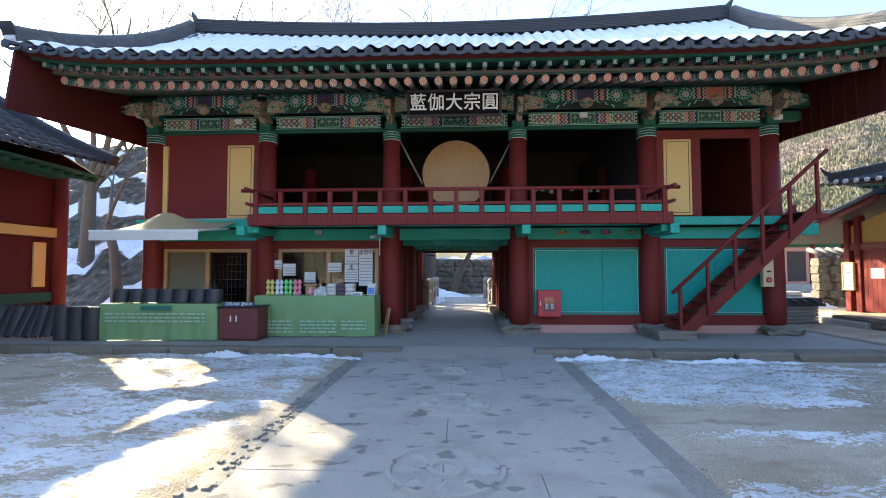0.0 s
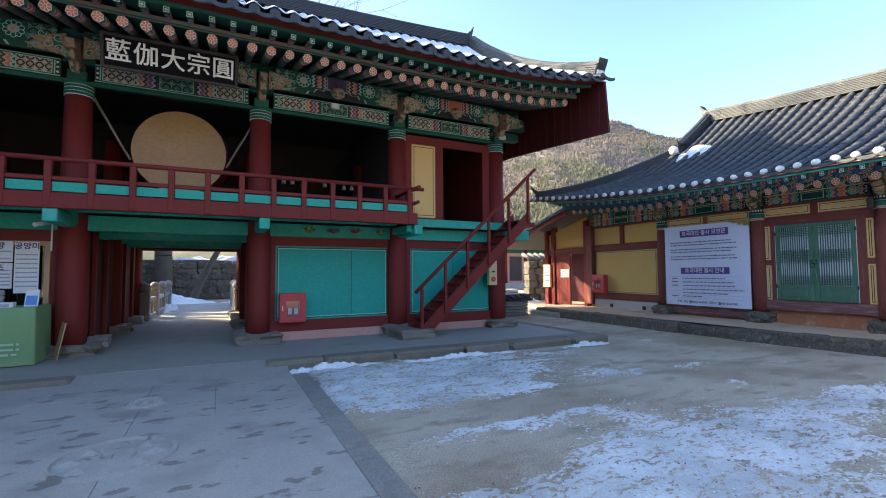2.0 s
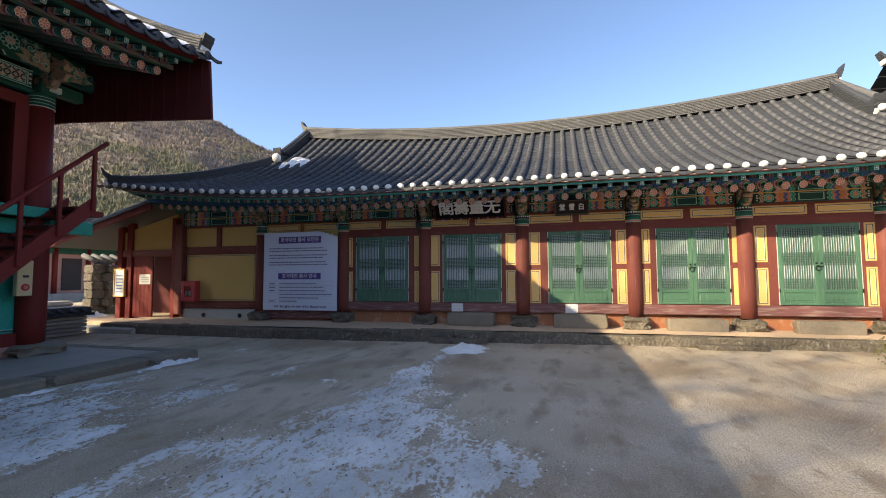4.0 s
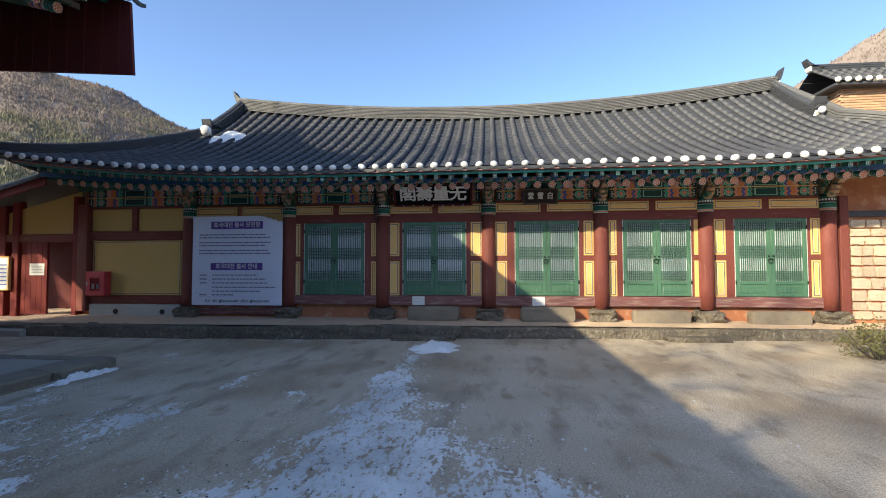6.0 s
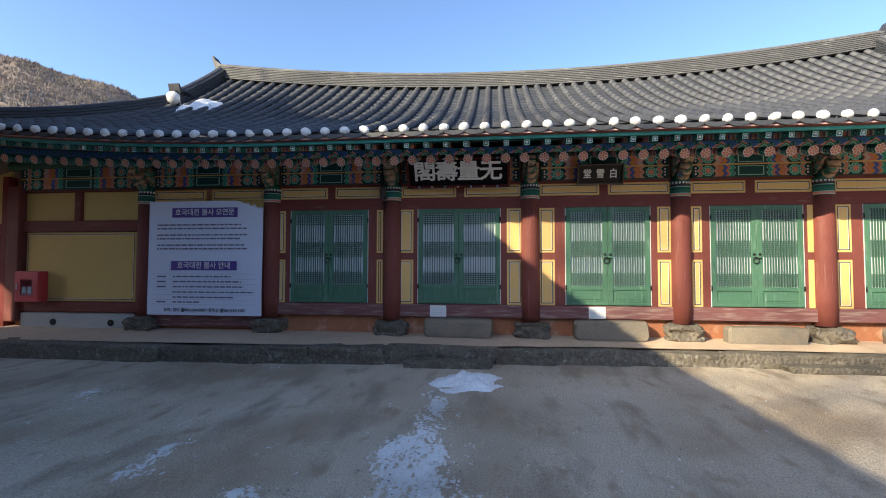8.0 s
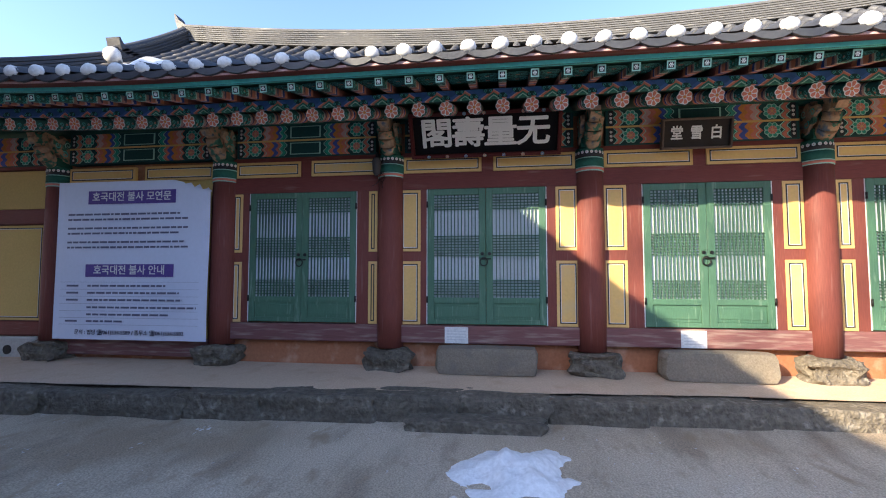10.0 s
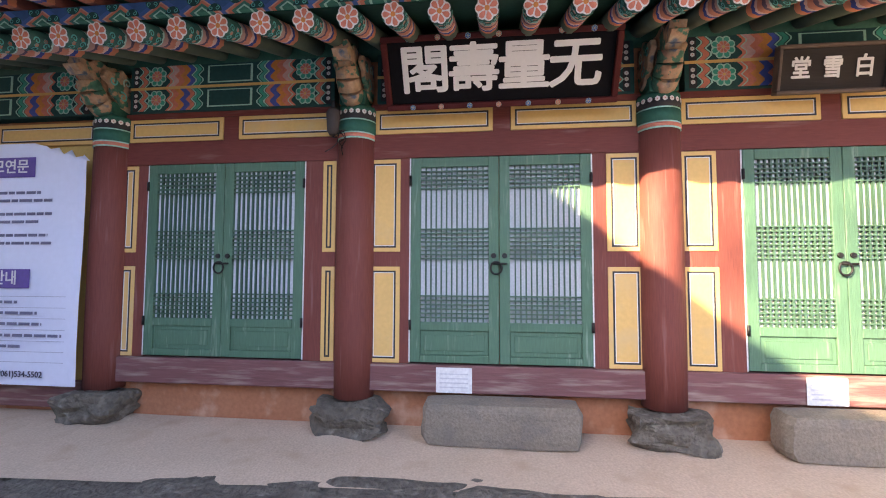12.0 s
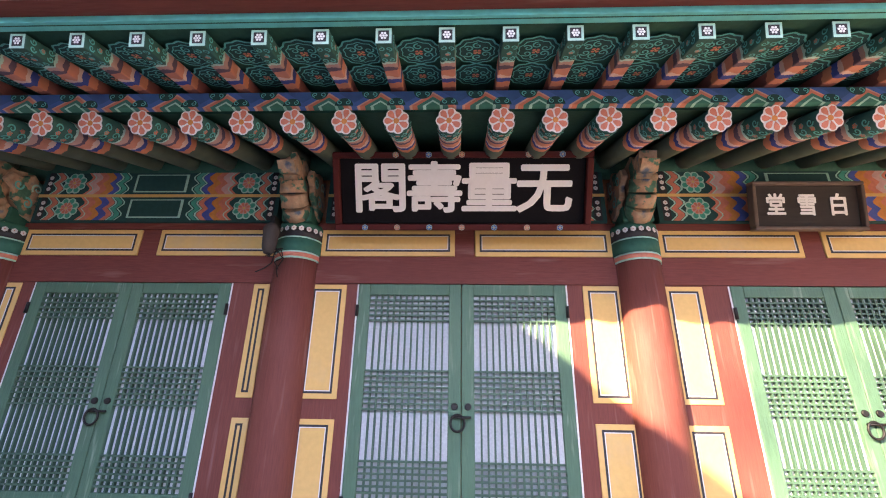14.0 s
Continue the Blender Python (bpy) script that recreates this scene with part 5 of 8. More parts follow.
# columns
PAV_CAP = [GREEN, BLACK, WHITE, CORAL, MINT]
for i, x in enumerate(PCOLS):
    for y in (PY, 13.16, PBACK):
        bm = bmesh.new()
        lathe(bm, (x, y, 0.2), [(0.225, 0), (0.235, 0.6), (0.225, 2.3), (0.2, 4.44)], 22)
        c = part("column", bm, RED_PAV, pav, "thick red round column")
        if y == PY:
            bm = bmesh.new()
            z = 4.63
            for k, (h, mi) in enumerate(((0.014, 2), (0.045, 0), (0.012, 4), (0.05, 0), (0.012, 2), (0.045, 0), (0.012, 4), (0.06, 0))):
                lathe(bm, (x, y, z), [(0.214, 0), (0.214, h)], 22, mi)
                z += h
            part("painted_head", bm, PAV_CAP, c)
        bm = bmesh.new()
        rock(bm, (x + 0.02, y - 0.06, 0.18), 0.8, 0.7, 0.27, seed=i + 60, rough=0.22, n=7)
        part("base_stone", bm, DRESSED, pav, "rough brown base stone")

# lower storey: front walls, turquoise beams and panels
for a, b in zip(PCOLS, PCOLS[1:]):
    gate = abs(a + 1.92) < 0.01
    bm = boxes((a + 0.2, b - 0.2, PY - 0.09, PY + 0.09, 2.27, 2.54), bev=0.01)
    part("beam", bm, TEAL, pav, "turquoise beam")
    if gate:
        continue
    part("lintel", boxes((a + 0.2, b - 0.2, PY - 0.02, PY + 0.1, 2.08, 2.268)), RED_PAV, pav)
    part("footing", boxes((a + 0.15, b - 0.15, PY - 0.06, PY + 0.1, 0.1, 0.30), bev=0.015), PINKWALL, pav, "pink plaster footing")
    part("sill", boxes((a + 0.2, b - 0.2, PY - 0.04, PY + 0.1, 0.302, 0.53)), RED_PAV, pav)


def teal_panel(x0, x1, z0, z1, seams):
    y = PY + 0.035
    bm = boxes((x0, x1, y, y + 0.05, z0, z1, 0))
    o = part("panel", bm, TEAL_P, pav, "flat turquoise painted panel")
    for ins, w, m in ((0.03, 0.02, BLACK), (0.05, 0.016, MINT)):
        part("line", ring((x0 + ins, x1 - ins, z0 + ins, z1 - ins), w, lambda u, v, h: (u, y - 0.002 + h, v)), m, o)
    for s in seams:
        part("seam", boxes((s - 0.004, s + 0.004, y - 0.003, y + 0.001, z0 + 0.08, z1 - 0.08)), BLACK, o)


teal_panel(1.40, 3.86, 0.53, 2.08, (3.0,))
teal_panel(4.40, 6.72, 0.53, 2.08, (5.55,))
for x0, x1 in ((1.26, 1.40), (3.86, 3.9), (4.25, 4.40), (6.72, 6.75)):
    part("jamb", boxes((x0, x1, PY, PY + 0.1, 0.53, 2.08)), RED_PAV, pav)

# shop windows in the two bays beside the gate
GLASS = bpy.data.materials.new("window_glass")
GLASS.use_nodes = True
gb = GLASS.node_tree.nodes["Principled BSDF"]
gb.inputs["Base Color"].default_value = (0.9, 0.95, 0.95, 1)
gb.inputs["Roughness"].default_value = 0.03
gb.inputs["Transmission Weight"].default_value = 1.0
gb.inputs["IOR"].default_value = 1.5


BLIND = surface("beige_blind", (0.34, 0.29, 0.22), (0.46, 0.4, 0.31), 0.8, 1.2, 20, 0.1, (1, 1, 4), worn=(0.2, 0.18, 0.15), amount=0.4)


def shop_window(name, x0, x1, z0, z1, wall0, wall1, screen=False):
    bm = boxes((wall0, x0, PY + 0.0, PY + 0.1, 0.53, 2.08), (x1, wall1, PY + 0.0, PY + 0.1, 0.53, 2.08), (x0, x1, PY + 0.0, PY + 0.1, 0.53, z0))
    if z1 < 2.08:
        box(bm, x0, x1, PY, PY + 0.1, z1, 2.08)
    part("wall", bm, RED_PAV, pav, "red plank wall round the window")
    m = (x0 + x1) / 2
    f = boxes((x0, x0 + 0.08, PY - 0.04, PY + 0.08, z0, z1), (x1 - 0.08, x1, PY - 0.04, PY + 0.08, z0, z1), (x0 + 0.08, x1 - 0.08, PY - 0.04, PY + 0.08, z1 - 0.08, z1), (x0 + 0.08, x1 - 0.08, PY - 0.04, PY + 0.08, z0, z0 + 0.07), (m - 0.05, m + 0.05, PY - 0.03, PY + 0.07, z0 + 0.07, z1 - 0.08), bev=0.006)
    w = part(name, f, WOOD, pav, "pale wooden window frame")
    for a, b in ((x0 + 0.08, m - 0.05), (m + 0.05, x1 - 0.08)):
        g = part("pane", boxes((a, b, PY + 0.02, PY + 0.026, z0 + 0.07, z1 - 0.08)), GLASS, w, "clear window pane")
        g.visible_shadow = False
        if screen and a < m:
            part("blind", boxes((a, b, PY + 0.06, PY + 0.075, z0 + 0.07, z1 - 0.08)), BLIND, w, "beige blind behind the pane")
            continue
        n = 9
        for k in range(1, n):
            xx = a + (b - a) * k / n
            part("slat", boxes((xx - 0.008, xx + 0.008, PY + 0.05, PY + 0.07, z0 + 0.07, z1 - 0.08)), DARK, w)
        for k in range(1, 8):
            zz = z0 + (z1 - z0) * k / 8
            part("slat", boxes((a, b, PY + 0.052, PY + 0.066, zz - 0.007, zz + 0.007)), DARK, w)
    return w


shop_window("window", -4.62, -2.22, 0.9, 2.075, -4.73, -2.12)
shop_window("window", -7.42, -5.3, 0.62, 2.075, -7.5, -5.13, True)

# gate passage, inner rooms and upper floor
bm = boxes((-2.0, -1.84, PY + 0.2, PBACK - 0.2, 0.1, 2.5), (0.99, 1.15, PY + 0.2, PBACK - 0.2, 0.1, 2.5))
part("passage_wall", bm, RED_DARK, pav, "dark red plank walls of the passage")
for x, s in ((-1.84, 1), (0.99, -1)):
    for y in (11.0, 12.0, 14.1, 15.2):
        part("wall_post", boxes((min(x, x + s * 0.07), max(x, x + s * 0.07), y, y + 0.12, 0.13, 2.4), bev=0.01), RED_PAV, pav)
    for y in (11.05, 13.2, 15.3):
        bm = bmesh.new()
        rock(bm, (x + s * 0.12, y, 0.2), 0.4, 0.5, 0.25, seed=int(y * 7), rough=0.14, n=3)
        part("base_stone", bm, STONE_L, pav)
for x in (-7.71, 6.81):
    part("side_wall", boxes((x - 0.07, x + 0.07, PY + 0.1, PBACK - 0.1, 0.1, 6.0)), RED_PAV, pav)
# solid rear wall, near-black and carried up high to keep the room dark
part("rear_wall", boxes((-7.7, -1.95, PBACK - 0.05, PBACK + 0.08, 0.1, 2.5), (1.1, 6.8, PBACK - 0.05, PBACK + 0.08, 0.1, 2.5), (-7.7, 6.8, PBACK - 0.05, PBACK + 0.08, 2.5, 6.25)), DARK, pav, "near-black rear wall closing off the upper room")
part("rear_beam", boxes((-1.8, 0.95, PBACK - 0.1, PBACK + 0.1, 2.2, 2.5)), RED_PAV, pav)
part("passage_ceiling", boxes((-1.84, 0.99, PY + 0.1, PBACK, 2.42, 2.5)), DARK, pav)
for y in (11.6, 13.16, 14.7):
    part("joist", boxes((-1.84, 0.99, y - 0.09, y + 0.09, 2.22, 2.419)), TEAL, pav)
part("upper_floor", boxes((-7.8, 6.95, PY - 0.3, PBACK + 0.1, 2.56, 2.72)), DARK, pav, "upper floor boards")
part("floor_edge", boxes((-7.9, 7.3, PY - 0.36, PY - 0.1, 2.56, 2.75), bev=0.01), TEAL, pav)
for x in PCOLS:
    part("beam_end", boxes((x - 0.1, x + 0.1, PY - 0.55, PY - 0.2, 2.36, 2.58), bev=0.012), TEAL, pav)

# upper storey walls
part("upper_wall", boxes((-7.5, -5.13, PY + 0.0, PY + 0.08, 2.75, 4.9)), RED_PAV, pav, "red plank upper wall")
for (x0, x1) in ((-7.52, -7.38), (-5.9, -5.26), (4.42, 5.04)):
    y = PY - 0.02
    bm = boxes((x0, x1, y - 0.03, y + 0.02, 2.82, 4.58, 0), bev=0.004)
    if x1 - x0 > 0.3:
        for ins, w, mi in ((0.05, 0.014, 1), (0.07, 0.01, 2)):
            a, b, c, d = x0 + ins, x1 - ins, 2.82 + ins, 4.58 - ins
            for r in ((a, b, c, c + w), (a, b, d - w, d), (a, a + w, c + w, d - w), (b - w, b, c + w, d - w)):
                box(bm, r[0], r[1], y - 0.032, y - 0.028, r[2], r[3], mi)
    part("ochre_panel", bm, [OCHRE, BLACK, OCHRE], pav)
bm = boxes((4.26, 4.42, PY - 0.03, PY + 0.08, 2.75, 4.8), (5.04, 5.26, PY - 0.03, PY + 0.08, 2.75, 4.8), (6.40, 6.62, PY - 0.03, PY + 0.08, 2.75, 4.8), (4.42, 6.40, PY - 0.02, PY + 0.075, 4.6, 4.8), (4.42, 5.04, PY + 0.005, PY + 0.07, 2.75, 4.6))
part("doorway_frame", bm, RED_PAV, pav, "red frame of the open upper doorway")
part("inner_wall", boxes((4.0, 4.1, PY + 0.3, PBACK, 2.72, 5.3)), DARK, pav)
part("lower_beam", boxes((-7.6, 6.75, PY - 0.06, PY + 0.06, 4.86, 4.93)), GREEN, pav)


def wavy(bm, at, along, u0, u1, v0, v1, colours, amp=0.022, waves=2.5):
    """Upright wavy bands side by side from u0 to u1; at(u, v) lays them into the world."""
    n = 12
    w = (u1 - u0) / len(colours)
    for q, mi in enumerate(colours):
        lo, hi = [], []
        for k in range(n + 1):
            d = amp * math.cos(k * math.pi * 2 * waves / n)
            v = v0 + (v1 - v0) * k / n
            lo.append(bm.verts.new(at(u0 + w * q + d, v)))
            hi.append(bm.verts.new(at(u0 + w * (q + 0.94) + d, v)))
        for k in range(n):
            bm.faces.new((lo[k], hi[k], hi[k + 1], lo[k + 1])).material_index = mi


PLUM = surface("plum_grey_paint", (0.07, 0.06, 0.13), (0.11, 0.09, 0.17), 0.7, 2, 24, 0.1)


def pav_paint(x0, x1, z0, z1, plum):
    mats = [GREEN_D, ORANGE, BLUE, CORAL, GREEN, PINK, BLACK, MINT, OCHRE, WHITE, FLOWERS, FLOWERS_G]
    y = PY - 0.13
    bm = boxes((x0, x1, y, y + 0.2, z0, z1, 4))
    mid, half = (x0 + x1) / 2, (x1 - x0) / 2
    za, zb = z0 + 0.02, z1 - 0.02
    for s in (1, -1):
        def at(u, v, s=s, d=0.004):
            return (mid + s * half * u, y - d, v)

        def patch(u0, u1, v0, v1, mi, d):
            p = [bm.verts.new(at(u, v, s, d)) for u, v in ((u0, v0), (u1, v0), (u1, v1), (u0, v1))]
            bm.faces.new(p).material_index = mi
        patch(0.955, 0.985, za, zb, 6, 0.003)
        patch(0.93, 0.945, za, zb, 7, 0.003)
        patch(0.53, 0.915, za, zb, 7, 0.003)
        patch(0.54, 0.905, za + 0.014, zb - 0.014, 10, 0.005)
        wavy(bm, at, 0, 0.25, 0.52, za, zb, (6, 5, 2, 3, 0, 5, 3, 7), 0.02)
        patch(0.0, 0.225, za, zb, 7, 0.003)
        patch(0.0, 0.215, za + 0.012, zb - 0.012, 11, 0.005)
        for zz in (0.2, 0.5, 0.8):
            flower(bm, (mid + s * half * 0.97, y - 0.005, z0 + (z1 - z0) * zz), (1, 0, 0), (0, 0, 1), (0, -1, 0), 0.02, 6, 9, 9, 3)
    bmesh.ops.recalc_face_normals(bm, faces=bm.faces)
    part("painted_beam", bm, mats, pav, "beam painted with flower fields and wavy bands")
    # boards above, half hidden by the brackets
    zt = z1 + 0.47
    PF = PY - 0.36
    mats = mats[:6] + [BLACK] + mats[7:] + [PLUM if plum else CORAL]
    bm = boxes((x0, x1, PF, PF + 0.06, z1 + 0.015, zt, 0))
    # dark cloud-shaped opening, its shade painted black on the closed board
    opening_shade = [(-0.5, 0.02), (0.5, 0.02), (0.46, 0.09), (0.38, 0.08), (0.34, 0.15), (0.24, 0.13), (0.2, 0.17), (-0.2, 0.17), (-0.24, 0.13), (-0.34, 0.15), (-0.38, 0.08), (-0.46, 0.09)]
    for grow, d, mi in ((1.06, 0.003, 7), (1.0, 0.005, 6)):
        bm.faces.new([bm.verts.new((mid + half * u * grow, PF - d, z1 + v * (grow * 1.02))) for u, v in opening_shade]).material_index = mi
    for u0, u1, v0, v1, d, mi in ((-0.17, 0.17, 0.19, 0.45, 0.003, 7), (-0.16, 0.16, 0.2, 0.45, 0.005, 12)):
        bm.faces.new([bm.verts.new((mid + half * u, PF - d, z1 + v)) for u, v in ((u0, v0), (u1, v0), (u1, v1), (u0, v1))]).material_index = mi
    for s in (1, -1):
        def at2(u, v, s=s):
            return (mid + s * half * u, PF - 0.005, v)
        wavy(bm, at2, 0, 0.19, 0.42, z1 + 0.19, zt - 0.02, (5, 6, 5, 3, 6, 7), 0.02, 3.5)
        flower(bm, (mid + s * half * 0.56, PF - 0.004, z1 + 0.3), (1, 0, 0), (0, 0, 1), (0, -1, 0), 0.15, 10, 4, 7, 3)
        flower(bm, (mid + s * half * 0.56, PF - 0.009, z1 + 0.3), (1, 0, 0), (0, 0, 1), (0, -1, 0), 0.08, 8, 5, 7, 1)
        p = [bm.verts.new((mid + s * half * u, PF - 0.003, v)) for u, v in ((0.7, z1 + 0.03), (1.0, z1 + 0.03), (1.0, zt - 0.02), (0.7, zt - 0.02))]
        bm.faces.new(p).material_index = 11
    bmesh.ops.recalc_face_normals(bm, faces=bm.faces)
    part("painted_board", bm, mats, pav)
    # thin mint edge lines along the beam
    for z in (z0 - 0.006, z1 + 0.006):
        part("mint_edge", boxes((x0, x1, y - 0.006, y + 0.01, z - 0.006, z + 0.006)), MINT, pav)


for a, b in zip(PCOLS, PCOLS[1:]):
    pav_paint(a + 0.24, b - 0.24, 4.94, 5.22, a < 4)
    m = (a + b) / 2
    bm = bmesh.new()
    lathe(bm, (m, PY - 0.42, 5.3), [(0.03, -0.08), (0.14, -0.02), (0.16, 0.06), (0.1, 0.14), (0.03, 0.16)], 12)
    part("lotus_bracket", bm, CARVED, pav, "carved lotus under the purlin")
bm = bmesh.new()
tube(bm, (-8.3, PY, 5.72), (7.5, PY, 5.72), 0.12, n=12)
part("purlin", bm, GREEN, pav)


def pav_bracket(x):
    bm = boxes((x - 0.14, x + 0.14, PY - 0.2, PY + 0.2, 4.88, 5.06, 0), (x - 0.24, x + 0.24, PY - 0.08, PY + 0.08, 5.22, 5.5, 0), bev=0.012)
    o = part("bracket", bm, GREEN, pav, "carved and painted bracket")
    prof = [(0.1, 0.0), (-0.3, 0.02), (-0.42, 0.14), (-0.62, 0.1), (-0.72, 0.22), (-0.6, 0.3), (-0.7, 0.42), (-0.55, 0.5), (-0.4, 0.46), (-0.3, 0.6), (0.1, 0.62)]
    bm = bmesh.new()
    slab(bm, [(x - 0.07, PY + a, 4.98 + b) for a, b in prof], (0.14, 0, 0))
    bmesh.ops.recalc_face_normals(bm, faces=bm.faces)
    bmesh.ops.bevel(bm, geom=list(bm.edges), offset=0.014, segments=1, affect='EDGES')
    part("beast_head", bm, CARVED, o, "carved beast head in worn paint")
    for s in (-1, 1):
        bm = bmesh.new()
        slab(bm, [(x + s * a, PY - 0.365, 5.22 + b) for a, b in ((0.12, 0.0), (0.5, 0.04), (0.66, 0.12), (0.52, 0.16), (0.6, 0.26), (0.4, 0.3), (0.12, 0.38))], (0, 0.05, 0))
        bmesh.ops.recalc_face_normals(bm, faces=bm.faces)
        part("scroll", bm, CARVED, o, "pierced green scroll")


bm = bmesh.new()
for s in (-1, 1):
    for u, v, r, st in ((0.2, 0.06, 0.075, 0.3), (0.36, 0.13, 0.085, 2.0), (0.22, 0.24, 0.08, 4.0), (0.52, 0.07, 0.06, 1.0), (0.44, 0.28, 0.07, 3.0), (0.6, 0.2, 0.05, 5.0)):
        curl(bm, (s * u, 0, v), (s, 0, 0), (0, 0, 1), (0, -1, 0), r, st, 1, 0 if r > 0.065 else 1, 0.22)
    flower(bm, (s * 0.34, -0.004, 0.2), (1, 0, 0), (0, 0, 1), (0, -1, 0), 0.045, 6, 2, 0, 3)
bmesh.ops.recalc_face_normals(bm, faces=bm.faces)
BRACKET_SCROLLS = to_mesh("painted_scroll", bm, [MINT, TEAL_S, CORAL, OCHRE])
for x in PCOLS:
    pav_bracket(x)
    part("painted_scroll", BRACKET_SCROLLS, None, pav, "mint outlined scrolls beside the bracket", at=pose(x, PY - 0.372, 5.25))
part("bracket_arm", boxes((6.95, 7.5, PY - 0.1, PY + 0.1, 4.98, 5.2), (6.95, 7.9, PY - 0.09, PY + 0.09, 5.3, 5.55), bev=0.02), GREEN, pav)

# porch in front of and round the pavilion
porch = thing("porch", (PC, 9, 0), "low concrete porch edged with granite kerbs", "porch", kind="structure")
part("porch_floor", boxes((-12.0, 7.7, 8.05, 17.2, -0.05, 0.125)), CONC, porch)
bm = bmesh.new()
slab(bm, [(-2.05, 8.06, 0.121), (-2.05, 7.45, -0.02), (-2.05, 8.06, -0.02)], (3.4, 0, 0))
bmesh.ops.recalc_face_normals(bm, faces=bm.faces)
part("ramp", bm, CONC, porch, "shallow concrete ramp onto the porch")
random.seed(21)
x = -12.0
k = 0
while x < 7.85:
    ln = min(random.uniform(0.9, 1.7), 7.95 - x)
    if not (-2.6 < x < 0.9):
        bm = bmesh.new()
        yy = 7.93 - 0.04 * (x / 8)
        rock(bm, (x + ln / 2, yy - (0.2 if x > 1 else 0) * max(0, (x - 1) / 7), 0.045), ln * 0.995, 0.3 + (0.3 if x > 1 else 0) * max(0, (x - 1) / 7), 0.18, seed=k + 90, rough=0.035, n=4)
        part("kerb_stone", bm, DRESSED, porch)
    x += ln
    k += 1
y = 7.9
while y < 16.5:
    ln = random.uniform(0.9, 1.5)
    bm = bmesh.new()
    rock(bm, (7.78, y + ln / 2, 0.045), 0.28, ln * 0.995, 0.18, seed=k + 90, rough=0.035, n=4)
    part("kerb_stone", bm, DRESSED, porch)
    y += ln
    k += 1

# balcony with railing
def lattice_rail(x0, x1, y):
    o = thing("balcony", ((x0 + x1) / 2, y, 2.6), "red wooden balcony railing with turquoise slats", "balcony railing")
    part("fascia", boxes((x0 - 0.05, x1 + 0.05, y - 0.05, y + 0.05, 2.50, 2.74), bev=0.01), RED_PAV, o)
    part("deck", boxes((x0, x1, y + 0.05, PY - 0.36, 2.60, 2.70)), DARK, o)
    n = 16
    for k in range(n + 1):
        x = x0 + 0.12 + (x1 - x0 - 0.24) * k / n
        part("post", boxes((x - 0.045, x + 0.045, y - 0.06, y + 0.04, 2.52, 3.22), bev=0.008), RED_PAV, o)
        if k < n:
            xn = x0 + 0.12 + (x1 - x0 - 0.24) * (k + 1) / n
            part("slat", boxes((x + 0.05, xn - 0.05, y - 0.015, y + 0.005, 2.76, 2.90)), TEAL, o, "turquoise slat")
    part("mid_rail", boxes((x0 - 0.02, x1 + 0.02, y - 0.03, y + 0.03, 2.92, 2.985), bev=0.008), RED_PAV, o)
    bm = bmesh.new()
    tube(bm, (x0 - 0.2, y, 3.25), (x1 + 0.2, y, 3.25), 0.04, n=10)
    part("top_rail", bm, RED_PAV, o)
    for s, xe in ((-1, x0), (1, x1)):
        for k in range(5):
            part("baluster", boxes((xe - 0.045, xe + 0.045, y + 0.2 + 0.19 * k, y + 0.25 + 0.19 * k, 2.7, 3.2)), RED_PAV, o)
        bm = bmesh.new()
        tube(bm, (xe, y - 0.25, 3.25), (xe, PY - 0.2, 3.25), 0.04, n=10)
        tube(bm, (xe, y - 0.2, 2.95), (xe, PY - 0.2, 2.95), 0.035, n=10)
        part("side_rail", bm, RED_PAV, o)
        part("side_fascia", boxes((xe - 0.05, xe + 0.05, y + 0.05, PY - 0.3, 2.50, 2.74)), RED_PAV, o)
        part("corner_arm", boxes((xe - 0.14, xe + 0.14, y + 0.1, PY - 0.3, 2.36, 2.5), bev=0.012), TEAL, o)
    for x in PCOLS[1:5]:
        part("arm", boxes((x - 0.09, x + 0.09, y - 0.03, PY - 0.3, 2.3, 2.5), bev=0.012), TEAL, o)


lattice_rail(-4.72, 3.98, 8.85)

# open wooden stairs
st = thing("staircase", (5.6, 9.4, 0.13), "steep red wooden staircase with a handrail", "staircase")
n = 14
X0, X1, Z0, Z1 = 4.12, 6.95, 0.13, 2.76
slope = (Z1 - Z0) / (X1 - X0)
for y in (9.05, 9.72):
    bm = bmesh.new()
    slab(bm, [(X0 - 0.02, y, Z0), (X0 + 0.22, y, Z0), (X1 + 0.15, y, Z1 - 0.07), (X1 + 0.15, y, Z1 + 0.24), (X0 - 0.02, y, Z0 + 0.11)], (0, 0.06, 0))
    bmesh.ops.recalc_face_normals(bm, faces=bm.faces)
    part("stringer", bm, RED_PAV, st)
for k in range(n):
    x, z = X0 + (X1 - X0) * k / n, Z0 + (Z1 - Z0) * (k + 1) / n
    part("tread", boxes((x + 0.02, x + 0.26, 9.11, 9.72, z - 0.045, z), bev=0.006), RED_DARK, st)
for k in range(6):
    x = X0 + 0.1 + (X1 - X0 - 0.02) * k / 5
    z = Z0 + slope * (x - X0)
    part("baluster", boxes((x - 0.03, x + 0.03, 9.0, 9.06, z - 0.12, z + 0.98), bev=0.006), RED_PAV, st)
bm = bmesh.new()
tube(bm, (X0 - 0.05, 9.03, Z0 + 0.95), (X1 + 0.3, 9.03, Z0 + slope * (X1 + 0.3 - X0) + 0.98), 0.042, n=8)
part("handrail", bm, RED_PAV, st)
part("landing", boxes((X1 + 0.0, 7.3, 9.12, 10.6, 2.62, 2.72)), RED_PAV, st)
part("landing_support", boxes((6.9, 7.75, PY - 0.16, PY + 0.02, 2.34, 2.6), bev=0.012), TEAL, st)
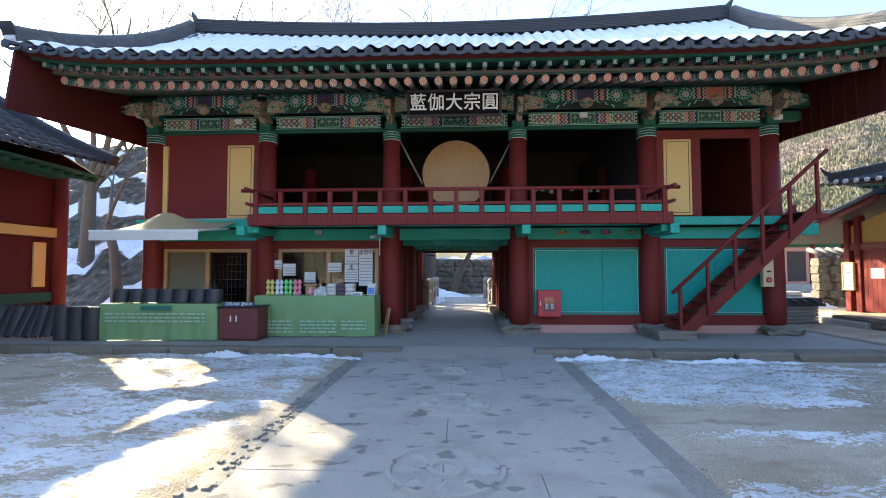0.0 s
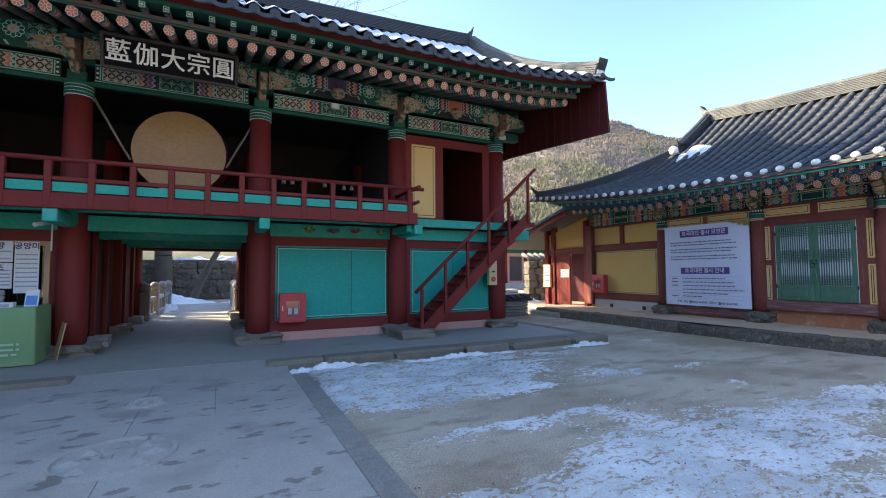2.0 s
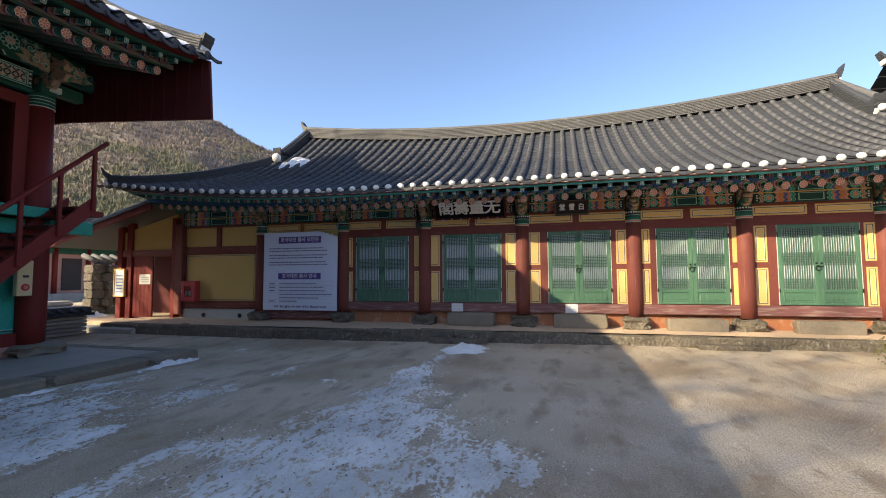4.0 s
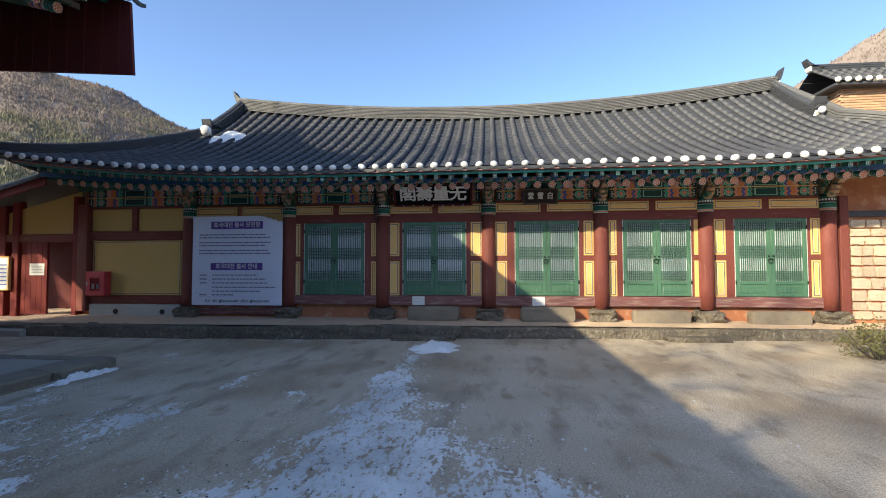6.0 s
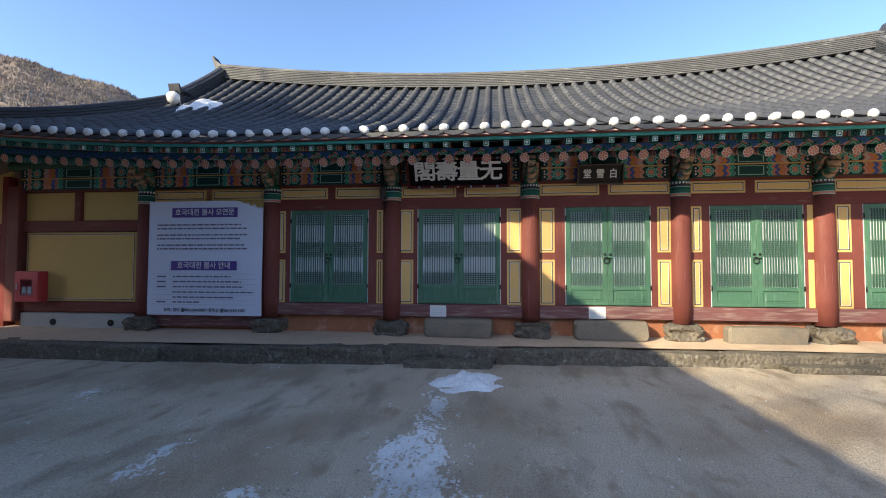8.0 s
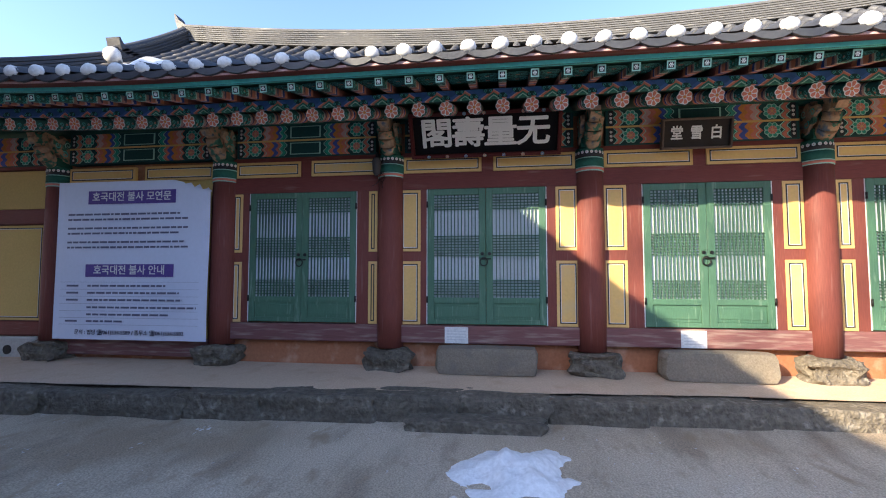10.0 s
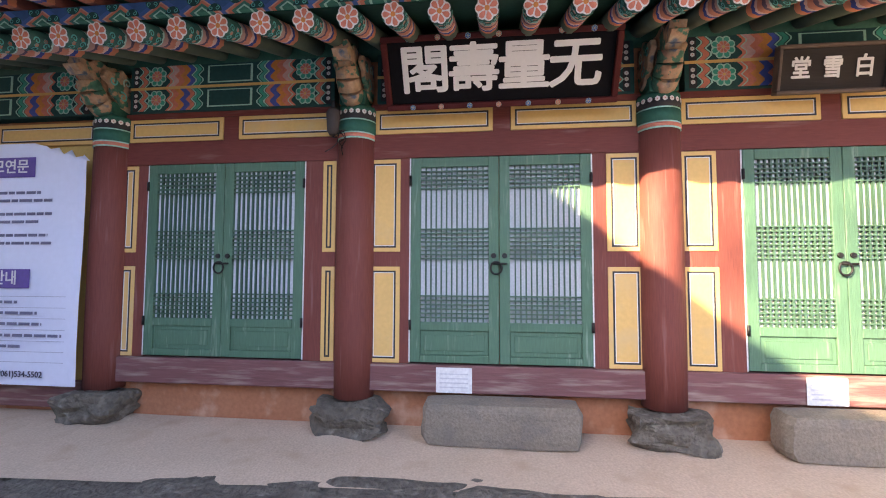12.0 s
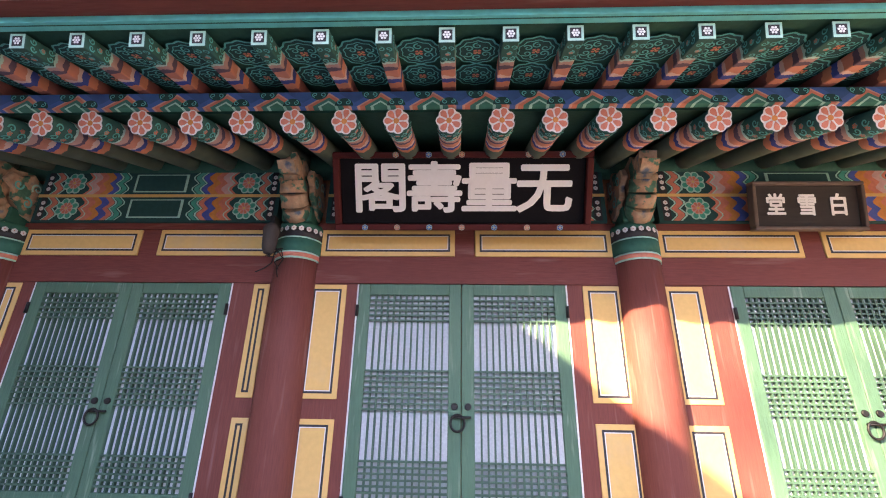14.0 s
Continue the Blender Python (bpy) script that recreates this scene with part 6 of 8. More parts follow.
flat_stone("stair_stone", (4.1, 9.35, 0.2), (0.8, 0.9, 0.24), 71, DRESSED, "worn stone block at the stair foot")

# drum
drum = thing("drum", (-0.4, 11.3, 2.72), "huge temple drum with an ochre hide head", "drum")
bm = bmesh.new()
R = 0.86
rings = []
for y, r in ((10.85, R * 0.97), (10.92, R), (11.4, R * 1.1), (11.9, R), (11.97, R * 0.97)):
    rings.append([bm.verts.new((-0.4 + r * math.cos(2 * math.pi * i / 48), y, 4.0 + r * math.sin(2 * math.pi * i / 48))) for i in range(48)])
for p, q in zip(rings, rings[1:]):
    for i in range(48):
        bm.faces.new((p[i], p[(i + 1) % 48], q[(i + 1) % 48], q[i])).smooth = True
bmesh.ops.recalc_face_normals(bm, faces=bm.faces)
part("shell", bm, RED_PAV, drum)
HIDE = surface("drum_hide", (0.42, 0.24, 0.1), (0.52, 0.32, 0.15), 0.6, 1.2, 20, 0.1)
bm = bmesh.new()
tube(bm, (-0.4, 10.83, 4.0), (-0.4, 10.86, 4.0), R * 0.985, n=48)
part("drum_head", bm, HIDE, drum, "plain ochre hide head")
part("stand", boxes((-1.0, -0.85, 10.9, 11.9, 2.72, 3.4), (0.05, 0.2, 10.9, 11.9, 2.72, 3.4), (-1.1, 0.3, 11.3, 11.5, 2.72, 2.86), bev=0.015), RED_DARK, drum)
for s in (-1, 1):
    bm = bmesh.new()
    tube(bm, (-0.4 + s * 1.45, 10.5, 4.9), (-0.4 + s * 0.85, 10.8, 3.75), 0.022, n=8)
    tagged(part("hanging_pole", bm, STONE_L), "pale slanting pole hung beside the drum", "pole")

# name boards
OLD_BOARD = surface("weathered_dark_board", (0.022, 0.018, 0.016), (0.05, 0.04, 0.034), 0.85, 3, 12, 0.4, (1, 0.4, 6))
WALNUT = surface("weathered_walnut_rim", (0.1, 0.07, 0.055), (0.17, 0.125, 0.1), 0.8, 2, 20, 0.3)
def name_board(c, w, h, tilt, face_dir, text, size, sx, frame_mat, text_offset, label, spread, rim=0.05):
    """face_dir: the yaw in which the board faces the reader (0: towards -y)."""
    base = pose(*c, 0, 0, face_dir) @ pose(0, 0, 0, 90 + tilt, 0, 0)
    o = thing("name_board", c, label, "sign board")
    part("board", boxes((-w / 2, w / 2, -h / 2, h / 2, -0.03, 0.0), bev=0.004), OLD_BOARD if w < 1 else BOARD, o, "bare weathered board" if w < 1 else "black lacquer board", at=base)
    part("rim", boxes((-w / 2 - rim, w / 2 + rim, h / 2, h / 2 + rim, -0.04, 0.035), (-w / 2 - rim, w / 2 + rim, -h / 2 - rim, -h / 2, -0.04, 0.035), (-w / 2 - rim, -w / 2, -h / 2, h / 2, -0.04, 0.035), (w / 2, w / 2 + rim, -h / 2, h / 2, -0.04, 0.035), bev=0.006), frame_mat, o, "painted rim", at=base)
    for k, ch in enumerate(text):
        x = (k - (len(text) - 1) / 2) * spread
        write("character", ch, size, base @ Matrix.Translation((x, 0, 0.004)), LETTER, o, text_offset, sx)
    if text_offset > 0.006:
        for v in (-h / 2 - rim / 2, h / 2 + rim / 2):
            for k in range(7):
                bm = bmesh.new()
                flower(bm, ((k - 3) * w / 7.5, v, 0.0365), (1, 0, 0), (0, 1, 0), (0, 0, 1), 0.022, 6, k % 2, 2, 3)
                part("rim_flower", bm, [BLUE, CORAL, MINT, OCHRE], o, at=base @ Matrix.Identity(4))
    return o


name_board((-0.41, 9.02, 5.13), 1.92, 0.46, 12, 0, "藍伽大宗圓", 0.375, 1.0, DARK, 0.004, "black board with five white brush characters above the gate", 0.385)
name_board((11.60, 2.985, 3.15), 1.72, 0.46, 30, -90, "閣壽量无", 0.372, 1.1, RED_DARK, 0.0088, "black board with four thick white seal-style characters", 0.385, 0.045)
name_board((11.72, 0.55, 3.09), 0.72, 0.30, 12, -90, "堂雪白", 0.165, 0.85, WALNUT, 0.0045, "small dark board with three white brush characters", 0.215, 0.025)

# ---- hills ----
def hills():
    """A ring of wooded mountains, whose skyline rises and falls with the bearing (degrees right of +y)."""
    table = [(-180, 11), (-120, 10), (-70, 8), (-30, 8), (0, 9), (22, 12.5), (34, 17.4), (40, 19.0), (46, 18.3), (52, 16.4), (58, 13.6), (70, 10.5), (104, 9), (114, 11.5), (122, 18), (130, 21.5), (142, 21), (160, 13), (180, 11)]
    az = np.radians(np.arange(-180, 180.01, 0.75))
    rs = np.linspace(60, 330, 46)
    el = np.interp(np.degrees(az), [a for a, _ in table], [e for _, e in table])
    A, R = np.meshgrid(az, rs, indexing="ij")
    k = (R - 60) / 270
    E = np.tan(np.radians(el))[:, None]
    X, Y = R * np.sin(A), R * np.cos(A)
    Z = R * E * k ** 0.8 + (fnoise(X * 0.05, Y * 0.05, 2, 4) - 0.5) * 8 * k + (fnoise(X * 0.3, Y * 0.3, 6, 3) - 0.5) * 1.6 * np.minimum(1, k * 4) - 1.2
    nx, ny = X.shape
    i = np.arange(nx * ny).reshape(nx, ny)
    q = np.stack((i[:-1, :-1], i[:-1, 1:], i[1:, 1:], i[1:, :-1]), -1).reshape(-1, 4)
    me = bpy.data.meshes.new("hills")
    me.from_pydata(np.stack((X, Y, Z), -1).reshape(-1, 3).tolist(), [], q.tolist())
    me.shade_smooth()
    me.materials.append(woods_paint("winter_woods", False))
    tagged(new("hills", me), "wooded brown and green winter mountains", "hills", kind="structure")
    return X, Y, Z


def woods_paint(name, crowns):
    """Grey-brown bare woods with drifts of dull green pine, paled for distance haze; single crowns differ a little."""
    m, nt, b = nodes_of(name)
    sep = nt.nodes.new("ShaderNodeSeparateXYZ")
    geo = nt.nodes.new("ShaderNodeNewGeometry")
    link(nt, geo.outputs["Position"], sep.inputs[0])
    low = nt.nodes.new("ShaderNodeMapRange")
    low.inputs[1].default_value, low.inputs[2].default_value, low.inputs[3].default_value, low.inputs[4].default_value = 25, 75, 0.17, -0.06
    link(nt, sep.outputs[2], low.inputs[0])
    mix = nt.nodes.new("ShaderNodeMath")
    link(nt, add_noise(nt, 0.03, 5), mix.inputs[0])
    link(nt, low.outputs[0], mix.inputs[1])
    # lifted, close tones: the haze over the slopes is in these colours
    c = ramp(nt, mix.outputs[0], [(0.40, (0.22, 0.182, 0.162)), (0.53, (0.225, 0.19, 0.158)), (0.62, (0.185, 0.172, 0.125)), (0.75, (0.15, 0.152, 0.104))])
    if crowns:
        c = blend(nt, 0.8, c, ramp(nt, geo.outputs["Random Per Island"], [(0, (0.88, 0.9, 0.86)), (0.5, (0.97, 0.97, 0.97)), (1, (1.1, 1.07, 1.04))]), 'MULTIPLY')
    c = blend(nt, 0.6, c, ramp(nt, add_noise(nt, 1.4, 6), [(0.3, (0.6,) * 3), (0.7, (1.15,) * 3)]), 'MULTIPLY')
    link(nt, c, b.inputs["Base Color"])
    b.inputs["Roughness"].default_value = 1.0
    b.inputs["Specular IOR Level"].default_value = 0.0
    bump(nt, b, add_noise(nt, 1.2, 8), 0.3, 0.4)
    return m


HXg, HYg, HZg = hills()


def far_woods(name, mat, seed, count, label):
    """Trees crowded over the slopes that rise above the roofs: each a fan of leaning sprays."""
    rng = np.random.default_rng(seed)
    nx, ny = HXg.shape
    az = np.where(rng.random(count) < 0.75, rng.uniform(14, 66, count), rng.uniform(100, 150, count))
    i = np.clip(((az + 180) / 0.75).astype(int), 0, nx - 2)
    a = (az + 180) / 0.75 - i
    f = (ny - 1.001) * (0.08 + 0.92 * rng.random(count) ** 0.75)
    j = f.astype(int)
    b2 = f - j
    P = [(v[i, j] * (1 - a) + v[i + 1, j] * a) * (1 - b2) + (v[i, j + 1] * (1 - a) + v[i + 1, j + 1] * a) * b2 for v in (HXg, HYg, HZg)]
    n = 5
    V = np.zeros((count, n, 3, 3))
    for k in range(n):
        t = rng.uniform(0, 2 * math.pi, count)
        lean = rng.uniform(0.1, 0.9, count)
        h = rng.uniform(0.8, 2.0, count)
        w = rng.uniform(0.12, 0.3, count)
        g = rng.uniform(0, 2 * math.pi, count)
        bx, by, bz = P[0] + 0.5 * np.cos(g), P[1] + 0.5 * np.sin(g), P[2] - 0.1
        V[:, k, 0] = np.stack((bx - w * np.sin(t), by + w * np.cos(t), bz), -1)
        V[:, k, 1] = np.stack((bx + w * np.sin(t), by - w * np.cos(t), bz), -1)
        V[:, k, 2] = np.stack((bx + lean * np.cos(t), by + lean * np.sin(t), bz + h), -1)
    F = np.arange(count * n * 3).reshape(-1, 3)
    me = bpy.data.meshes.new(name)
    me.from_pydata(V.reshape(-1, 3).tolist(), [], F.tolist())
    me.materials.append(mat)
    tagged(new(name, me), label, "woods", kind="stuff")


far_woods("mountain_woods", woods_paint("mixed_winter_crowns", True), 5, 42000, "grey-brown bare trees and dull green pines on the mountainside")


# ---- bare trees ----
def bare_tree(x, y, z, h, seed, lean=0.0, label="leafless grey tree with fine twigs"):
    rnd = random.Random(seed)
    t = thing("tree", (x, y, z), label, "tree", "bare trees")
    trunk, crown = bmesh.new(), bmesh.new()

    def grow(bm, p, d, ln, r, depth):
        n = 3 if depth < 3 else 2
        for _ in range(n):
            d = (d + Vector((rnd.uniform(-1, 1), rnd.uniform(-1, 1), rnd.uniform(-0.4, 0.7))) * 0.16).normalized()
            q = p + d * ln / n
            tube(bm, p, q, r, r * 0.86, 6 if depth < 2 else 4 if depth < 4 else 3, caps=False)
            p, r = q, r * 0.86
        if depth >= 6:
            return
        for k in range(rnd.choice((2, 3, 3)) if depth < 5 else 2):
            side = Vector((rnd.uniform(-1, 1), rnd.uniform(-1, 1), rnd.uniform(-0.1, 0.55))).normalized()
            nd = (d * 0.75 + side * 0.75).normalized()
            grow(crown, p, nd, ln * rnd.uniform(0.62, 0.82), max(0.012, r * rnd.uniform(0.5, 0.72)), depth + 1)

    grow(trunk, Vector((x, y, z - 0.2)), Vector((lean, 0, 1)).normalized(), h * 0.30, h * 0.022, 0)
    part("trunk", trunk, BARK, t)
    part("crown", crown, BARK, t)
    return t


for i, (x, y, h) in enumerate(((-23, 25, 20), (-19.5, 22, 19), (-17, 27, 23), (-14.5, 24, 21), (-12.5, 29, 25), (-10.5, 25, 22), (-8, 28, 24), (-5.5, 26, 22.5), (-2.5, 30, 24.5), (-27, 30, 22), (-16, 19.5, 12), (-15, 31, 26))):
    bare_tree(x, y, 0.3, h, 40 + i)
bare_tree(-0.9, 27, 0.2, 10, 77, 0.25, "leaning tree trunk on the snow beyond the bridge")

# ---- snowy bank behind the pavilion ----
def bank_height(X, Y):
    k = np.clip((Y - 19) / 16, 0, 1)
    left = np.clip((-4 - X) / 5, 0, 1)
    return -0.1 + (k * 11.5 * left) + (fnoise(X * 0.9, Y * 0.9, 31, 4) - 0.4) * 1.5 * np.minimum(1, k * 5) * left


bm_, BX, BY = grid_mesh("snowy_bank", np.arange(-45, -3.9, 0.35), np.arange(17, 36, 0.35), bank_height)
sn = np.clip((fnoise(BX * 0.45, BY * 0.6, 51, 4) - 0.54) * 8, 0, 1)
bm_.attributes.new("snow", 'FLOAT', 'POINT').data.foreach_set("value", sn.reshape(-1).astype(np.float32))


def bank_material():
    m, nt, b = nodes_of("shaded_brush_and_snow")
    a = nt.nodes.new("ShaderNodeAttribute")
    a.attribute_name = "snow"
    # brush browns taken darker so the colour carries the forest's shade
    c = ramp(nt, add_noise(nt, 2.5, 8), [(0.35, (0.03, 0.028, 0.02)), (0.6, (0.1, 0.085, 0.065)), (0.75, (0.2, 0.19, 0.17))])
    link(nt, blend(nt, ramp(nt, a.outputs["Fac"], [(0.4, (0,) * 3), (0.6, (1,) * 3)]), c, (0.82, 0.85, 0.9)), b.inputs["Base Color"])
    b.inputs["Roughness"].default_value = 0.9
    bump(nt, b, add_noise(nt, 3.0, 8), 1.0, 0.3)
    return m


bm_.materials.append(bank_material())
tagged(new("snowy_bank", bm_), "brushy bank with rocks under old snow", "bank", kind="structure")

# ---- bridge and stone bank beyond the gate ----
bridge = thing("bridge", (-0.4, 19, 0.1), "pale stone bridge with carved balustrades beyond the gate", "bridge")
part("deck", boxes((-1.9, 1.1, 15.5, 24.0, -0.1, 0.12), bev=0.01), STONE_L, bridge)
POST = STONE_L
for s, x in ((-1, -1.6), (1, 0.95)):
    for k in range(4):
        y = 16.2 + k * 2.2
        bm = boxes((x - 0.13, x + 0.13, y - 0.13, y + 0.13, 0.1, 0.95), bev=0.02)
        p = part("post", bm, POST, bridge)
        bm = bmesh.new()
        lathe(bm, (x, y, 0.95), [(0.1, 0), (0.15, 0.05), (0.16, 0.14), (0.12, 0.22), (0.04, 0.28)], 12)
        part("finial", bm, POST, p)
        if k < 3:
            part("rail", boxes((x - 0.08, x + 0.08, y + 0.13, y + 2.07, 0.62, 0.76), bev=0.02), POST, bridge)
            for q in range(2):
                yy = y + 0.75 + 0.72 * q
                part("baluster", boxes((x - 0.06, x + 0.06, yy - 0.1, yy + 0.1, 0.12, 0.62), bev=0.02), POST, bridge)
            part("low_rail", boxes((x - 0.09, x + 0.09, y + 0.13, y + 2.07, 0.12, 0.24), bev=0.02), POST, bridge)
random.seed(33)
wall = thing("retaining_wall", (0, 30, 0), "dark rubble retaining wall capped with snow", "stone wall")
part("core", boxes((-6, 9, 30.2, 31.5, -0.1, 2.3)), STONE, wall)
z = 0.0
while z < 2.2:
    h = random.uniform(0.3, 0.45)
    x = -6 + random.uniform(-0.3, 0)
    while x < 9:
        w = random.uniform(0.4, 0.9)
        bm = bmesh.new()
        rock(bm, (x + w / 2, 30.15, z + h / 2), w * 0.99, 0.5, h, seed=random.random() * 50, rough=0.12, n=2)
        part("stone", bm, STONE, wall)
        x += w
    z += h


def snow_heap(c, sx, sy, h, seed, label, nx=40):
    """A melting heap with a ragged outline."""
    me, X, Y = grid_mesh("snow_patch", np.linspace(c[0] - sx, c[0] + sx, nx), np.linspace(c[1] - sy, c[1] + sy, nx),
                         lambda X, Y: c[2] + h * (1.3 * np.exp(-(((X - c[0]) / sx) ** 2 + ((Y - c[1]) / sy) ** 2) * 2.2) + 2.6 * (fnoise((X - c[0]) / min(sx, 1.8 * sy) * 2.6 + 7, (Y - c[1]) / min(sy, 1.8 * sx) * 2.6, seed, 5) - 0.5) * np.exp(-(((X - c[0]) / sx) ** 2 + ((Y - c[1]) / sy) ** 2) * 1.2) - 0.62))
    me.materials.append(SNOW)
    return tagged(new("snow_patch", me), label, "snow", kind="stuff")


snow_heap((9.75, 2.6, 0.012), 0.75, 0.85, 0.13, 3, "small melting snow heap below the terrace kerb", 60)
snow_heap((-2.6, 25.5, 0.05), 4.5, 2.5, 0.5, 5, "snow beyond the bridge")
snow_heap((3.0, 26.5, 0.05), 4.0, 1.8, 0.5, 6, "snow beyond the bridge")
snow_heap((1.5, 30.7, 2.25), 8, 0.8, 0.35, 8, "snow along the wall top")
snow_heap((-1.35, 20.5, 0.1), 0.5, 2.6, 0.25, 9, "snow along the bridge balustrade")
snow_heap((-3.0, 7.6, 0.01), 1.0, 0.2, 0.075, 12, "shovelled snow ridge by the porch kerb", 100)
snow_heap((2.0, 7.52, 0.01), 1.0, 0.17, 0.065, 13, "shovelled snow ridge by the porch kerb", 100)
snow_heap((4.2, 7.4, 0.01), 1.5, 0.14, 0.05, 14, "snow along the porch kerb", 100)
snow_heap((7.2, 7.33, 0.01), 0.7, 0.13, 0.06, 15, "snow along the porch kerb", 100)
snow_heap((-4.6, 7.6, 0.02), 0.8, 0.15, 0.08, 16, "snow along the porch kerb", 100)
for k, (x, y, sx, sy) in enumerate(((13.5, 17.5, 1.4, 0.6), (10.6, 14.2, 0.8, 0.5), (14, 22, 2.0, 0.7))):
    snow_heap((x, y, 0.0), sx, sy, 0.25, 20 + k, "snow left beside the far path")

# ---- hall across the yard, opposite the long one ----
west = thing("side_hall", (-12, 2, 0), "shaded side hall with red posts and tiled eaves", "temple hall")
WX = -11.2


def west_surf(y, t):
    return Vector((-9.6 - 4.4 * t, y, 4.15 + 2.6 * (0.75 * t + 0.25 * t * t) + 0.3 * max(0, (y - 6) / 6) ** 2 * (1 - t)))


wroof = part("roof", boxes((-18.0, WX - 0.1, -10.0, 11.5, 4.6, 4.66)), DARK, west)
wus = [11.1 - 0.3 * k for k in range(0, 74)]
for s in (0, 1):
    fn = west_surf if s == 0 else (lambda y, t: Vector((-28.0 - west_surf(y, t).x, y, west_surf(y, t).z)))
    channels(wroof, fn, [u + 0.15 for u in wus], lambda u: 1.0, TILE_D, drop=0.0, steps=8)
    tile_rows(wroof, fn, [(u, 0, 1, 5.2) for u in wus], Vector((0, 1, 0)), TILE_D, seg=0.6)
ridge("main_ridge", [west_surf(y, 1) for y in np.linspace(-10, 11.2, 20)], 0.16, 0.42, TILE_D, wroof)
ridge("verge_ridge", [west_surf(11.1, 1 - k / 10) for k in range(11)], 0.13, 0.3, TILE_D, wroof, 4)
bm = bmesh.new()
slab(bm, [(-9.9, 10.8, 4.1), (-18.1, 10.8, 4.1), (-14, 10.8, 6.6)], (0, 0.1, 0))
part("gable", bm, RED_DARK, wroof)
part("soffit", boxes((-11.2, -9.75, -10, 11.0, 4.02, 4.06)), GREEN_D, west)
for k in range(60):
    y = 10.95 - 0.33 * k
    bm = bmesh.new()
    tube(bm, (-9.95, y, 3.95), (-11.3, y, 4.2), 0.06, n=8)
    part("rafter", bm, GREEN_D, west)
for y in (11.3, 8.6, 5.9, 3.2, 0.5, -2.2, -4.9, -7.6):
    bm = bmesh.new()
    lathe(bm, (WX, y, 0.25), [(0.19, 0), (0.18, 3.9)], 16)
    part("column", bm, RED_PAV, west)
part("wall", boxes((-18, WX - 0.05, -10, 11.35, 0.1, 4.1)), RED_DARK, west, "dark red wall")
part("footing", boxes((WX - 0.1, WX + 0.12, -10, 11.2, 0.1, 0.62), bev=0.02), GREYPL, west)
part("top_rail", boxes((WX - 0.06, WX + 0.08, -10, 11.2, 2.45, 2.7), bev=0.01), OCHRE_W, west)
for y in (10.75, 9.3, 8.05, 6.5):
    part("ochre_panel", boxes((WX - 0.04, WX + 0.02, y - 0.16, y + 0.16, 1.15, 2.3), bev=0.004), OCHRE, west)
part("low_panel", boxes((WX - 0.04, WX + 0.03, -10, 11.1, 0.75, 1.0)), GREEN_D, west)

# ---- side gate and lean-to at the hall's end ----
wing = thing("side_gate", (12.2, 13.5, 0.2), "lean-to side gate with red plank doors and tiled roof", "gate")
part("platform", boxes((10.9, 16, 12.1, 15.2, -0.05, 0.26), bev=0.03), EARTH, wing)
part("threshold", boxes((10.35, 10.95, 11.9, 14.9, -0.05, 0.15), bev=0.04), STONE_L, wing)
for y0, y1 in ((14.1, 14.3), (13.72, 13.92), (12.06, 12.2)):
    part("post", boxes((11.8, 12.0, y0, y1, 0.25, 3.3), bev=0.012), RED_PAV, wing)
part("door", boxes((11.86, 11.92, 12.95, 13.7, 0.3, 2.15), bev=0.006), RED_PAV, wing, "red plank door")
for k in range(4):
    part("plank_seam", boxes((11.857, 11.861, 13.09 + 0.155 * k, 13.098 + 0.155 * k, 0.32, 2.13)), RED_DARK, wing)
part("open_door", boxes((11.95, 12.65, 12.16, 12.22, 0.3, 2.1), bev=0.006), RED_DARK, wing, "open red plank door")
part("lintel", boxes((11.82, 11.98, 12.2, 14.1, 2.15, 2.35), bev=0.01), RED_H, wing)
bm = bmesh.new()
slab(bm, [(11.88, 12.1, 2.35), (11.88, 14.3, 2.35), (11.88, 14.3, 2.85), (11.88, 12.1, 3.42)], (0.06, 0, 0))
bmesh.ops.recalc_face_normals(bm, faces=bm.faces)
part("gable_wall", bm, OCHRE_W, wing)
part("inner_wall", boxes((13.8, 13.9, 12.1, 15.0, 0.2, 3.0)), RED_DARK, wing)
bm = bmesh.new()
slab(bm, [(10.95, 12.1, 3.45), (10.95, 16.3, 2.34), (10.95, 16.3, 2.5), (10.95, 12.1, 3.63)], (0.06, 0, 0))
bmesh.ops.recalc_face_normals(bm, faces=bm.faces)
part("bargeboard", bm, RED_PAV, wing, "sloping red bargeboard")
bm = bmesh.new()
slab(bm, [(10.9, 12.1, 3.63), (10.9, 16.4, 2.48), (10.9, 16.4, 2.56), (10.9, 12.1, 3.71)], (4.5, 0, 0))
bmesh.ops.recalc_face_normals(bm, faces=bm.faces)
part("roof", bm, TILE_D, wing)
wf = lambda u, t: Vector((u, 16.4 - 4.3 * t, 2.56 + 1.15 * t))
tile_rows(wing, wf, [(11.05 + 0.3 * k, 0, 1, 3.8) for k in range(15)], Vector((1, 0, 0)), TILE_D, seg=0.32)
n1 = thing("notice_board", (11.75, 14.05, 1.2), "small yellow framed notice on the gate post", "notice board")
part("panel", boxes((11.74, 11.77, 13.92, 14.28, 0.95, 1.75)), PAPER, n1)
part("rim", boxes((11.72, 11.79, 13.89, 13.92, 0.92, 1.78), (11.72, 11.79, 14.28, 14.31, 0.92, 1.78), (11.72, 11.79, 13.92, 14.28, 0.92, 0.95), (11.72, 11.79, 13.92, 14.28, 1.75, 1.78)), OCHRE, n1)
for k in range(6):
    part("text_bar", boxes((11.737, 11.741, 13.96, 14.22, 1.05 + 0.1 * k, 1.08 + 0.1 * k)), BLUE, n1)
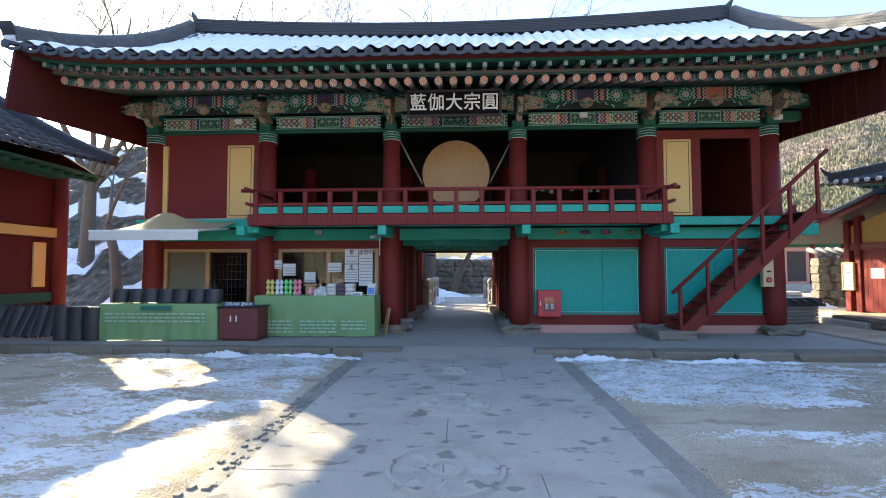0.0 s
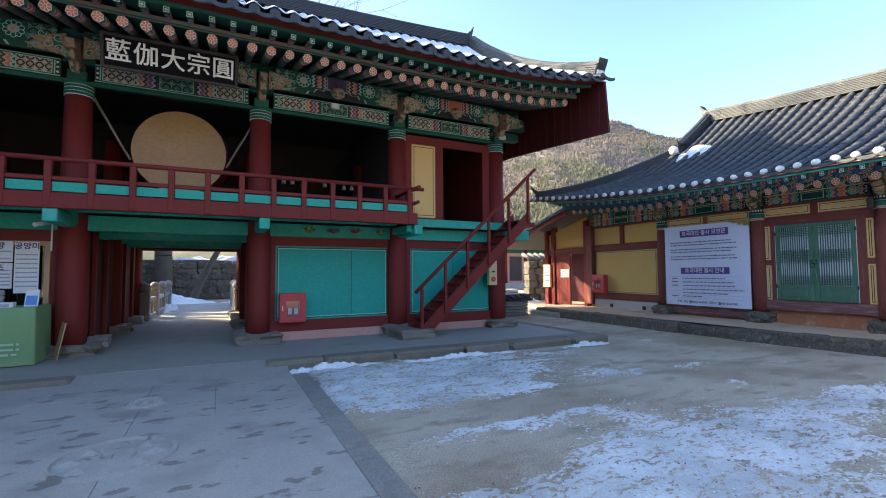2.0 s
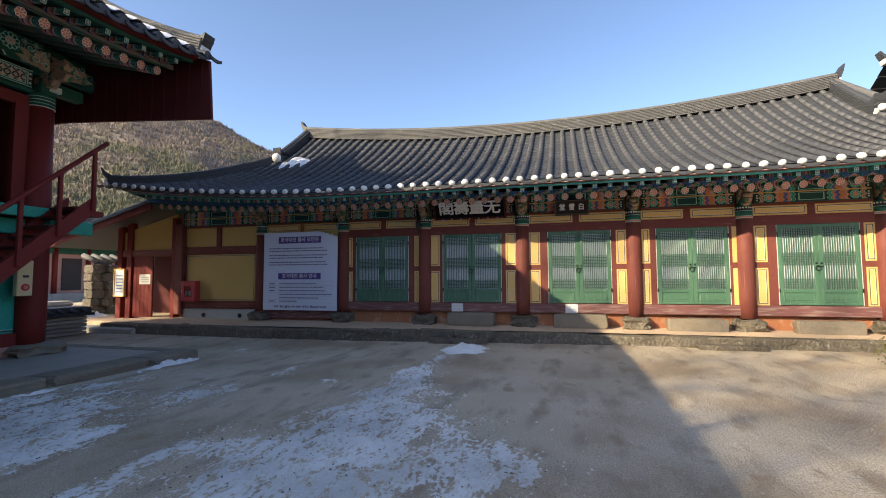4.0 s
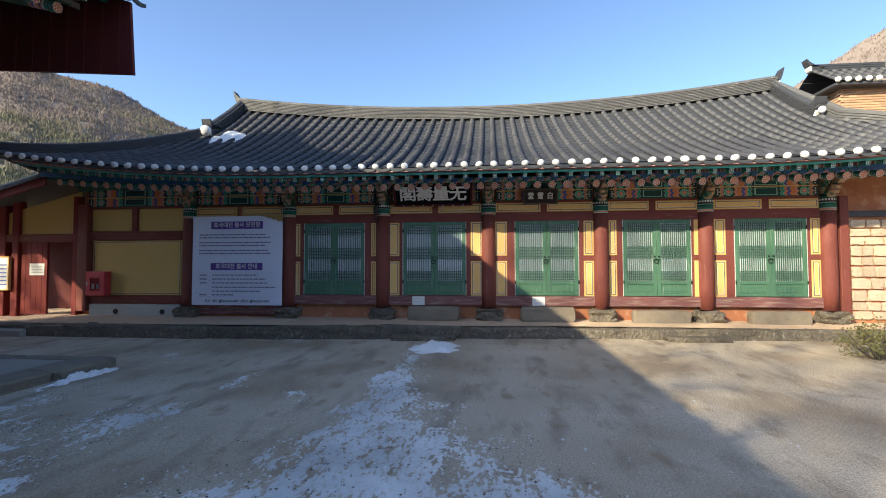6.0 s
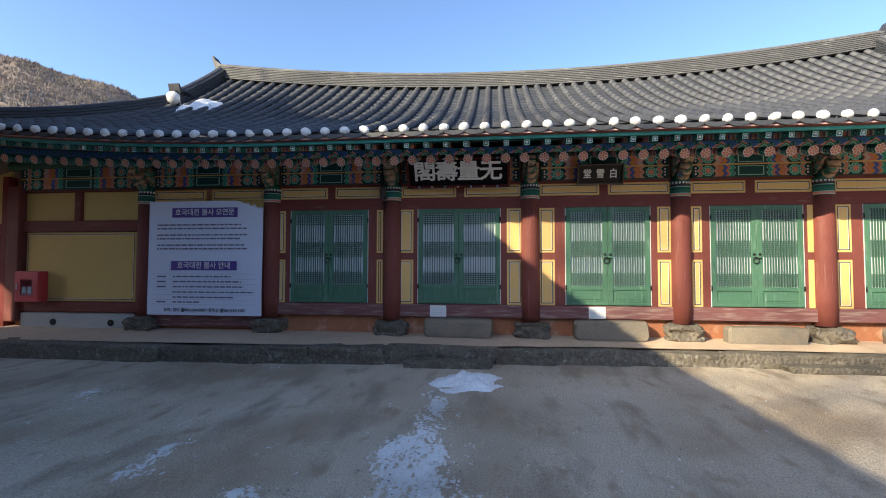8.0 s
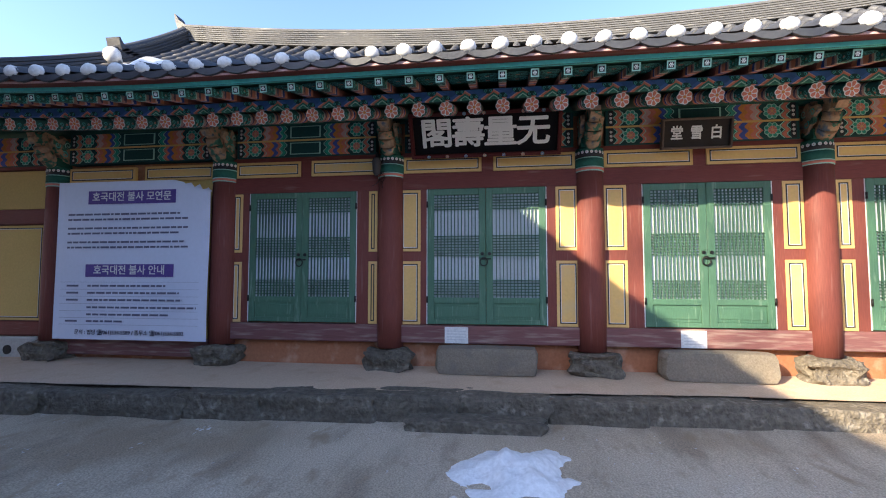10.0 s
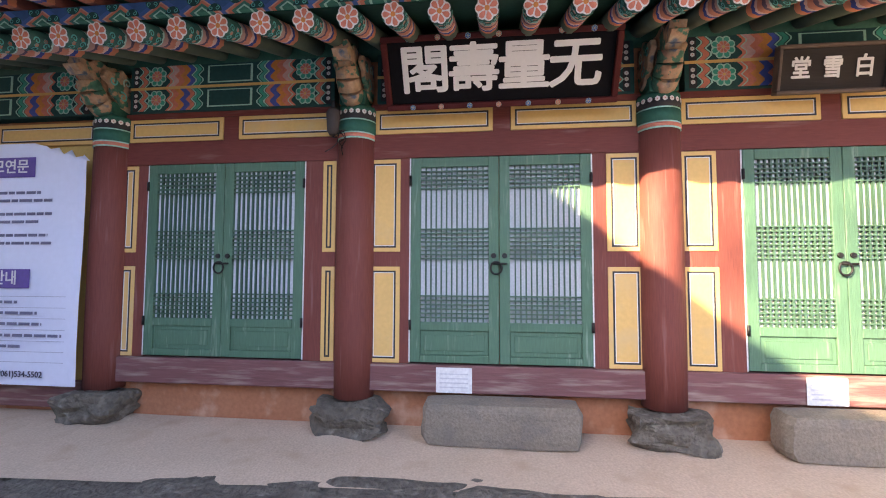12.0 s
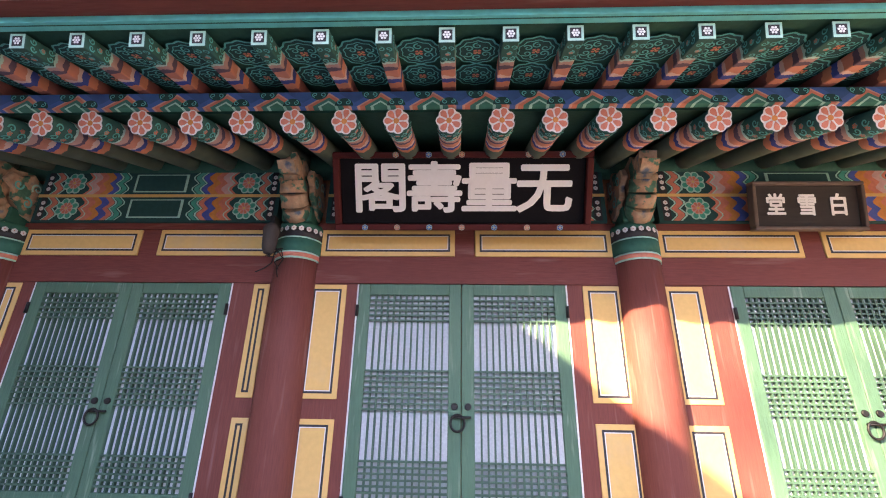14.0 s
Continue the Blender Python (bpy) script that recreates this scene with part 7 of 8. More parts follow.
pn = thing("paper_notice", (11.85, 13.2, 1.4), "white paper notice on the red plank door", "notice")
part("sheet", boxes((11.852, 11.857, 13.02, 13.44, 1.30, 1.60)), WHITE, pn)
for k in range(3):
    part("text_bar", boxes((11.849, 11.853, 13.06, 13.38, 1.36 + 0.07 * k, 1.385 + 0.07 * k)), GREYPL, pn)

# low tiled wall and far buildings seen through the gap
lw = thing("low_wall", (9.6, 13.4, 0), "low stone wall capped with dark tiles", "wall")
for k in range(5):
    part("course", boxes((8.2, 10.15, 13.2, 13.6, 0.1 * k, 0.1 * k + 0.085), bev=0.02), STONE_L, lw)
part("tile_cap", boxes((8.1, 10.25, 13.05, 13.75, 0.5, 0.58), (8.1, 10.3, 13.25, 13.55, 0.58, 0.72), bev=0.02), TILE_D, lw)
for k in range(7):
    bm = bmesh.new()
    tube(bm, (8.25 + 0.3 * k, 13.0, 0.56), (8.25 + 0.3 * k, 13.3, 0.66), 0.06, n=8)
    part("round_tile", bm, TILE_D, lw)


def far_hall(x, y, w, d, h, label, snowy=False):
    """A tiled hall far off, with posts, doors and a curved roof."""
    o = thing("far_hall", (x, y, 0), label, "temple hall")
    part("platform", boxes((x - w / 2 - 0.8, x + w / 2 + 0.8, y - 0.8, y + d + 0.8, -0.1, 0.5), bev=0.04), STONE_L, o)
    part("wall", boxes((x - w / 2, x + w / 2, y, y + d, 0.5, h)), PINKWALL, o)
    n = max(2, round(w / 2.4))
    for k in range(n + 1):
        xx = x - w / 2 + w * k / n
        bm = bmesh.new()
        tube(bm, (xx, y - 0.02, 0.5), (xx, y - 0.02, h), 0.17, n=12)
        part("column", bm, RED_PAV, o)
        if k < n:
            part("door", boxes((xx + 0.45, xx + w / n - 0.45, y - 0.06, y, 0.7, h - 0.7)), DARK, o)
    part("beam", boxes((x - w / 2 - 0.3, x + w / 2 + 0.3, y - 0.1, y + 0.1, h - 0.4, h + 0.1)), GREEN, o)

    def f(u, t):
        e = abs(u - x) / (w / 2 + 1.2)
        return Vector((u, y - 1.2 + (d / 2 + 1.2) * t, h + 0.1 + 0.55 * d * 0.62 * (0.7 * t + 0.3 * t * t) + 0.4 * e ** 3))
    g = lambda u, t: Vector((u, 2 * y + d - f(u, t).y, f(u, t).z))
    r = part("roof", boxes((x - w / 2, x + w / 2, y, y + d, h, h + 0.06)), DARK, o)
    us = list(np.arange(x - w / 2 - 1.2, x + w / 2 + 1.2, 0.32))
    for q in (f, g):
        channels(r, q, us, lambda u: 1.0, SNOW if snowy else TILE_D, drop=0.0, steps=5)
        tile_rows(r, q, [(u, 0, 1, d * 0.7) for u in us], Vector((1, 0, 0)), SNOW if snowy else TILE, seg=0.9)
    for u in us:
        p = f(u, 0)
        part("tile_end", CAP, None, r, at=pose(u, p.y - 0.02, p.z + 0.04, 0, 0, 90))
    ridge("main_ridge", [f(u, 1) for u in us], 0.2, 0.5, RIDGE, r)
    return o


far_hall(24.5, 34, 11, 6, 3.6, "far hall with red posts across the sunlit yard")
far_hall(33, 47, 14, 7, 4.6, "far hall under a snow-covered roof", True)
tw = thing("tiled_wall", (15.5, 19.0, 0), "dark rubble wall with a row of round tiles on top", "wall")
random.seed(52)
for k in range(6):
    u = 0.0
    while u < 2.6:
        w = random.uniform(0.3, 0.6)
        bm = bmesh.new()
        rock(bm, (14.6 + u + w / 2, 19.3 - 0.35 * (u + w / 2), 0.18 + 0.34 * k), w, 0.45, 0.33, seed=random.random() * 40, rough=0.1, n=2)
        part("stone", bm, STONE, tw)
        u += w
for k in range(9):
    bm = bmesh.new()
    tube(bm, (14.6 + 0.3 * k, 18.85 - 0.105 * k, 2.2), (14.6 + 0.3 * k, 19.5 - 0.105 * k, 2.42), 0.1, n=10)
    part("round_tile", bm, RIDGE, tw)
for k in range(3):
    flat_stone("stepped_base", (13.4, 19.5 + 0.1 * k, 0.12 + 0.2 * k), (2.6 - 0.5 * k, 1.6 - 0.4 * k, 0.2), 80 + k, STONE_L, "stepped pale stone base in the far yard")

# ---- chimney, stone wall and shrub at the hall's other end ----
ch = thing("chimney", (17.3, -10.0, 0), "brick chimney with a small tiled cap", "chimney")
BRICK = surface("pale_brick", (0.42, 0.25, 0.14), (0.55, 0.36, 0.22), 0.9, 1.5, 25, 0.4, vary=0.5)
part("core", boxes((16.65, 17.95, -10.65, -9.35, 0, 7.15)), GREYPL, ch)
bk = to_mesh("brick", boxes((-0.12, 0.12, -0.03, 0.03, -0.035, 0.035), bev=0.006), BRICK)
for r in range(34):
    z = 4.8 + 0.082 * r
    for k in range(6):
        o = 0.11 * (r % 2)
        part("brick", bk, None, ch, at=pose(16.68 + 0.24 * k * 0.96 + o * 0.5, -9.33, z - 0.45))
        part("brick", bk, None, ch, at=pose(16.63, -10.58 + 0.24 * k * 0.96 + o * 0.5, z - 0.45, 0, 0, 90))
cap_f = lambda u, t: Vector((16.2 + 1.1 * t, u, 7.17 + 0.75 * t))
part("cap", boxes((16.25, 18.35, -11.05, -8.95, 7.05, 7.15), bev=0.02), TILE_D, ch)
channels(ch, cap_f, list(np.linspace(-11.1, -8.9, 9)), lambda u: 1.0, TILE_D, drop=0.0, steps=3)
channels(ch, lambda u, t: Vector((34.6 - cap_f(u, t).x, u, cap_f(u, t).z)), list(np.linspace(-11.1, -8.9, 9)), lambda u: 1.0, TILE_D, drop=0.0, steps=3)
tile_rows(ch, cap_f, [(-11.0 + 0.29 * k, 0, 1, 1.3) for k in range(8)], Vector((0, 1, 0)), TILE_D)
for k in range(8):
    part("tile_end", CAP, None, ch, at=pose(16.19, -11.0 + 0.29 * k, 7.21))
ridge("cap_ridge", [(17.3, y, 7.9) for y in (-11.1, -10, -8.9)], 0.13, 0.25, TILE_D, ch, 3)
ridge_end(ch, (17.3, -8.9, 7.9), (0, 1, 0.2), 0.26)

sw = thing("rubble_wall", (11.9, -7.0, 0.3), "plastered wall set with pale rounded stones", "stone wall")
part("plaster", boxes((11.9, 12.05, -8.4, -5.92, 0.3, 2.75)), CLAY, sw)
part("tile_course", boxes((11.84, 12.05, -8.4, -5.92, 2.55, 2.68), bev=0.01), TILE_D, sw)
random.seed(8)
SAND = surface("sandstone", (0.46, 0.36, 0.25), (0.6, 0.5, 0.38), 0.9, 1.5, 30, 0.4, vary=0.3)
z = 0.36
while z < 2.5:
    h = random.uniform(0.17, 0.26)
    y = -5.95
    while y > -8.3:
        w = random.uniform(0.2, 0.42)
        bm = bmesh.new()
        rock(bm, (11.9, y - w / 2, z + h / 2), 0.1, w * 0.9, h * 0.86, seed=random.random() * 90, rough=0.1, n=3)
        part("stone", bm, SAND, sw)
        y -= w
    z += h


def shrub(x, y, z, r, h, seed):
    rnd = random.Random(seed)
    o = thing("shrub", (x, y, z), "dry clipped shrub with small olive leaves", "shrub")
    bm = bmesh.new()
    tips = []
    for k in range(40):
        a, q = rnd.uniform(0, 6.28), r * math.sqrt(rnd.random())
        tip = Vector((x + q * math.cos(a), y + q * math.sin(a), z + h * (1 - 0.5 * (q / r) ** 2) * rnd.uniform(0.6, 1)))
        tube(bm, (x + q * 0.2 * math.cos(a), y + q * 0.2 * math.sin(a), z), tip, 0.012, 0.005, 4, caps=False)
        tips.append(tip)
    part("stems", bm, BARK, o)
    bm = bmesh.new()
    for k in range(1400):
        t = rnd.choice(tips)
        c = t + Vector((rnd.gauss(0, 0.09), rnd.gauss(0, 0.09), rnd.gauss(-0.06, 0.1)))
        d = Vector((rnd.uniform(-1, 1), rnd.uniform(-1, 1), rnd.uniform(-0.3, 1))).normalized()
        s = d.orthogonal().normalized()
        bm.faces.new([bm.verts.new(c + v) for v in (Vector((0, 0, 0)), d * 0.025 + s * 0.012, d * 0.05, d * 0.025 - s * 0.012)])
    l = part("leaves", bm, surface("olive_leaf", (0.1, 0.11, 0.03), (0.2, 0.17, 0.06), 0.7, 2, 20, 0.1), o)
    l["kind"] = "stuff"


shrub(9.45, -4.55, 0, 0.55, 0.6, 4)

# ---- banner on the hall ----
VINYL = surface("banner_vinyl", (0.62, 0.66, 0.78), (0.7, 0.73, 0.84), 0.45, 0.8, 20, 0.05, grain=0.1)
VIOLET = surface("violet_print", (0.09, 0.05, 0.26), (0.12, 0.07, 0.32), 0.5, 2, 30, 0.05)
INK = surface("dark_ink", (0.03, 0.03, 0.07), (0.06, 0.06, 0.1), 0.6, 3, 40, 0.05)
FADED_INK = surface("grey_ink", (0.12, 0.12, 0.2), (0.17, 0.17, 0.25), 0.6, 3, 40, 0.05)
FADED = surface("faded_ink", (0.32, 0.33, 0.42), (0.4, 0.41, 0.5), 0.6, 3, 40, 0.05)
banner = thing("banner", (11.70, 7.74, 0.6), "large white vinyl banner with violet headings, torn at a corner", "banner")
BX0 = 11.70
B0, B1, BZ0, BZ1 = 6.60, 8.88, 0.59, 2.73
me, X, Y = grid_mesh("sheet", np.linspace(B0, B1, 40), np.linspace(BZ0, BZ1, 40), lambda X, Y: 0.008 * np.sin(X * 5) * np.cos(Y * 3) + 0.006 * (fnoise(X * 3, Y * 3, 2) - 0.5))
for v in me.vertices:
    y, z, d = v.co
    cut = max(0.0, (z - 2.56) * 2.6 - (y - B0) * 0.85) if y < B0 + 0.5 else 0.0
    v.co = (BX0 + d + cut * 0.1, y, z - cut * (0.35 + 0.15 * math.sin(y * 60)))
me.materials.append(VINYL)
part("sheet", me, None, banner)
for z0, z1, txt in ((2.42, 2.60, "호국대전 불사 모연문"), (1.43, 1.60, "호국대전 불사 안내")):
    part("heading_bar", boxes((BX0 - 0.013, BX0 - 0.010, 7.09, 8.40, z0, z1)), VIOLET, banner, "violet heading bar")
    write("heading", txt, 0.135, pose(BX0 - 0.0145, 7.745, (z0 + z1) / 2, 90, 0, -90), WHITE, banner, 0.0022)
random.seed(5)
for z in (2.28, 2.21, 2.09, 2.02, 1.90, 1.83):
    y = 8.70
    end = 6.85 + random.uniform(0, 0.25)
    while y > end:
        w = random.uniform(0.035, 0.13)
        part("text_bar", boxes((BX0 - 0.013, BX0 - 0.0105, max(end, y - w), y, z - 0.0125, z + 0.0125)), FADED_INK, banner)
        y -= w + 0.017
for k, z in enumerate((1.31, 1.215, 1.12, 1.02, 0.925, 0.835)):
    if k in (0, 1, 2, 5):
        part("text_bar", boxes((BX0 - 0.013, BX0 - 0.0105, 8.50, 8.68, z - 0.0125, z + 0.0125)), FADED_INK, banner)
    y = 8.36
    end = (7.2, 7.0, 6.95, 6.75, 7.15, 7.8)[k]
    while y > end:
        w = random.uniform(0.035, 0.13)
        part("text_bar", boxes((BX0 - 0.013, BX0 - 0.0105, max(end, y - w), y, z - 0.0125, z + 0.0125)), FADED_INK, banner)
        y -= w + 0.02
for z in (1.36, 1.262, 1.168, 1.07, 0.972, 0.88, 0.79):
    part("table_line", boxes((BX0 - 0.0115, BX0 - 0.0105, 6.72, 8.78, z - 0.002, z + 0.002)), FADED, banner)
write("contact_line", "문의 : 법당 ☎061)534-5589 / 종무소 ☎061)534-5502", 0.072, pose(BX0 - 0.0145, 7.72, 0.685, 90, 0, -90), INK, banner, 0.0012)

# white plates on the sills
for y0, y1 in ((3.205, 3.495), (0.46, 0.74)):
    n = thing("notice_plate", (11.83, y0, 0.62), "small blank white notice card on the sill beam", "notice")
    part("card", boxes((11.832, 11.838, y0, y1, 0.615, 0.815), bev=0.001), WHITE, n)
    for k in range(4):
        part("text_bar", boxes((11.829, 11.8325, y0 + 0.03, y1 - 0.03, 0.655 + 0.035 * k, 0.665 + 0.035 * k)), surface("pale_grey_print", (0.55, 0.56, 0.58), (0.62, 0.62, 0.64), 0.7, 3, 40, 0.02), n)

# fire extinguisher boxes
FIRE = surface("fire_box_red", (0.42, 0.03, 0.04), (0.5, 0.05, 0.06), 0.4, 1, 30, 0.05, grain=0.15)


def fire_box(m, label):
    """Box 0.52 wide, 0.6 high, facing its own -y, with a window that shows the cylinders."""
    o = thing("fire_box", m.translation, label, "fire extinguisher box")
    part("case", boxes((-0.26, 0.26, 0.02, 0.2, 0, 0.6), bev=0.008), FIRE, o, at=m)
    d = part("door", boxes((-0.25, 0.25, 0.0, 0.02, 0.02, 0.12), (-0.25, 0.25, 0.0, 0.02, 0.44, 0.58), (-0.25, -0.13, 0.0, 0.02, 0.12, 0.44), (0.13, 0.25, 0.0, 0.02, 0.12, 0.44)), FIRE, o, at=m)
    part("window", boxes((-0.13, 0.13, 0.008, 0.012, 0.12, 0.44)), GLASS, o, "clear window", at=m)
    part("handle", boxes((-0.215, -0.195, -0.015, 0.0, 0.25, 0.35), bev=0.003), WHITE, o, at=m)
    for x in (-0.06, 0.06):
        bm = bmesh.new()
        lathe(bm, (x, 0.0155, 0.13), [(0.002, 0), (0.002, 0.2)], 6)
        part("cylinder_label", boxes((x - 0.035, x + 0.035, 0.0125, 0.0175, 0.17, 0.3)), WHITE, o, at=m)
        bm.free()
    return o


fire_box(pose(1.72, 9.86, 0.5), "red fire extinguisher box fixed to the turquoise wall")
fire_box(pose(11.66, 11.42, 0.8, 0, 0, -90), "red fire extinguisher box beside the ochre wall")

# yellow alarm box and white case on the pavilion column
al = thing("alarm_box", (6.5, 9.86, 1.2), "cream metal alarm box with a red button", "alarm box")
CREAM = surface("cream_enamel", (0.66, 0.52, 0.28), (0.72, 0.58, 0.34), 0.35, 1, 30, 0.03, grain=0.1)
part("case", boxes((6.40, 6.64, 9.82, 9.93, 1.18, 1.80), bev=0.012), CREAM, al)
part("mount", boxes((6.50, 6.62, 9.93, 9.98, 1.25, 1.7)), IRON, al)
part("grille", boxes((6.48, 6.57, 9.814, 9.82, 1.5, 1.54)), BLACK, al)
bm = bmesh.new()
tube(bm, (6.52, 9.80, 1.33), (6.52, 9.82, 1.33), 0.062, n=16)
part("button", bm, FIRE, al, "round red button")
bm = bmesh.new()
tube(bm, (6.52, 9.795, 1.33), (6.52, 9.80, 1.33), 0.03, n=12)
part("lamp", bm, CORAL, al)
wc = thing("junction_box", (6.6, 9.86, 1.8), "white plastic junction box above the alarm", "junction box")
part("case", boxes((6.53, 6.66, 9.86, 9.93, 1.83, 2.0), bev=0.008), WHITE, wc)
part("bracket", boxes((6.56, 6.63, 9.93, 9.97, 1.86, 1.97)), IRON, wc)

# paper lotus lanterns on the beam
PETAL = {n: surface("paper_" + n, a, b, 0.7, 3, 30, 0.05) for n, a, b in (("gold", (0.75, 0.55, 0.14), (0.82, 0.65, 0.22)), ("purple", (0.4, 0.16, 0.36), (0.5, 0.24, 0.44)), ("rose", (0.82, 0.2, 0.26), (0.88, 0.32, 0.36)), ("green", (0.4, 0.56, 0.3), (0.5, 0.64, 0.38)))}
for x, n in ((2.03, "gold"), (2.55, "purple"), (3.03, "rose"), (3.6, "green")):
    l = thing("lotus_lantern", (x, 9.95, 2.36), n + " paper lotus hung on the turquoise beam", "lotus lantern", "lotus lanterns")
    for ring_n, (cnt, r, h) in enumerate(((7, 0.14, 0.06), (6, 0.09, 0.11))):
        for k in range(cnt):
            a = 2 * math.pi * (k + 0.5 * ring_n) / cnt
            d, s = Vector((math.cos(a), math.sin(a) * 0.7, 0)), Vector((-math.sin(a), math.cos(a), 0))
            c = Vector((x, 9.92, 2.37))
            bm = bmesh.new()
            vs = [bm.verts.new(c + q) for q in (d * 0.02, d * r * 0.7 + s * 0.05 + Vector((0, 0, 0.02)), d * r + Vector((0, 0, h)), d * r * 0.7 - s * 0.05 + Vector((0, 0, 0.02)))]
            bm.faces.new(vs)
            bmesh.ops.solidify(bm, geom=list(bm.faces), thickness=0.006)
            part("petal", bm, PETAL[n], l)
    bm = bmesh.new()
    tube(bm, (x, 9.92, 2.36), (x, 10.04, 2.40), 0.012, n=6)
    part("stem", bm, IRON, l)

# small lights and camera on the pavilion
for x, z in ((-3.6, 2.44), (6.9, 5.0), (-5.55, 5.1), (2.55, 5.12)):
    f = thing("floodlight", (x, 9.95, z), "small pale floodlight on the beam", "light")
    part("case", boxes((x - 0.09, x + 0.09, 9.86, 9.94, z - 0.05, z + 0.06), bev=0.01), WHITE if z > 3 else GREYPL, f)
    part("bracket", boxes((x - 0.02, x + 0.02, 9.94, 10.04, z - 0.02, z + 0.02)), IRON, f)
cc = thing("security_camera", (-2.2, 9.8, 2.3), "white security camera on the gate column", "camera")
bm = bmesh.new()
tube(bm, (-2.16, 9.72, 2.36), (-2.28, 9.5, 2.30), 0.035, n=10)
part("body", bm, WHITE, cc)
part("arm", boxes((-2.17, -2.13, 9.74, 9.95, 2.36, 2.40)), WHITE, cc)
part("cable_duct", boxes((-2.17, -2.15, 9.88, 9.9, 1.9, 2.36)), WHITE, cc)
ll = thing("wall_lantern", (11.68, 4.36, 2.75), "small broken wall lantern with dangling wires", "lantern")
bm = bmesh.new()
lathe(bm, (11.66, 4.33, 2.70), [(0.03, 0), (0.05, 0.04), (0.06, 0.18), (0.035, 0.22)], 8)
part("shade", bm, DARK, ll)
part("bracket", boxes((11.64, 11.76, 4.31, 4.34, 2.9, 2.98)), IRON, ll)
bm = bmesh.new()
random.seed(3)
for k in range(7):
    p = Vector((11.68, 4.28, 2.74))
    for q in range(4):
        e = p + Vector((random.uniform(-0.03, 0.03), random.uniform(-0.05, 0.05), random.uniform(-0.07, 0.01)))
        tube(bm, p, e, 0.004, n=4)
        p = e
part("wires", bm, IRON, ll)

# ---- stall under the balcony ----
CLOTH = surface("green_print_cloth", (0.17, 0.29, 0.12), (0.22, 0.35, 0.15), 0.7, 0.9, 60, 0.1, worn=(0.2, 0.33, 0.17), amount=0.5, grain=0.15)
PALEPRINT = surface("pale_green_print", (0.34, 0.52, 0.36), (0.4, 0.58, 0.42), 0.7, 2, 40, 0.05, grain=0.1)


def draped(name, x0, x1, y0, y1, z1, label, text_rows):
    """A table hidden by a printed cloth that falls to the ground in soft folds."""
    o = thing(name, ((x0 + x1) / 2, (y0 + y1) / 2, 0.125), label, "table")
    n = 60
    bm = bmesh.new()
    per = [(x0 + (x1 - x0) * k / n, y0) for k in range(n + 1)] + [(x1, y0 + (y1 - y0) * k / 10) for k in range(1, 11)]
    rows = []
    for z, out in ((0.14, 0.05), (0.4, 0.03), (0.7, 0.015), (z1 - 0.02, 0.0)):
        rows.append([bm.verts.new((x + (out * 0.4 if x >= x1 else 0), y - out * (0.6 + 0.5 * math.sin(x * 9) + 0.25 * math.sin(x * 23)) * (1 if y == y0 else 0), z)) for x, y in per])
    rows.append([bm.verts.new((min(x, x1 - 0.01), max(y, y0 + 0.012), z1)) for x, y in per])
    for a, b in zip(rows, rows[1:]):
        for i in range(len(per) - 1):
            bm.faces.new((a[i], a[i + 1], b[i + 1], b[i])).smooth = True
    bmesh.ops.recalc_face_normals(bm, faces=bm.faces)
    part("cloth", bm, CLOTH, o, "green printed cloth")
    part("tabletop", boxes((x0, x1, y0 + 0.01, y1, z1 - 0.03, z1 + 0.002), bev=0.004), CLOTH, o)
    for x in (x0 + 0.06, x1 - 0.06):
        for y in (y0 + 0.08, y1 - 0.06):
            part("leg", boxes((x - 0.02, x + 0.02, y - 0.02, y + 0.02, 0.125, z1 - 0.03)), IRON, o)
    random.seed(int(-x0 * 10))
    for xa, xb, za, rows_n in text_rows:
        for k in range(rows_n):
            x = xa
            z = za - 0.075 * k
            while x < xb:
                w = random.uniform(0.06, 0.2)
                part("text_bar", boxes((x, min(xb, x + w), y0 - 0.062, y0 - 0.058, z, z + 0.032)), PALEPRINT, o)
                x += w + 0.03
    return o


t1 = draped("stall_table", -7.78, -5.28, 8.62, 9.35, 0.87, "long table behind a green printed banner", ((-7.6, -5.5, 0.66, 3),))
part("title_bar", boxes((-6.85, -6.2, 8.552, 8.558, 0.75, 0.84)), surface("dark_green_print", (0.02, 0.16, 0.1), (0.04, 0.2, 0.13), 0.6, 2, 40, 0.05), t1)
draped("stall_table", -4.78, -2.15, 9.22, 9.95, 1.01, "counter table under a green cloth", ((-4.5, -3.9, 0.45, 4), (-3.75, -2.95, 0.45, 4), (-2.85, -2.3, 0.45, 3)))

MAROON = surface("maroon_board", (0.13, 0.03, 0.028), (0.17, 0.04, 0.036), 0.6, 1.5, 20, 0.15)
bx = thing("donation_box", (-4.85, 8.75, 0.125), "maroon wooden chest with a blue-black label on top", "box")
part("body", boxes((-5.22, -4.42, 8.6, 9.1, 0.16, 0.80), bev=0.01), MAROON, bx)
part("foot", boxes((-5.18, -4.46, 8.64, 9.06, 0.125, 0.16)), MAROON, bx)
part("tray", boxes((-5.26, -4.38, 8.56, 9.14, 0.80, 0.825), bev=0.006), IRON, bx)
NAVY = surface("navy_sign", (0.012, 0.016, 0.04), (0.02, 0.025, 0.06), 0.4, 2, 40, 0.03)
part("label", boxes((-0.33, 0.33, -0.05, 0.05, -0.01, 0.0)), NAVY, bx, "dark blue label", at=pose(-4.82, 8.60, 0.87, 60))
write("writing", "기와시주 접수처", 0.085, pose(-4.82, 8.60, 0.87, 60) @ Matrix.Translation((0, 0, 0.003)), WHITE, bx, 0.0018)
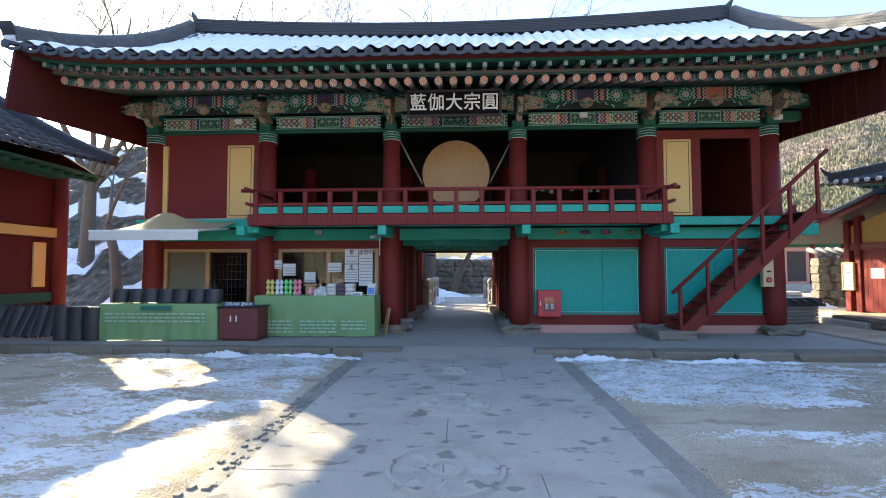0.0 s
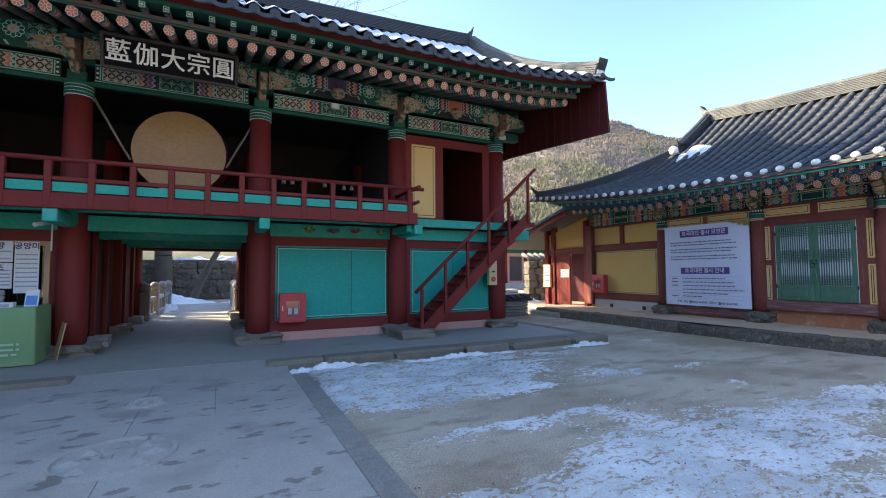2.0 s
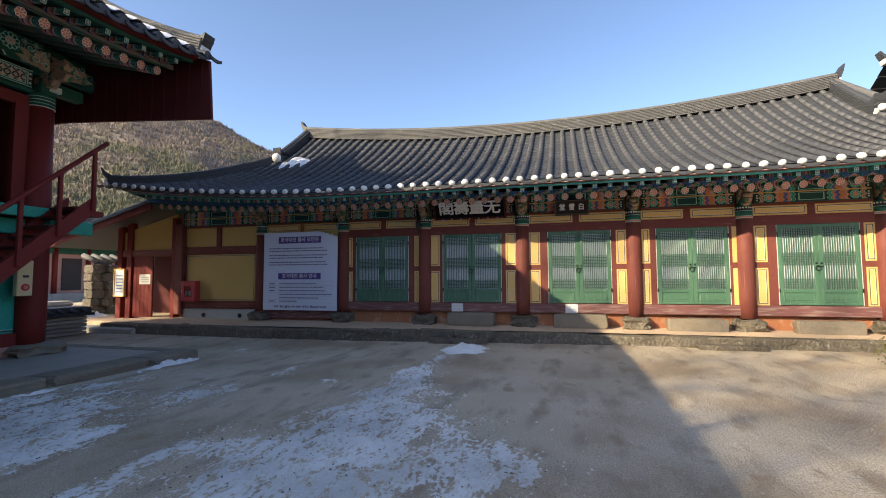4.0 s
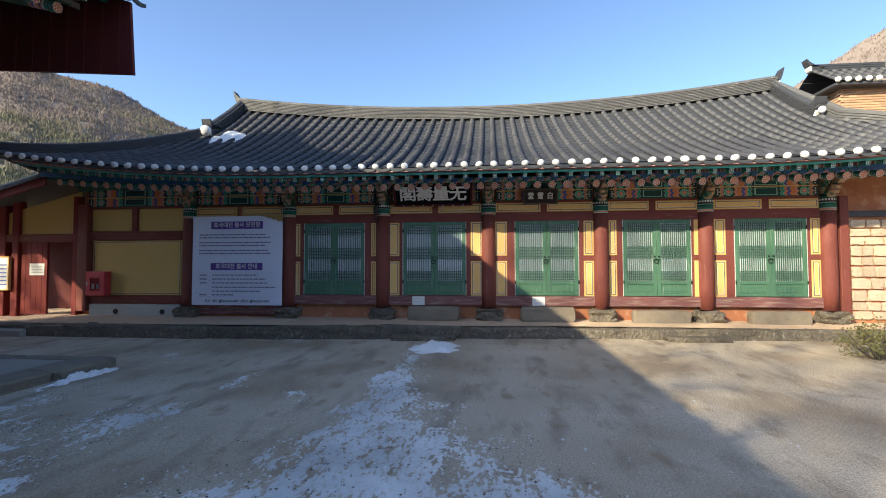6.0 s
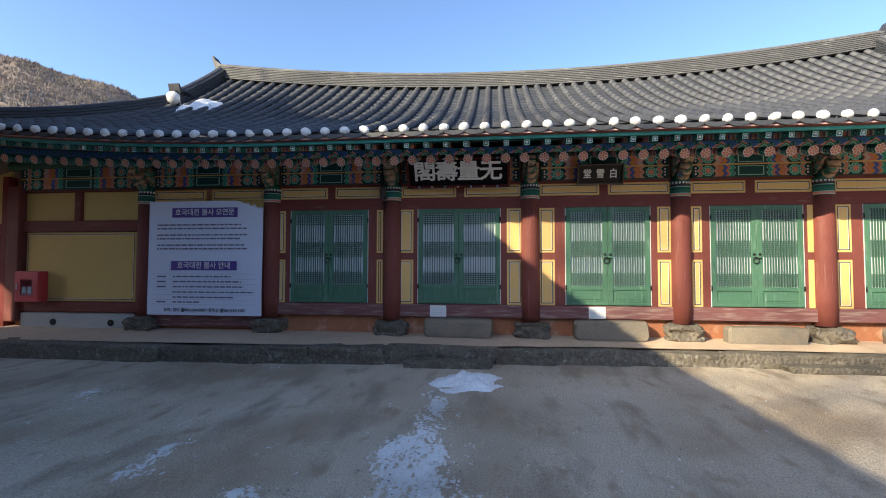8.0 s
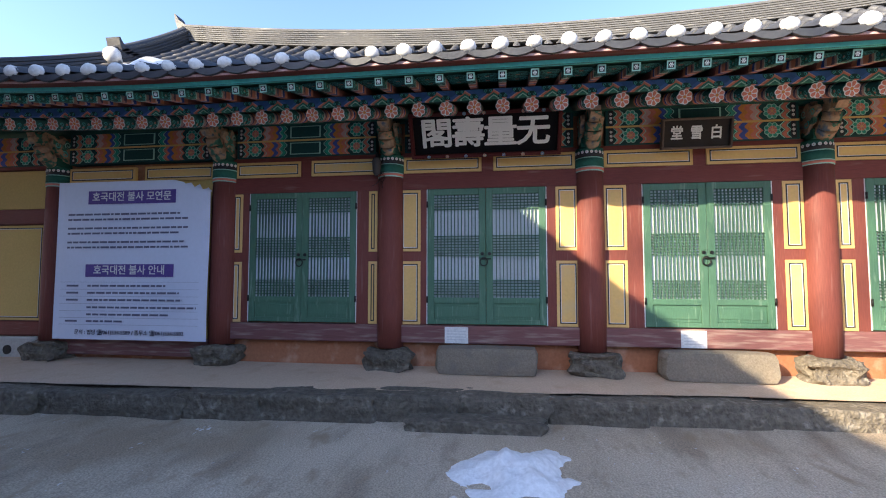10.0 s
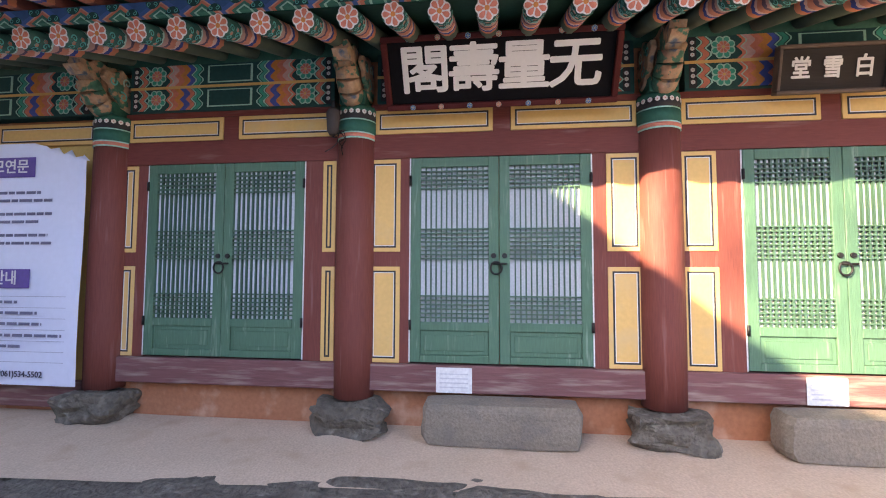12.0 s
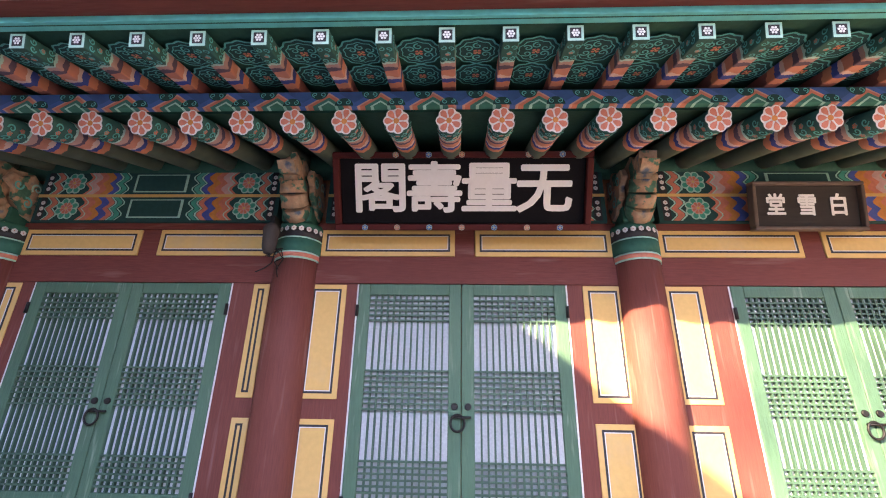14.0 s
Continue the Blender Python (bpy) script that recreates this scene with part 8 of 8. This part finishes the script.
for x in (-4.98, -4.86):
    part("latch", boxes((x - 0.015, x + 0.015, 8.592, 8.6, 0.52, 0.64), bev=0.002), WHITE, bx)

# roof tiles for sale
bm = bmesh.new()
outer = [(0.16 * math.cos(t), 0.13 * math.sin(t)) for t in np.linspace(0, math.pi, 11)]
inner = [(0.135 * math.cos(t), 0.108 * math.sin(t)) for t in np.linspace(math.pi, 0, 11)]
slab(bm, [(a, 0, b) for a, b in outer + inner], (0, 0.34, 0))
bmesh.ops.recalc_face_normals(bm, faces=bm.faces)
NEWTILE = surface("new_charcoal_tile", (0.028, 0.029, 0.032), (0.045, 0.046, 0.05), 0.5, 2, 30, 0.15, vary=0.3)
SALE = to_mesh("tile_body", bm, NEWTILE)
random.seed(14)


def sale_tile(m):
    o = new("clay_tile", SALE)
    o.matrix_world = m
    return tagged(o, "new charcoal-grey curved roof tile in the stall display", "roof tile", "tiles for sale")


for k in range(7):
    for q in range(2):
        sale_tile(pose(-7.55 + 0.335 * k + random.uniform(-0.015, 0.015), 8.92 + 0.09 * q, 0.872, 80, random.uniform(-4, 4), random.uniform(-6, 6)) @ Matrix.Diagonal((1.02, 0.84, 1.0, 1)))
for k in range(3):
    for tier in range(2):
        for q in range(3):
            sale_tile(pose(-8.56 + 0.32 * k + random.uniform(-0.012, 0.012), 8.62 + 0.07 * q, 0.127 + 0.345 * tier, 87, random.uniform(-3, 3), random.uniform(-5, 5)))
for k in range(9):
    for q in range(2):
        sale_tile(pose(-9.0 - 0.2 * k, 8.75 + 0.1 * q, 0.16 + 0.02 * q, 68, random.uniform(-8, 8), random.uniform(-6, 6)) @ Matrix.Diagonal((1, 1.9, 1, 1)))

# goods on the counter
WAX = {n: surface("wax_" + n, a, b, 0.4, 3, 30, 0.03, grain=0.1) for n, a, b in (("yellow", (0.62, 0.56, 0.12), (0.7, 0.62, 0.18)), ("white", (0.68, 0.68, 0.7), (0.76, 0.76, 0.78)), ("green", (0.18, 0.68, 0.2), (0.24, 0.76, 0.26)), ("pink", (0.8, 0.25, 0.34), (0.86, 0.32, 0.4)))}
for i, n in enumerate(("yellow", "white", "green", "pink")):
    for j in range(2):
        x = -4.60 + 0.205 * i + 0.095 * j
        c = thing("candle_stack", (x, 9.5, 1.01), n + " lotus candles stacked three high on the counter", "candle", "lotus candles")
        for q in range(3):
            bm = bmesh.new()
            lathe(bm, (x, 9.5, 1.014 + 0.115 * q), [(0.034, 0), (0.046, 0.03), (0.044, 0.07), (0.026, 0.085), (0.024, 0.112)], 12)
            part("candle", bm, WAX[n], c)
SACK = surface("white_sack", (0.62, 0.6, 0.55), (0.7, 0.68, 0.62), 0.8, 3, 40, 0.2)
SACK_D = surface("dark_sack", (0.09, 0.06, 0.08), (0.13, 0.09, 0.11), 0.7, 3, 40, 0.2)
for i in range(3):
    for q in range(3):
        bm = bmesh.new()
        rock(bm, (-3.13 + 0.2 * i, 9.5, 1.055 + 0.085 * q), 0.19, 0.3, 0.085, seed=i * 3 + q, rough=0.09, n=3)
        for f in bm.faces:
            f.smooth = True
        tagged(part("rice_bag", bm, SACK_D if i == 1 else SACK), ("dark" if i == 1 else "white") + " small rice bag stacked on the counter", "bag", "rice bags")
o = thing("wooden_stand", (-3.62, 9.55, 1.01), "small brown wooden offering stand", "stand")
part("body", boxes((-3.74, -3.52, 9.46, 9.62, 1.012, 1.22), bev=0.01), WOOD, o)
part("top", boxes((-3.78, -3.48, 9.43, 9.65, 1.22, 1.25), bev=0.006), WOOD, o)
o = thing("flower_ornament", (-3.6, 9.38, 1.01), "pink artificial flower ornament", "ornament")
bm = bmesh.new()
lathe(bm, (-3.6, 9.38, 1.012), [(0.03, 0), (0.06, 0.05), (0.05, 0.1), (0.03, 0.13), (0.035, 0.16), (0.01, 0.18)], 9)
part("body", bm, WAX["pink"], o)
o = thing("plastic_bag", (-3.37, 9.5, 1.01), "crumpled white plastic bag", "bag")
bm = bmesh.new()
rock(bm, (-3.37, 9.5, 1.09), 0.24, 0.22, 0.17, seed=8, rough=0.5, n=4)
part("body", bm, SACK, o)
for x, w, h in ((-3.36, 0.26, 0.06), (-2.55, 0.24, 0.075)):
    o = thing("carton", (x, 9.36, 1.01), "flat white carton on the counter", "box")
    part("body", boxes((x - w / 2, x + w / 2, 9.28, 9.42, 1.012, 1.012 + h), bev=0.003), WHITE, o)
    part("label", boxes((x - w / 3, x + w / 3, 9.277, 9.28, 1.02, 1.012 + h * 0.7)), FADED, o)
o = thing("menu_board", (-2.25, 9.5, 1.01), "small blue and white notice propped on the counter", "notice")
part("panel", boxes((-0.09, 0.09, 0, 0.012, 0, 0.26)), WHITE, o, at=pose(-2.27, 9.45, 1.012, -12, 0, -12))
part("blue_print", boxes((-0.075, 0.075, -0.003, 0.0, 0.02, 0.17)), surface("sky_blue_print", (0.1, 0.25, 0.62), (0.15, 0.32, 0.7), 0.5, 2, 30, 0.02), o, at=pose(-2.27, 9.45, 1.012, -12, 0, -12))

# papers on the window
def poster(x0, x1, z0, z1, bars, label, head=None):
    o = thing("poster", ((x0 + x1) / 2, 10.06, z0), label, "poster", "papers on the window")
    y = PY - 0.048
    part("sheet", boxes((x0, x1, y, y + 0.003, z0, z1)), WHITE, o)
    for k in range(bars):
        z = z0 + (z1 - z0) * (0.12 + 0.7 * k / max(1, bars))
        part("text_bar", boxes((x0 + 0.02, x1 - 0.02, y - 0.002, y, z, z + 0.022)), FADED, o)
    if head:
        write("writing", head, 0.12, pose((x0 + x1) / 2, y - 0.003, z1 - 0.08, 90), INK, o, 0.003)
    return o


poster(-4.82, -4.52, 1.60, 1.80, 2, "white paper notice with faint print")
poster(-4.50, -4.20, 1.44, 1.72, 3, "pale violet price list")
poster(-3.98, -3.72, 1.28, 1.52, 1, "blank white paper by the counter")
poster(-3.42, -3.10, 1.52, 1.74, 2, "cream sign with two faint lines")
poster(-3.02, -2.70, 1.28, 1.70, 5, "grey and white printed poster", None)
poster(-3.02, -2.70, 1.72, 2.06, 2, "printed poster headed with one large character", "향")
poster(-2.68, -2.36, 1.20, 2.06, 8, "tall printed poster on the window", "공양미")
write("writing", "초", 0.13, pose(-2.86, PY - 0.052, 1.62, 90), INK, bpy.data.objects["poster.004"], 0.003)
o = thing("wall_switch", (-4.8, 10.05, 1.9), "white square switch on the red wall", "switch")
part("plate", boxes((-4.80, -4.70, PY - 0.02, PY + 0.0, 1.88, 1.97), bev=0.004), WHITE, o)
bd = thing("leaning_board", (-2.02, 9.6, 0.125), "pale board leaning by the gate column", "board")
part("board", boxes((-0.12, 0.12, 0, 0.015, 0, 0.6)), WOOD, bd, at=pose(-2.0, 9.62, 0.128, -10, 0, -65))

# awning over the stall
aw = thing("awning", (-6.6, 9.2, 2.5), "cream folding awning lit from behind", "awning")
m, nt, b = nodes_of("awning_cloth")
link(nt, blend(nt, add_noise(nt, 1.5, 4), (0.62, 0.56, 0.38), (0.7, 0.64, 0.46)), b.inputs["Base Color"])
b.inputs["Roughness"].default_value = 0.8
tr = nt.nodes.new("ShaderNodeBsdfTranslucent")
tr.inputs[0].default_value = (0.72, 0.6, 0.34, 1)
mx = nt.nodes.new("ShaderNodeMixShader")
mx.inputs[0].default_value = 0.6
link(nt, b.outputs[0], mx.inputs[1])
link(nt, tr.outputs[0], mx.inputs[2])
link(nt, mx.outputs[0], nt.nodes["Material Output"].inputs[0])
me, X, Y = grid_mesh("fabric", np.linspace(-7.72, -5.5, 30), np.linspace(8.25, 9.9, 16), lambda X, Y: 2.34 + 0.4 * (Y - 8.25) / 1.65 - 0.05 * np.sin((Y - 8.25) / 1.65 * math.pi) + 0.34 * np.exp(-((X + 6.75) / 0.4) ** 2 - ((Y - 9.1) / 0.5) ** 2))
me.materials.append(m)
part("fabric", me, None, aw)
part("valance", boxes((-7.73, -5.49, 8.235, 8.25, 2.17, 2.35)), SACK, aw, "grey-white valance")
part("front_bar", boxes((-7.74, -5.48, 8.23, 8.28, 2.34, 2.38), bev=0.006), WHITE, aw)
part("cassette", boxes((-7.7, -5.3, 9.8, 9.95, 2.66, 2.78), bev=0.01), GREYPL, aw)
for x in (-7.5, -5.7):
    bm = bmesh.new()
    tube(bm, (x, 9.85, 2.55), (x + 0.25, 9.1, 2.46), 0.022, n=8)
    tube(bm, (x + 0.25, 9.1, 2.46), (x, 8.28, 2.35), 0.022, n=8)
    part("arm", bm, WHITE, aw)

# small hanging things in the open upper room
for k, (x, z) in enumerate(((1.75, 3.72), (1.95, 3.72), (2.75, 3.72), (3.25, 3.68), (3.45, 3.68), (2.2, 3.66))):
    o = thing("hanging_bell", (x, 11.9, z), "small pale bell hung in the dark upper room", "bell", "hanging bells")
    bm = bmesh.new()
    lathe(bm, (x, 11.9, z), [(0.06, 0), (0.05, 0.08), (0.02, 0.13)], 10)
    part("body", bm, STONE_L, o)
    bm = bmesh.new()
    tube(bm, (x, 11.9, z + 0.12), (x, 11.9, 5.3), 0.005, n=4)
    part("cord", bm, IRON, o)
